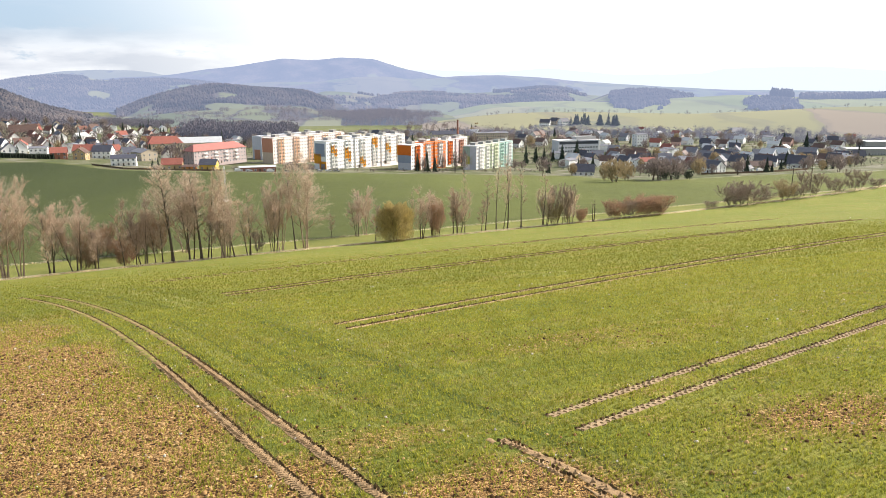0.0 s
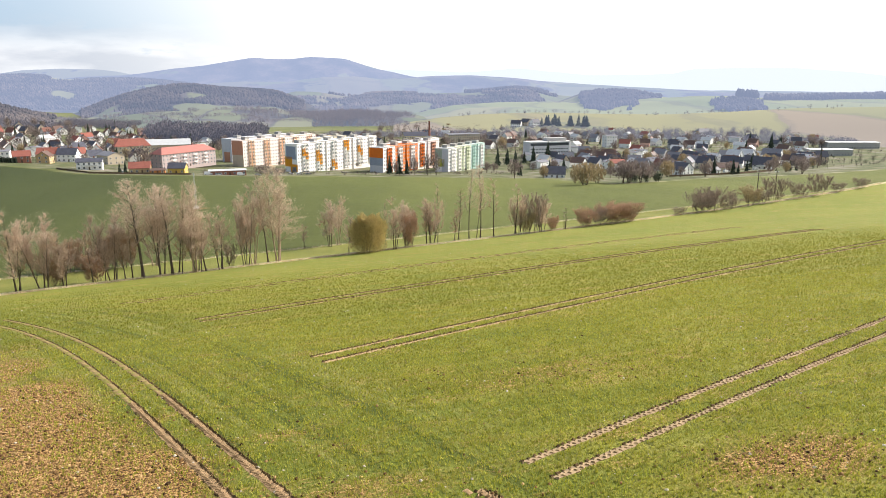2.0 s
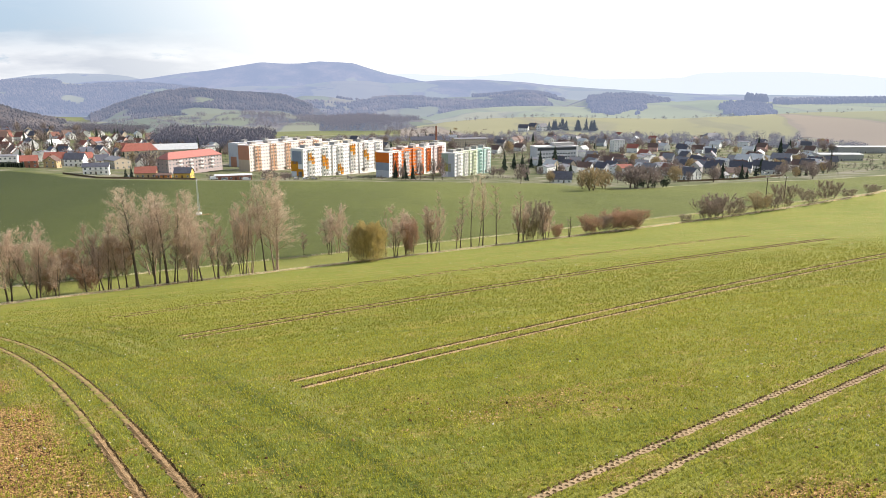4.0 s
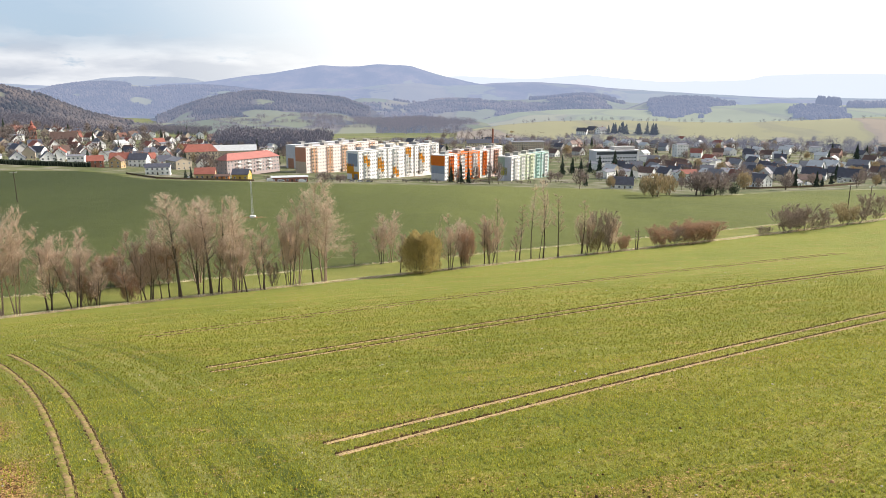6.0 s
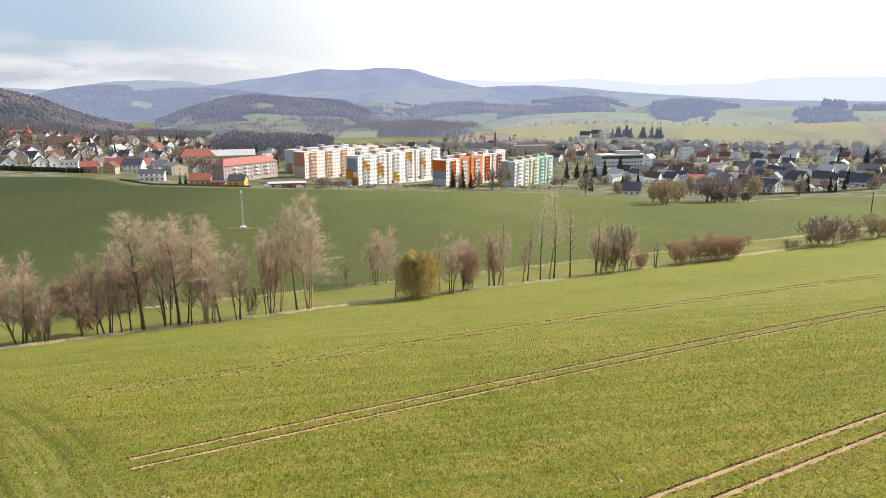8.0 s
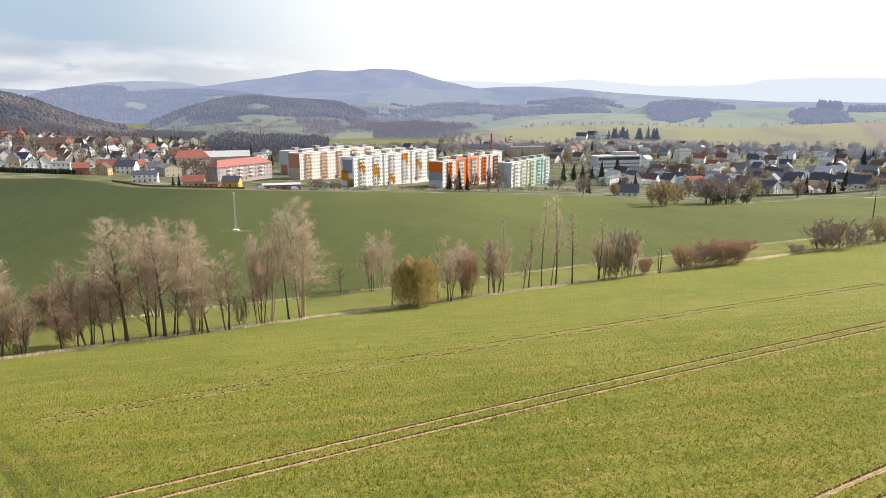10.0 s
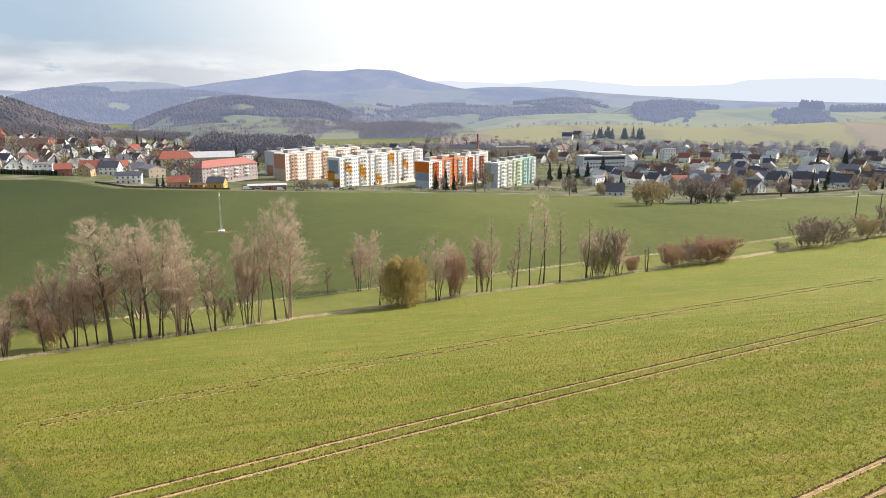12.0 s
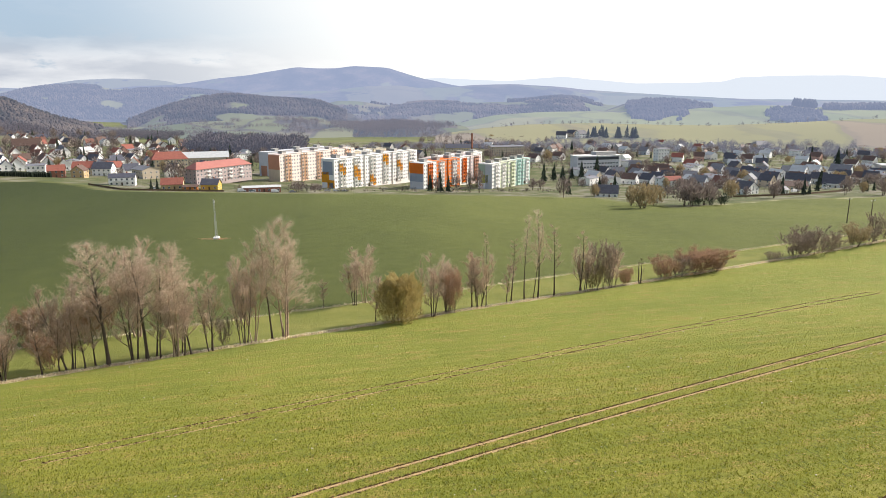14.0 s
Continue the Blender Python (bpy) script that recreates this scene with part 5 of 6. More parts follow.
def house(x, y, w, d, h, rise, turn, wall, roof, floors=2, hip=0.0, label="", group="houses of the town", chimney=True, door=True, balcony=False, dormer=False, windows=True, name="house", z=None):
    """A house with gable or hipped roof, its windows, door and chimney; turn swings its long front from facing the field."""
    ob = group_empty(name, x, y, gz(x, y) if z is None else z, turn)
    child("wall", gable_walls(w, d, h, 0.0 if hip else rise, WALLS[wall]), ob)
    rf = child("roof", gable_roof(w, d, h, rise, ROOFS[roof], hip=hip), ob)
    if chimney:
        cx = w * 0.18
        child("chimney", boxes_mesh("chimney", WALLS["brick"], (cx - 0.4, cx + 0.4, 0.3, 1.0, h + rise * 0.5, h + rise + 1.0), (cx - 0.48, cx + 0.48, 0.22, 1.08, h + rise + 1.0, h + rise + 1.14)), rf)
    fl = h / floors
    if windows:
        n = max(2, int(w / 2.9))
        for f in range(floors):
            for i in range(n):
                if door and f == 0 and i == n // 2:
                    continue
                window(ob, -w / 2 + w * (i + 0.5) / n, -d / 2 - 0.01, f * fl + 0.8, 0)
        m = max(1, int(d / 3.4))
        for f in range(floors):
            for i in range(m):
                for side in (-1, 1):
                    window(ob, side * (w / 2 + 0.01), -d / 2 + d * (i + 0.5) / m, f * fl + 0.8, 90 * side)
        if not hip and rise > 2.6:
            for side in (-1, 1):
                window(ob, side * (w / 2 + 0.01), 0, h + 0.3, 90 * side, 1.1, 1.2)
    if door:
        n = max(2, int(w / 2.9))
        child("door", boxes_mesh("door", M_DOOR, (-0.5, 0.5, -0.06, 0.02, 0, 2.05)), ob, m=pose(-w / 2 + w * (n // 2 + 0.5) / n, -d / 2, 0.1))
    if balcony:
        child("balcony", boxes_mesh("balcony", M_FRAME, (-w * 0.3, w * 0.3, -1.3, 0.0, 2.6, 2.75), (-w * 0.3, w * 0.3, -1.3, -1.22, 2.75, 3.6)), ob, m=pose(0, -d / 2, 0))
    if dormer:
        dm = child("dormer", boxes_mesh("dormer", WALLS[wall], (-1.6, 1.6, -d * 0.36, 0, h + rise * 0.12, h + rise * 0.68)), rf)
        child("dormer_roof", boxes_mesh("dormer roof", ROOFS[roof], (-1.9, 1.9, -d * 0.40, 0.2, h + rise * 0.68, h + rise * 0.76)), dm)
    return tagged(ob, label or f"{wall} rendered house with a {roof} pitched roof", "house", group)


# -- slab blocks of flats --
ALONG = Vector((0.667, 0.745, 0))
BLOCK_TURN = math.degrees(math.atan2(ALONG.y, ALONG.x))


def flat_block(x, y, z, length, depth, storeys, sections, ends, label, plain_wall, accents, end_panels=(), section_step=0.9, storey=2.8, roof_boxes=True):
    """A panel block: sections set a little forward and back, each with its rows of windows, coloured loggias and a roof house.
    The front runs along x and faces -y; its left end is the gable that the field sees."""
    ob = group_empty("apartment_block", x, y, z, BLOCK_TURN)
    h = storeys * storey + 0.9
    sl = length / len(sections)
    patchy = accents == "amber"
    for s, (face, accent) in enumerate(sections):
        x0, x1 = s * sl, (s + 1) * sl
        step = section_step * (s % 2)
        body = child("section", boxes_mesh("section", WALL_TONES[face], (x0, x1, step, depth - 0.3 * (s % 2), -6, h), (x0 + 0.1, x1 - 0.1, step + 0.1, depth - 0.4, h, h + 0.35)), ob)
        child("roof_edge", boxes_mesh("roof edge", M_CONCRETE, (x0 - 0.05, x1 + 0.05, step - 0.12, step + 0.14, h - 0.05, h + 0.42)), body)
        cols = [(0.09, 0), (0.24, 0), (0.40, 1), (0.60, 1), (0.76, 0), (0.91, 0)] if accent else [(k, 0) for k in (0.09, 0.25, 0.42, 0.58, 0.75, 0.91)]
        for c, loggia in cols:
            cx = x0 + sl * c
            for f in range(storeys):
                zz = 0.95 + f * storey
                if f == 0 and not loggia and c in (0.24, 0.25):
                    if s % 2 == 0:
                        en = child("entrance", boxes_mesh("entrance", M_DOOR, (-0.9, 0.9, -0.08, 0.05, 0, 2.3)), body, m=pose(cx, step, 0.05))
                        child("canopy", boxes_mesh("canopy", M_CONCRETE, (-1.3, 1.3, -1.2, 0.05, 2.4, 2.58)), en)
                    continue
                if not loggia:
                    window(body, cx, step - 0.01, zz, 0, 1.5, 1.35)
        if accent:
            for c in (0.40, 0.60):
                cx = x0 + sl * c
                slot = sl * 0.15
                for f in range(storeys):
                    zz = 0.35 + f * storey
                    tone = accent if not patchy or 0 <= f - (s * 5 + int(c * 10) * 3) % 7 < 2 + s % 2 else plain_wall
                    key = (tone, round(slot, 2))
                    if key not in LOGGIA:
                        LOGGIA[key] = (boxes_mesh("loggia", WALL_TONES[tone], (-slot / 2, slot / 2, -0.95, -0.87, 0.1, 1.2), (-slot / 2, -slot / 2 + 0.12, -0.95, 0, 0, 2.75), (slot / 2 - 0.12, slot / 2, -0.95, 0, 0, 2.75)),
                                       boxes_mesh("loggia slab", M_CONCRETE, (-slot / 2 + 0.12, slot / 2 - 0.12, -0.93, 0, 0, 0.1)),
                                       boxes_mesh("loggia door", M_GLASS, (-slot / 2 + 0.35, slot / 2 - 0.35, -0.03, 0.02, 0.15, 2.3)))
                    pl, sb, dr = LOGGIA[key]
                    lg = child("loggia", pl, body, m=pose(cx, step, zz))
                    child("slab", sb, lg)
                    child("loggia_door", dr, lg)
        if roof_boxes:
            cx = x0 + sl * 0.5
            child("roof_house", boxes_mesh("roof house", M_CONCRETE, (cx - 2.2, cx + 2.2, depth * 0.3, depth * 0.7, h, h + 2.3), (cx - 2.4, cx + 2.4, depth * 0.27, depth * 0.73, h + 2.3, h + 2.5)), ob)
    for tone, y0, y1, z0, z1 in end_panels:
        child("gable_panel", boxes_mesh("gable panel", WALL_TONES[tone], (-0.06, 0.03, y0 * depth, y1 * depth, z0 * h, z1 * h)), ob)
    return tagged(ob, label, "apartment block", "slab blocks of flats at the field's edge")


LOGGIA = {}
WALL_TONES = dict(WALLS, bluegrey=paint("blue-grey facade panel", (0.30, 0.34, 0.42)), amber=paint("amber facade panel", (0.75, 0.33, 0.03)), flame=paint("orange facade panel", (0.70, 0.17, 0.02)),
                  peach=paint("cream-peach facade panel", (0.88, 0.73, 0.67)), apricot=paint("apricot loggia panel", (0.86, 0.60, 0.44)), shell=paint("pale rose facade panel", (0.74, 0.60, 0.58)), salmon=paint("salmon facade panel", (0.50, 0.25, 0.16)), mint=paint("mint facade panel", (0.47, 0.65, 0.60)), lime=paint("pale green facade panel", (0.66, 0.70, 0.53)),
                  olive=paint("olive panel", (0.42, 0.42, 0.07)), sage=paint("sage panel", (0.36, 0.43, 0.36)), palegrey=paint("pale grey facade panel", (0.56, 0.57, 0.61)), snow=paint("bright white facade", (0.84, 0.82, 0.80)))
flat_block(7.3, 530, -67.5, 105, 12, 8, [("snow", "amber"), ("snow", "amber"), ("snow", "amber"), ("snow", "amber"), ("snow", "amber"), ("snow", "amber")], None,
           "white eight-storey slab block with amber loggias and blue-grey gable", "snow", "amber",
           [("bluegrey", 0.12, 0.88, 0.52, 0.93), ("bluegrey", 0.12, 0.42, 0.0, 0.28), ("amber", 0.42, 1.0, 0.28, 0.60), ("amber", 0.0, 0.58, 0.12, 0.36)])
flat_block(71.8, 531, -68.5, 85, 12.4, 7, [("snow", "flame"), ("flame", "snow"), ("flame", "snow"), ("snow", "flame"), ("shell", "salmon")], None,
           "white seven-storey slab block with orange loggias and banded gable", "snow", "flame",
           [("flame", 0.0, 1.0, 0.62, 0.99), ("bluegrey", 0.0, 1.0, 0.33, 0.62), ("palegrey", 0.0, 1.0, -0.1, 0.33)])
flat_block(124, 534, -70.4, 65, 12, 7, [("snow", "snow"), ("lime", "snow"), ("lime", "lime"), ("mint", "mint"), ("mint", "snow")], None,
           "pale green and white seven-storey slab block", "snow", "mint", [("palegrey", 0.0, 0.5, 0.0, 0.98), ("sage", 0.5, 1.0, 0.6, 0.98), ("olive", 0.3, 0.8, 0.3, 0.6)])
flat_block(-35, 590, -69, 92, 12.4, 8, [("peach", "apricot"), ("peach", "apricot"), ("peach", "apricot"), ("peach", "apricot"), ("peach", "apricot")], None,
           "cream-peach eight-storey slab block with apricot loggias and salmon gable", "peach", "apricot", [("salmon", 0.0, 1.0, 0.5, 0.99), ("beige", 0.0, 1.0, -0.1, 0.5)], 0.0)
flat_block(-48, 645, -71.5, 80, 12, 8, [("palegrey", ""), ("palegrey", ""), ("palegrey", "")], None, "pale grey slab block behind the peach one", "palegrey", "snow", [("salmon", 0.2, 0.8, 0.1, 0.5)])
flat_block(95, 640, -72.5, 90, 12, 6, [("shell", ""), ("snow", ""), ("shell", ""), ("snow", "")], None, "white and pink slab block behind the orange one", "snow", "peach")
flat_block(20, 680, -72.5, 60, 12, 7, [("cream", ""), ("snow", "amber"), ("cream", "")], None, "cream slab block behind the white one", "cream", "amber")

# -- single buildings that stand out --
W = "white rendered house with a dark gable roof at the field's edge"
house(-238, 550, 11, 10, 4.5, 4.6, -66, "white", "dark", label=W)
house(-257, 556, 11, 10, 4.5, 4.6, -70, "white", "grey", label=W)
house(-226, 572, 12, 11, 4.4, 4.8, -66, "white", "dark", label="white house with a dark gable roof and garden")
house(-209, 581, 12, 9, 6.2, 1.0, 12, "white", "grey", label="white box-shaped house with a low grey roof")
house(-188, 560, 11, 9, 5.0, 3.6, 15, "brick", "red", label="brick house with a red tiled roof")
house(-174, 564, 8, 9, 5.4, 3.4, 84, "ochre", "brown", label="ochre gable house beside the brick one")
house(-181, 594, 14, 10, 5.6, 4.2, 2, "cream", "red", label="cream house with a steep red tiled roof")
house(-166, 592, 14, 10, 5.8, 4.4, -6, "white", "dark", label="white two-storey house with a dark slate roof")
house(-132, 517, 16, 9, 5.4, 2.2, 8, "white", "dark", label="white house with balcony and low dark roof", balcony=True)
house(-134, 584, 18, 13, 7.0, 2.4, -52, "beige", "grey", label="large beige workshop with a shallow grey roof")
house(-96, 496, 13, 9, 3.6, 3.6, 4, "ochre", "red", 1, label="ochre bungalow with a red tiled roof")
house(-84, 490, 9, 5, 2.4, 1.0, 4, "orange", "brown", 1, label="low orange garden shed", chimney=False, name="shed")
house(-73, 501, 11, 9, 3.8, 3.2, -8, "yellow", "dark", 1, label="bright yellow house with a dark roof")
school = house(-77.5, 566, 51, 13, 11.0, 4.2, BLOCK_TURN, "rose", "faded", 4, hip=6, label="long four-storey school with a red hipped roof", name="school", z=-62)
balcony_mesh = boxes_mesh("school balcony", M_FRAME, (-1.5, 1.5, -1.1, 0.0, 0.0, 0.14), (-1.5, 1.5, -1.1, -1.02, 0.14, 1.05))
for bx in (-15, -5, 5, 15):
    for bf in (1, 2, 3):
        child("balcony", balcony_mesh, school, "white balcony", pose(bx, -6.52, bf * 2.75 + 0.2))
house(-137, 677, 30, 14, 10, 6, 20, "cream", "red", 3, hip=5, label="cream building with a large red hipped roof")
house(-115, 733, 42, 16, 9, 5, 10, "beige", "white", 2, label="long beige hall with a pale metal roof")
house(-40, 492, 24, 10, 3.2, 0.5, 6, "brick", "white", 1, label="low brick storehouse with a flat pale roof", chimney=False, name="storehouse")
house(-303, 805, 26, 12, 5.5, 7.0, 10, "beige", "brown", 2, label="church hall with a rust-red roof", name="church_hall")
house(222, 580, 11, 10, 6, 4.2, -58, "cream", "white", label="cream gable house between dark spruces")
house(179, 448, 14, 10, 3.0, 4.6, -22, "white", "dark", 1, label="house with a broad dark roof and white gable")
house(263, 524, 13, 10, 6.6, 2.6, 3, "white", "red", label="white two-storey house with balcony and red roof", balcony=True)
house(274, 445, 11, 12.5, 4.2, 4.4, -66, "white", "dark", label="white gable house at the edge of the field")
house(292, 434, 8, 6, 3.0, 1.8, 20, "white", "dark", 1, label="small white garage with a dark roof", chimney=False, name="garage")
house(332, 476, 16, 9, 3.2, 3.2, -14, "cream", "brown", 1, label="low cream bungalow with a brown roof")
house(371, 486, 14, 13, 3.6, 6.0, -40, "white", "dark", label="house with a steep dark roof and balcony", balcony=True)
house(408, 575, 12, 11, 7.2, 5.0, -58, "white", "white", label="tall white gable house, one of a pair")
house(423, 577, 12, 11, 7.2, 5.0, -58, "white", "white", label="tall white gable house, one of a pair")
house(443, 568, 16, 14, 7.4, 5.4, -52, "white", "grey", label="large white house with a grey gable roof")
house(370, 757, 14, 10, 13.6, 0.8, 8, "white", "grey", 4, label="white block-shaped town house of four storeys", chimney=False)
house(215, 849, 42, 12, 11, 1.2, 6, "beige", "grey", 4, label="long beige public building with a grey roof", chimney=False)
house(160, 852, 40, 12, 10, 4.0, 4, "cream", "dark", 3, label="long cream building with a dark roof")
house(554, 852, 22, 14, 9, 4.5, 0, "white", "grey", 3, hip=5, label="white villa with a hipped roof")
house(548, 620, 44, 20, 6.5, 0.8, -12, "grey", "white", 1, label="low works hall with a pale flat roof", chimney=False, name="works_hall")
house(640, 690, 60, 20, 7.0, 0.8, -12, "grey", "white", 1, label="low works hall with a pale flat roof", chimney=False, name="works_hall")
house(859, 989, 96, 30, 13, 0.8, -20, "white", "white", 3, label="long white factory hall on the hillside", chimney=False, name="factory_hall")
house(960, 1010, 50, 24, 11, 0.8, -20, "white", "white", 3, label="white factory building on the hillside", chimney=False, name="factory_hall")
house(-5, 760, 26, 12, 12, 3.0, 12, "pink", "grey", 4, label="pink town house above the white block", chimney=True)
house(62, 760, 22, 12, 13, 0.8, 12, "cream", "grey", 4, label="cream town house behind the white block", chimney=False)


def office_block(x, y, w, d, h, turn):
    """A long public building with a dark band of windows under the roof."""
    ob = group_empty("office_building", x, y, gz(x, y), turn)
    body = child("wall", boxes_mesh("office wall", WALL_TONES["palegrey"], (-w / 2, w / 2, -d / 2, d / 2, -2, h)), ob)
    child("roof_slab", boxes_mesh("office roof", WALL_TONES["snow"], (-w / 2 - 0.4, w / 2 + 0.4, -d / 2 - 0.4, d / 2 + 0.4, h, h + 0.5)), ob)
    child("roof_house", boxes_mesh("office roof house", WALLS["grey"], (-w * 0.05, w * 0.42, -d * 0.3, d * 0.4, h + 0.5, h + 3.6)), ob)
    child("window_band", boxes_mesh("window band", M_GLASS, (-w / 2 + 1, w / 2 - 2.5, -d / 2 - 0.05, -d / 2 + 0.05, h - 3.6, h - 0.9)), ob, "dark band of windows under the roof")
    child("end_wall", boxes_mesh("end wall", WALL_TONES["snow"], (w / 2 - 2, w / 2 + 0.08, -d / 2 - 0.08, d / 2 + 0.08, -2, h - 0.1)), ob)
    for f in range(3):
        for i in range(14):
            window(body, -w / 2 + (w - 3) * (i + 0.5) / 14 + 0.5, -d / 2 - 0.01, 1.2 + f * 3.3, 0, 2.4, 1.5)
    tagged(ob, "long grey office building with a dark window band", "building", "houses of the town")


office_block(258, 668, 47, 14, 15.5, 8)


def church_tower(x, y, z, tone="red", cap="red", slim=1.0):
    ob = group_empty("church_tower", x, y, z, 20)
    w = 3.6 * slim
    child("shaft", boxes_mesh("tower shaft", WALLS[tone], (-w, w, -w, w, -6, 15), (-w - 0.3, w + 0.3, -w - 0.3, w + 0.3, 14.4, 15.2)), ob)
    v, f = [], []
    rings = [(w + 0.5, 15.2), (w * 0.95, 17.2), (w * 0.45, 18.6), (w * 0.5, 19.8), (w * 0.3, 21.4), (0.12, 24)]
    for r, zz in rings:
        for k in range(8):
            v.append((r * math.cos(k * 0.7854 + 0.39), r * math.sin(k * 0.7854 + 0.39), zz))
    for i in range(len(rings) - 1):
        for k in range(8):
            f.append((i * 8 + k, i * 8 + (k + 1) % 8, i * 8 + 8 + (k + 1) % 8, i * 8 + 8 + k))
    sp = child("spire", mesh_from("spire", v, f, [ROOFS[cap]]), ob, "onion-shaped spire")
    child("ball", boxes_mesh("ball", M_STEEL, (-0.3, 0.3, -0.3, 0.3, 24, 24.6)), sp)
    for a in (0, 90, 180, 270):
        m = pose(0, 0, 0, 0, 0, a) @ pose(0, -w - 0.02, 9.5)
        child("bell_opening", boxes_mesh("bell opening", M_GLASS, (-0.8, 0.8, -0.05, 0.1, 0, 3.2)), ob, m=m)
    tagged(ob, ("red" if tone == "red" else "pale") + " church tower with an onion spire above bare trees", "church tower")


church_tower(-351, 844, -57)
church_tower(-388, 838, -60, "grey", "dark", 0.6)

ch = group_empty("factory_chimney", 166, 816, gz(166, 816))
cv, cf = [], []
for r, zz in ((1.5, -1), (1.35, 8), (1.15, 18), (1.0, 28), (1.12, 28.1), (1.12, 29)):
    for k in range(12):
        cv.append((r * math.cos(k * 0.5236), r * math.sin(k * 0.5236), zz))
for i in range(5):
    for k in range(12):
        cf.append((i * 12 + k, i * 12 + (k + 1) % 12, i * 12 + 12 + (k + 1) % 12, i * 12 + 12 + k))
child("shaft", mesh_from("chimney shaft", cv, cf, [WALLS["brick"]], True), ch)
child("base", boxes_mesh("chimney base", WALLS["brick"], (-2, 2, -2, 2, -1, 3)), ch)
tagged(ch, "tall round brick chimney behind the blocks", "chimney")

for deg, up, k in ((18.9, 0.36, 0), (19.7, 0.40, 1), (20.4, 0.38, 2)):
    fx, fy, fz = hill_h(deg, up)
    house(fx, fy, 15, 11, 5.6, 4.8, (-30, -62, 24)[k], ("white", "beige", "white")[k], "dark", label="house with a dark roof above the yellow field", z=fz - 0.6)

# -- the many other houses --
TEMPLATES = {}


def simple_house(key, w, d, h, rise, wall, roof, hip=0.0, far=False):
    """A house for the depth of the town: walls, roof, chimney and plain windows."""
    ob = group_empty("house")
    child("wall", gable_walls(w, d, h, 0.0 if hip else rise, WALLS[wall]), ob)
    rf = child("roof", gable_roof(w, d, h, rise, ROOFS[roof], hip=hip), ob)
    child("chimney", boxes_mesh("chimney", WALLS["brick"], (1.2, 1.9, 0.2, 0.9, h + rise * 0.6, h + rise + 0.9)), rf)
    pane = boxes_mesh("pane", M_GLASS, (-0.55, 0.55, -0.03, 0.05, 0, 1.3))
    spots = [(-w * 0.3, -d / 2, 0), (w * 0.3, -d / 2, 0), (-w / 2, -d * 0.2, -90), (-w / 2, d * 0.2, -90), (w / 2, -d * 0.2, 90), (w / 2, d * 0.2, 90)]
    if far:
        spots = [spots[1], spots[4], spots[5]]
    for i, (x, y, a) in enumerate(spots):
        for f in range(2 if h > 5.3 and i < 2 and not far else 1):
            child("window", pane, ob, m=pose(x, y, 0.9 + f * 2.7, 0, 0, a))
    tagged(ob, f"{wall} rendered house with a {roof} pitched roof", "house", "houses of the town")
    TEMPLATES[key, far] = ob
    return ob


KINDS = [("white", "dark", 11, 9, 4.8, 4.4, 0), ("white", "brown", 12, 9, 4.6, 4.2, 0), ("cream", "rust", 11, 10, 5.6, 4.0, 0), ("white", "red", 12, 10, 5.4, 4.2, 0), ("beige", "dark", 10, 9, 5.4, 4.6, 0),
         ("grey", "dark", 11, 9, 5.6, 4.0, 0), ("ochre", "rust", 11, 9, 4.0, 4.0, 0), ("white", "grey", 14, 10, 6.0, 1.2, 0), ("pink", "brown", 11, 9, 5.4, 4.2, 0), ("beige", "rust", 13, 11, 5.8, 3.6, 4.0),
         ("white", "white", 12, 9, 5.4, 3.2, 0), ("blue", "grey", 11, 10, 5.0, 4.4, 0), ("white", "rust", 10, 9, 4.6, 4.8, 0), ("cream", "red", 11, 9, 4.6, 4.2, 0)]
town_rnd = random.Random(21)
taken = [(-70, 520, 40), (-78, 565, 34), (258, 668, 30), (40, 570, 62), (100, 565, 55), (150, 560, 42), (10, 625, 52), (-30, 665, 45), (130, 665, 45), (45, 700, 36),
         (-137, 677, 20), (-115, 733, 26), (215, 849, 26), (160, 852, 24), (548, 620, 28), (640, 690, 36), (859, 989, 60), (-133, 588, 14), (-303, 805, 18)]
taken += [(o.location.x, o.location.y, 9) for o in scene.objects if o.parent is None and o.name.split(".")[0] in ("house", "shed", "garage")]


def scatter_houses(count, a0, a1, d0, d1, kinds, gap=9.0, power=1.0):
    done = tries = 0
    while done < count and tries < count * 60:
        tries += 1
        a = radians(town_rnd.uniform(a0, a1))
        d = d0 + (d1 - d0) * town_rnd.random() ** power
        x, y = 4 + d * math.sin(a), 18 + d * math.cos(a)
        if y < float(far_edge_y(x)) + 16 or y < float(np.interp(x, [-300, -60, 60, 150, 260, 300, 400, 640], [592, 604, 604, 565, 550, 505, 512, 530])) or any((x - p) ** 2 + (y - q) ** 2 < (r + gap) ** 2 for p, q, r in taken):
            continue
        taken.append((x, y, gap))
        k = town_rnd.choice(kinds)
        turn = round(town_rnd.choice((-72, -58, -50, -64, -30, 40)) + town_rnd.uniform(-10, 10), 1)
        m = pose(x, y, gz(x, y), 0, 0, turn)
        if (k, d > 740) in TEMPLATES:
            copy_thing(TEMPLATES[k, d > 740], m)
        else:
            wall, roof, w, dd, h, rise, hip = KINDS[k]
            simple_house(k, w, dd, h, rise, wall, roof, hip, d > 740).matrix_basis = m
        done += 1


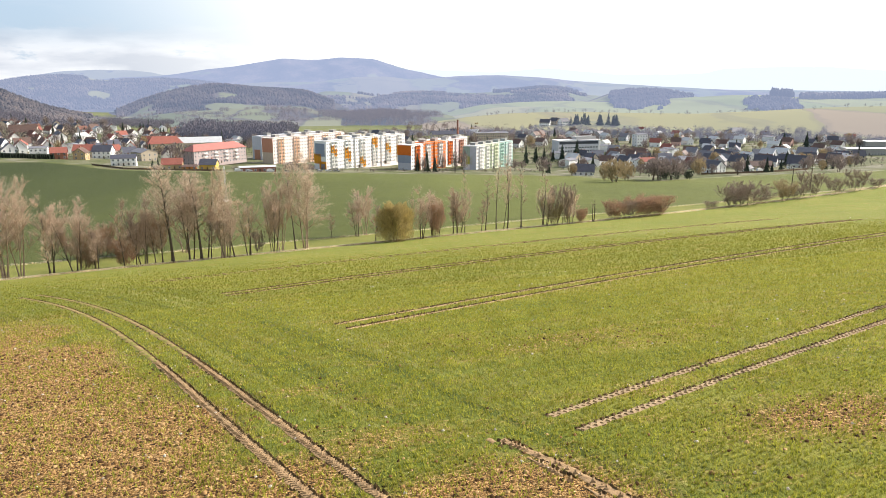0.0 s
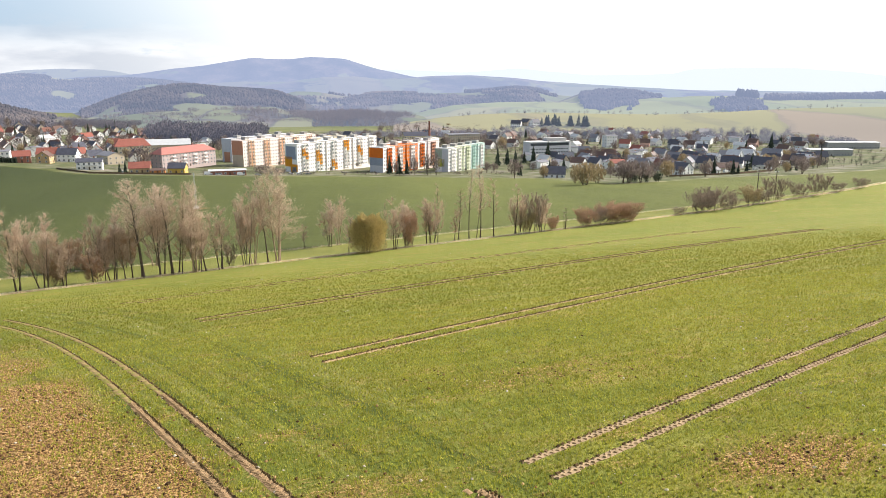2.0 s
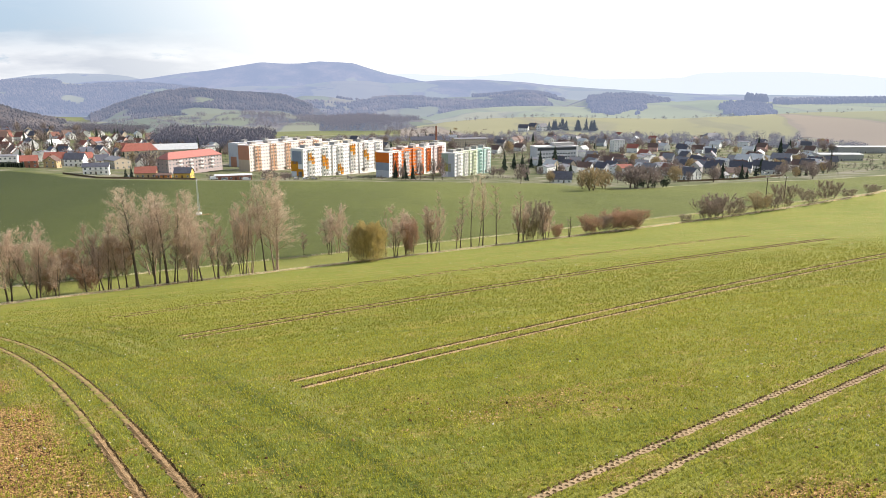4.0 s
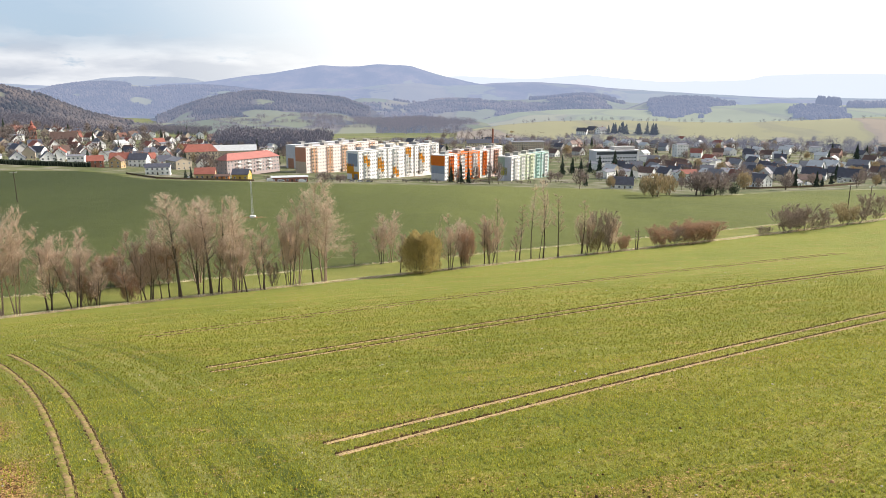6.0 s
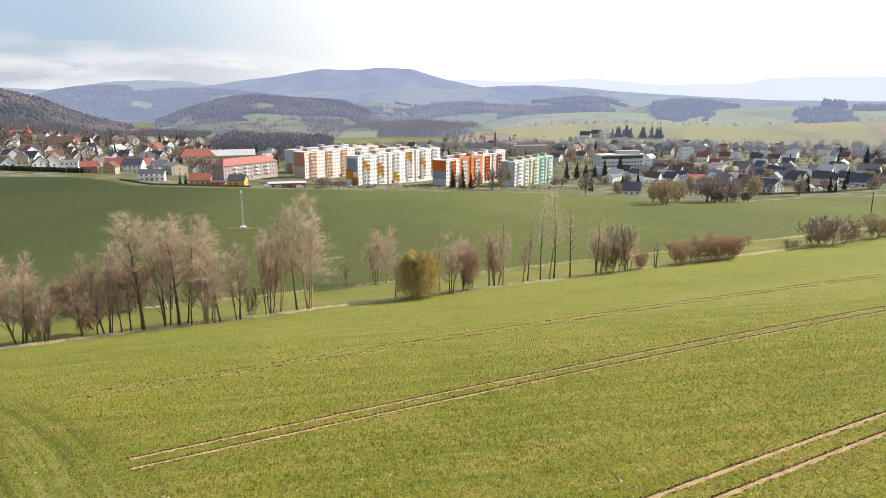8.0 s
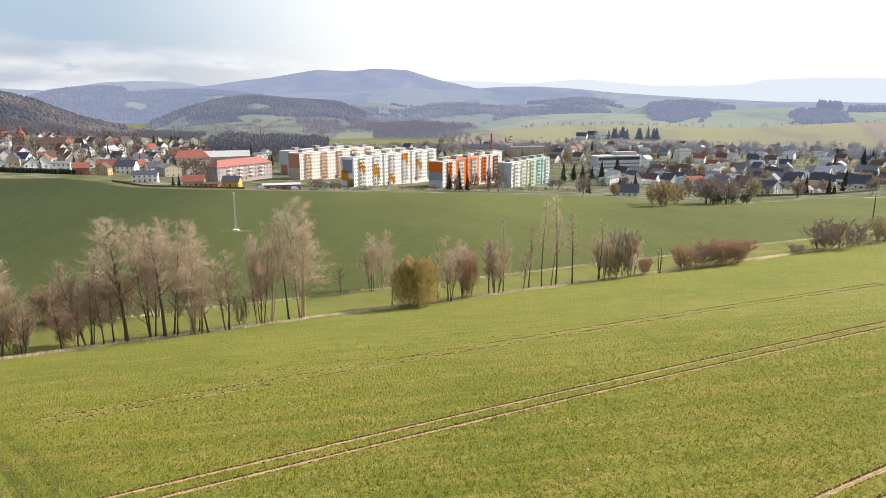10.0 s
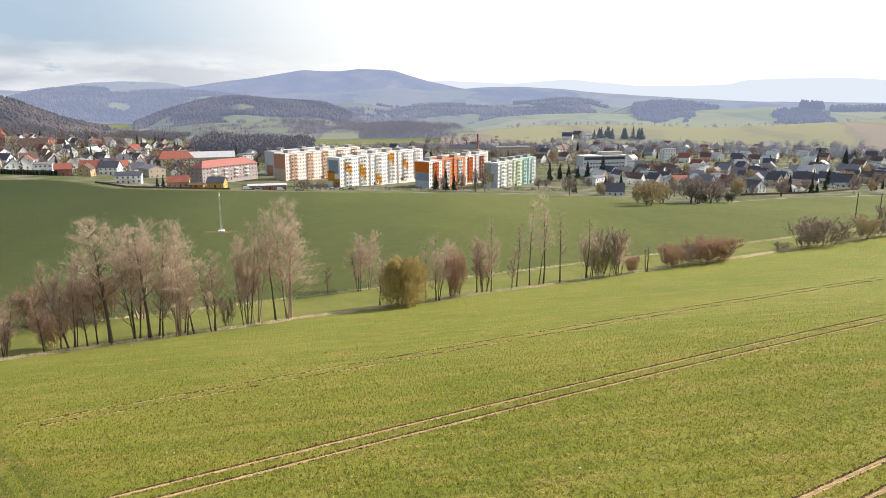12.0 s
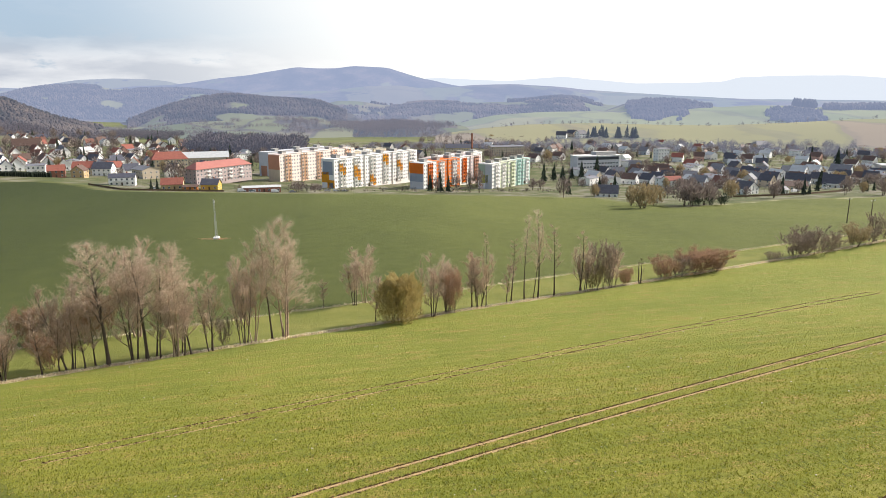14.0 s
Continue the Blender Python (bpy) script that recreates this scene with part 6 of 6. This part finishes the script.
scatter_houses(44, -27, -9, 575, 740, [0, 1, 3, 0, 5, 12, 7, 1, 4, 0], 7.0)
scatter_houses(80, -24.5, -6.5, 742, 1090, [7, 12, 1, 0, 3, 7, 10, 4, 8, 12, 10, 7], 6.5)
scatter_houses(16, -6, 12, 760, 1000, [9, 2, 7, 0, 10, 5], 9)
scatter_houses(62, 20, 42, 450, 738, [0, 11, 1, 5, 7, 10, 0, 7, 4, 12], 6.5)
scatter_houses(80, 12.5, 42, 742, 1120, [10, 1, 11, 5, 7, 10, 7, 8, 10, 3], 7.0)

M_TOWNWOOD = leaf_material("grey-brown twig sprays", [(0.17, 0.138, 0.130), (0.23, 0.186, 0.172), (0.21, 0.172, 0.162), (0.13, 0.110, 0.108)], thin=0.5)

# -- trees of the town --
def open_ground(x0, x1, y0, y1):
    """Random places between the buildings and behind the field's edge."""
    def pick(r):
        while True:
            x, y = r.uniform(x0, x1), r.uniform(y0, y1)
            if y > float(far_edge_y(x)) + 8 and not any((x - p) ** 2 + (y - q) ** 2 < (k * 0.8) ** 2 for p, q, k in taken):
                return x, y, gz(x, y)
    return pick


def spruce_mesh(seed, h=12.0, w=2.6):
    rnd = random.Random(seed)
    v, f = [], []
    tiers = 9
    for t in range(tiers):
        z0 = h * (0.06 + 0.9 * t / tiers)
        r = w * (1 - t / tiers) ** 0.85 * rnd.uniform(0.85, 1.1)
        top = len(v)
        v.append((0, 0, min(h, z0 + h * 0.24)))
        n = 9
        for k in range(n):
            a = 6.283 * k / n + rnd.uniform(-0.25, 0.25) + t
            q = r * rnd.uniform(0.6, 1.2)
            v.append((q * math.cos(a), q * math.sin(a), z0 - h * 0.03 * rnd.uniform(0, 1.5)))
            v.append((q * 0.45 * math.cos(a + 0.33), q * 0.45 * math.sin(a + 0.33), z0 + h * 0.035))
        m = 2 * n
        for k in range(m):
            f.append((top, top + 1 + k, top + 1 + (k + 1) % m))
    return mesh_from("spruce crown", v, f, [M_NEEDLE])


def trunk_mesh(h, r, mat):
    v, f = [], []
    tube(v, f, [Vector((0, 0, -0.4)), Vector((0, 0, h * 0.4)), Vector((0.05, 0, h))], [r, r * 0.75, r * 0.3], 5)
    return mesh_from("trunk", v, f, [mat])


def cloud(tw, h, w, n, seed, low=0.16):
    """Twig sprays filling a rounded, uneven crown, added to the twigs tw."""
    rnd = random.Random(seed)
    v, f = list(tw[0]), list(tw[1])
    while n:
        d = Vector((rnd.gauss(0, 1), rnd.gauss(0, 1), rnd.gauss(0, 1))).normalized() * rnd.random() ** 0.5
        if noise.noise(d * 2.2 + Vector((seed, 0, 0))) < -0.22:
            continue
        n -= 1
        c = Vector((d.x * w / 2, d.y * w / 2, h * (low + (1 - low) * (0.5 + 0.5 * d.z))))
        a, s, i = rnd.uniform(0, 6.283), rnd.uniform(0.16, 0.42), len(v)
        e = Vector((math.cos(a), math.sin(a), 0)) * s * 0.6
        v += [c + e, c - e, c + Vector((d.x * 0.5, d.y * 0.5, 1.0)) * s * 3]
        f.append((i, i + 1, i + 2))
    return v, f


TOWN_TREES = {}
for i in range(3):
    TOWN_TREES["spruce", i] = ("spruce", [("trunk", trunk_mesh(9, 0.2, M_BARK)), ("crown", spruce_mesh(40 + i))], 12.0, 5.0, "dark green spruce standing among houses")
for i in range(4):
    wood, tw, bd = grow(seed=60 + i, height=9.0, spread=3.4, stems=2, splay=0.12, first=0.22, limbs=5, twigs=3, radius=0.14, sub=1, sides=4)
    TOWN_TREES["bare", i] = ("garden_tree", [("trunk", mesh_from("garden trunk", *wood, [M_BARK])), ("crown", mesh_from("garden crown", *cloud(tw, 9.0, 6.0, 420, 60 + i), [M_GREYCROWN]))], 9.0, 6.0, "leafless grey-brown garden tree")
for i in range(2):
    wood, tw, bd = grow(seed=80 + i, height=8.0, spread=3.4, stems=5, splay=0.26, first=0.1, limbs=6, twigs=3, radius=0.10, sub=1, sides=4)
    TOWN_TREES["gold", i] = ("willow", [("trunk", mesh_from("willow trunk", *wood, [M_BARK])), ("crown", mesh_from("willow crown", *cloud(tw, 8.0, 6.4, 800, 80 + i, 0.04), [M_GOLDCROWN]))], 8.0, 6.4, "budding golden-brown willow at the field's edge")
FIRST_TREE = {}


def town_tree(kind, x, y, h, w):
    n = sum(1 for k in TOWN_TREES if k[0] == kind)
    key = (kind, int(abs(x * 7 + y * 3)) % n)
    name, meshes, h0, w0, label = TOWN_TREES[key]
    k, kw = h / h0, max(w / w0, h / h0 * 0.55)
    m = pose(x, y, gz(x, y), 0, 0, (x * 53 + y * 17) % 360) @ Matrix.Diagonal((kw, kw, k, 1))
    if key in FIRST_TREE:
        first = FIRST_TREE[key]
        return copy_thing(first, m @ Matrix.Diagonal([1 / s for s in first.scale] + [1]))
    ob = group_empty(name)
    for part_name, me in meshes:
        child(part_name, me, ob)
    ob.matrix_basis = m
    FIRST_TREE[key] = tagged(ob, label, "tree", "trees of the town")
    return ob


for row in (("spruce", 73, 505, 14.2, 5.7), ("spruce", 79, 499, 16.4, 6.4), ("spruce", 85, 500, 12.5, 4.8), ("spruce", 182, 591, 17.4, 6.9), ("spruce", 194, 600, 15.7, 7.0),
            ("spruce", 200, 595, 14.6, 7.0), ("spruce", 218, 598, 17.7, 8.1), ("spruce", 213, 608, 12.0, 6.2), ("spruce", 242, 624, 19.5, 9.6), ("spruce", 500, 644, 22.6, 9.5)):
    town_tree(*row)
for row in (("spruce", 380, 511, 13.1, 7.2), ("spruce", -105, 479, 8.0, 3.1), ("spruce", -102, 481, 8.8, 3.1), ("bare", 76, 496, 11.0, 5.0), ("bare", 90, 497, 13.0, 5.6), ("bare", 99, 495, 15.2, 5.6), ("bare", 106, 496, 16.0, 7.2),
            ("bare", 151, 519, 8.9, 7.7), ("bare", 148, 442, 12.7, 9.6), ("bare", 159, 525, 7.8, 7.0), ("bare", -17, 490, 7.4, 12.4), ("bare", -6, 494, 5.8, 9.7)):
    town_tree(*row)
for row in (("bare", 195, 358, 12.4, 12.9), ("bare", 185, 360, 11.3, 13.7), ("bare", 190, 364, 12.0, 12.0), ("bare", 201, 362, 9.0, 9.0), ("bare", 281, 478, 12.1, 13.2), ("bare", -102, 541, 16.6, 12.9), ("bare", 186, 354, 12.1, 12.4),
            ("gold", 157, 349, 12.0, 12.9), ("gold", 172, 366, 10.5, 9.7), ("gold", 160, 369, 10.5, 6.3)):
    town_tree(*row)
tree_rnd = random.Random(33)


def scatter_trees(count, a0, a1, d0, d1, spruce=0.25, gold=0.08, size=(6, 11)):
    done = tries = 0
    while done < count and tries < count * 40:
        tries += 1
        a, d = radians(tree_rnd.uniform(a0, a1)), tree_rnd.uniform(d0, d1)
        x, y = 4 + d * math.sin(a), 18 + d * math.cos(a)
        if y < float(far_edge_y(x)) + 9 or any((x - p) ** 2 + (y - q) ** 2 < (r * 0.75) ** 2 for p, q, r in taken):
            continue
        q = tree_rnd.random()
        kind = "spruce" if q < spruce else "gold" if q < spruce + gold else "bare"
        h = tree_rnd.uniform(*size) * (1.15 if kind == "spruce" else 1.0)
        town_tree(kind, x, y, h, h * (0.4 if kind == "spruce" else tree_rnd.uniform(0.65, 0.95)))
        done += 1


scatter_trees(85, -27, -6, 590, 780, 0.3)
scatter_trees(90, -25, -5, 780, 1180, 0.3, 0.04, (8, 14))
scatter_trees(36, -6, 13, 740, 1050, 0.2, 0.05, (8, 13))
scatter_trees(90, 19, 42, 450, 720, 0.2, 0.12)
scatter_trees(120, 12, 42, 700, 1180, 0.22, 0.1, (7, 13))
thicket("woods_town_west", M_DARKWOOD, "bare trees between the western houses", open_ground(-400, -80, 640, 960), 230, (7, 13), 110, 41)
thicket("woods_church", M_DARKWOOD, "dark bare trees round the church", open_ground(-430, -335, 700, 835), 80, (11, 17), 150, 48)
thicket("woods_town_east", M_TOWNWOOD, "bare trees between the eastern houses", open_ground(150, 900, 760, 1180), 1000, (6, 12), 90, 42)
thicket("shrubs_east", M_DARKWOOD, "grey-brown garden shrubs and young trees between eastern houses", open_ground(190, 640, 440, 800), 700, (2.0, 6), 80, 45)
thicket("shrubs_west", M_DARKWOOD, "grey-brown garden shrubs and young trees between western houses", open_ground(-400, -60, 575, 900), 420, (2.5, 6), 80, 46)
thicket("shrubs_centre", M_TOWNWOOD, "bare trees round the blocks of flats", open_ground(-60, 300, 690, 1000), 420, (5, 11), 80, 47)
thicket("evergreens_east", M_NEEDLE, "dark evergreen garden shrubs between eastern houses", open_ground(190, 640, 440, 900), 300, (2, 5.5), 80, 61)
thicket("evergreens_west", M_NEEDLE, "dark evergreen garden shrubs between western houses", open_ground(-400, -60, 560, 900), 260, (2, 6), 80, 62)
thicket("evergreens_edge", M_NEEDLE, "dark evergreen shrubs before the eastern houses", flat(186, 206, 350, 360), 14, (4, 7), 160, 63)
thicket("woods_park", M_BELTTWIG, "grove of bare trees behind the school", flat(-165, -30, 870, 1000), 260, (16, 27), 190, 43)
thicket("woods_garden_edge", M_DARKWOOD, "garden shrubs at the town's edge", flat(-60, 170, 498, 512), 150, (1.4, 3.6), 90, 44)

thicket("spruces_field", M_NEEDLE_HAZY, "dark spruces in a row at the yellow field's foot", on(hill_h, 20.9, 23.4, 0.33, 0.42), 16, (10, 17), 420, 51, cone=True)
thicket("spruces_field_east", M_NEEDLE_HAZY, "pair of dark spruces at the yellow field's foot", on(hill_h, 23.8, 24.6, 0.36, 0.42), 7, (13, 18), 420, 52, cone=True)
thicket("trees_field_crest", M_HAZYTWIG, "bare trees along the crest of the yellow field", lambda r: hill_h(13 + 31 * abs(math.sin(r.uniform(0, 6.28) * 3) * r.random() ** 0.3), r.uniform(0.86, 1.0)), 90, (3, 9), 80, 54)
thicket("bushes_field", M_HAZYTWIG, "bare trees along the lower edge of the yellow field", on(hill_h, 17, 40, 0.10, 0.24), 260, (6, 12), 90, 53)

# -- dark hedge, fences, vehicles, poles and the mast --
hedge_rnd = random.Random(8)
hv, hf = [], []
for i in range(700):
    x = -300 + 110 * i / 700
    y = 545 + (x + 225) * 0.30 + hedge_rnd.uniform(-1.2, 1.2)
    b, s = len(hv), hedge_rnd.uniform(0.8, 1.5)
    z = gz(x, y)
    for k in range(5):
        a = k * 1.2566 + hedge_rnd.uniform(-0.3, 0.3)
        hv.append((x + s * math.cos(a), y + s * math.sin(a), z + 0.1))
    for k in range(5):
        a = k * 1.2566 + hedge_rnd.uniform(-0.3, 0.3)
        hv.append((x + s * 0.9 * math.cos(a), y + s * 0.9 * math.sin(a), z + hedge_rnd.uniform(2.3, 3.2)))
    hv.append((x, y, z + hedge_rnd.uniform(3.0, 3.8)))
    for k in range(5):
        q = (k + 1) % 5
        hf += [(b + k, b + q, b + 5 + q), (b + k, b + 5 + q, b + 5 + k), (b + 5 + k, b + 5 + q, b + 10)]
tagged(new("garden_hedge", mesh_from("garden hedge", hv, hf, [M_THUJA])), "long dark evergreen hedge before white houses", "hedge")


def fence(x0, y0, x1, y1, label):
    n = max(2, int(math.hypot(x1 - x0, y1 - y0) / 2.6))
    ob = group_empty("garden_fence", x0, y0, gz(x0, y0), math.degrees(math.atan2(y1 - y0, x1 - x0)))
    ln = math.hypot(x1 - x0, y1 - y0) / n
    post = boxes_mesh("post", M_TIMBER, (-0.07, 0.07, -0.07, 0.07, -0.5, 1.4))
    board = boxes_mesh("board", M_TIMBER, (0.05, ln - 0.05, -0.03, 0.03, 0.15, 1.25))
    for i in range(n + 1):
        x, y = x0 + (x1 - x0) * i / n, y0 + (y1 - y0) * i / n
        up = gz(x, y) - gz(x0, y0)
        child("post", post, ob, m=pose(ln * i, 0, up))
        if i < n:
            child("board", board, ob, m=pose(ln * i, 0, up))
    tagged(ob, label, "fence", "garden fences at the field's edge")


fence(-150, 506, -122, 476, "dark timber garden fence along the field")
fence(-122, 474, -62, 480, "dark timber garden fence along the field")
fence(245, 412, 300, 418, "dark timber garden fence along the field")
fence(300, 418, 345, 440, "dark timber garden fence along the field")

PAINTS = [plain("car paint " + k, c, 0.03, 0.5, 0.25) for k, c in (("white", (0.75, 0.75, 0.75)), ("silver", (0.45, 0.46, 0.48)), ("red", (0.35, 0.04, 0.03)), ("dark", (0.04, 0.045, 0.06)))]
M_TYRE = plain("tyre rubber", (0.02, 0.02, 0.02), 0.2, 3.0, 0.9)


def vehicle(x, y, turn, tone, van=False):
    """A parked car or van: body, cabin glass, roof and four wheels."""
    ob = group_empty("parked_van" if van else "parked_car", x, y, gz(x, y), turn)
    ln, h1, h2 = (5.2, 1.15, 2.2) if van else (4.3, 0.9, 1.45)
    v = [(-ln / 2, -0.88, 0.32), (ln / 2, -0.88, 0.32), (ln / 2, 0.88, 0.32), (-ln / 2, 0.88, 0.32), (-ln / 2, -0.88, h1), (ln / 2, -0.86, h1 * 0.9), (ln / 2, 0.86, h1 * 0.9), (-ln / 2, 0.88, h1)]
    f = [(0, 3, 2, 1), (4, 5, 6, 7), (0, 1, 5, 4), (1, 2, 6, 5), (2, 3, 7, 6), (3, 0, 4, 7)]
    child("body", mesh_from("car body", v, f, [PAINTS[tone]]), ob)
    a, b = (-ln / 2, ln / 2 - 1.5) if van else (-ln / 2 + 0.5, ln / 2 - 1.4)
    v = [(a, -0.84, h1 - 0.02), (b + 0.5, -0.84, h1 - 0.02), (b + 0.5, 0.84, h1 - 0.02), (a, 0.84, h1 - 0.02), (a + 0.25, -0.7, h2 - 0.06), (b - 0.15, -0.7, h2 - 0.06), (b - 0.15, 0.7, h2 - 0.06), (a + 0.25, 0.7, h2 - 0.06)]
    cab = child("cabin", mesh_from("car cabin", v, f, [PAINTS[tone] if van else M_GLASS]), ob)
    child("roof_panel", boxes_mesh("car roof", PAINTS[tone], (a + 0.22, b - 0.12, -0.72, 0.72, h2 - 0.06, h2)), cab)
    wv, wf = [], []
    for k in range(10):
        for yy in (-0.1, 0.1):
            wv.append((0.31 * math.cos(k * 0.6283), yy, 0.31 * math.sin(k * 0.6283)))
    for k in range(10):
        p, q = 2 * k, 2 * ((k + 1) % 10)
        wf.append((p, q, q + 1, p + 1))
    wf += [tuple(range(0, 20, 2)), tuple(range(19, 0, -2))]
    wheel = mesh_from("wheel", wv, wf, [M_TYRE])
    for wx in (-ln * 0.31, ln * 0.31):
        for wy in (-0.82, 0.82):
            child("wheel", wheel, ob, m=pose(wx, wy, 0.31))
    tagged(ob, ("white delivery van" if van else ("white", "silver-grey", "red", "dark")[tone] + " car") + " parked beside the buildings", "van" if van else "car", "parked vehicles")


for x, y, t, tone, van in ((-52, 486, 12, 0, True), (-45, 485, 8, 0, False), (-31, 485, 5, 0, True), (-20, 488, 0, 1, False), (2, 503, 4, 0, False), (8, 504, 6, 0, False), (14, 504, 3, 1, False), (-106, 490, 0, 0, False),
                           (312, 448, 20, 0, True), (318, 454, 15, 1, False), (346, 470, 10, 3, False), (352, 468, 5, 0, True), (214, 560, 0, 0, False), (208, 556, 5, 0, True)):
    vehicle(x, y, t, tone, van)


def power_pole(x, y, h, turn):
    ob = group_empty("power_pole", x, y, gz(x, y), turn)
    v, f = [], []
    tube(v, f, [Vector((0, 0, -1)), Vector((0, 0, h))], [0.19, 0.13], 8)
    child("post", mesh_from("pole post", v, f, [M_BARK]), ob)
    child("crossarm", boxes_mesh("crossarm", M_STEEL, (-1.3, 1.3, -0.06, 0.06, h - 0.5, h - 0.36)), ob)
    for k in (-1.2, 0, 1.2):
        v, f = [], []
        tube(v, f, [Vector((0, 0, 0)), Vector((0, 0, 0.15)), Vector((0, 0, 0.32))], [0.05, 0.09, 0.04], 6)
        child("insulator", mesh_from("insulator", v, f, [M_FRAME]), ob, m=pose(k, 0, h - 0.36))
    tagged(ob, "dark timber power pole with crossarm standing in the field", "power pole", "power poles")


power_pole(-133, 313, 12.4, 30)
power_pole(190, 252, 9.2, 20)
power_pole(189, 240, 9.2, 20)


def lattice_mast(x, y, h):
    """A slim three-legged steel mast on a white concrete block."""
    ob = group_empty("lattice_mast", x, y, gz(x, y))
    r0, r1 = 0.42, 0.16
    leg = lambda k, z: Vector((math.cos(k * 2.0944), math.sin(k * 2.0944), 0)) * (r0 + (r1 - r0) * z / h) + Vector((0, 0, z + 0.6))
    for k in range(3):
        v, f = [], []
        tube(v, f, [leg(k, 0), leg(k, h)], [0.06, 0.045], 5)
        child("leg", mesh_from("mast leg", v, f, [M_STEEL]), ob)
    v, f = [], []
    for i in range(14):
        for k in range(3):
            tube(v, f, [leg(k, h * i / 14), leg((k + 1) % 3, h * (i + 1) / 14)], [0.028, 0.028], 3)
    child("bracing", mesh_from("mast bracing", v, f, [M_STEEL]), ob)
    child("footing", boxes_mesh("mast footing", WALLS["white"], (-0.9, 0.9, -0.9, 0.9, -0.6, 0.65)), ob, "white concrete footing")
    child("antenna", boxes_mesh("antenna", WALLS["white"], (-0.2, 0.2, -0.2, 0.2, h + 0.5, h + 1.4)), ob)
    tagged(ob, "slim galvanised lattice mast on a white footing", "mast")


lattice_mast(-31.8, 258, 11.3)
lumps("mast_mound", M_LUG, -31.8 + np.random.default_rng(3).normal(0, 2.0, 220), 258 + np.random.default_rng(4).normal(0, 0.9, 220), 0.18, "bare soil round the mast's footing", "soil", rng)
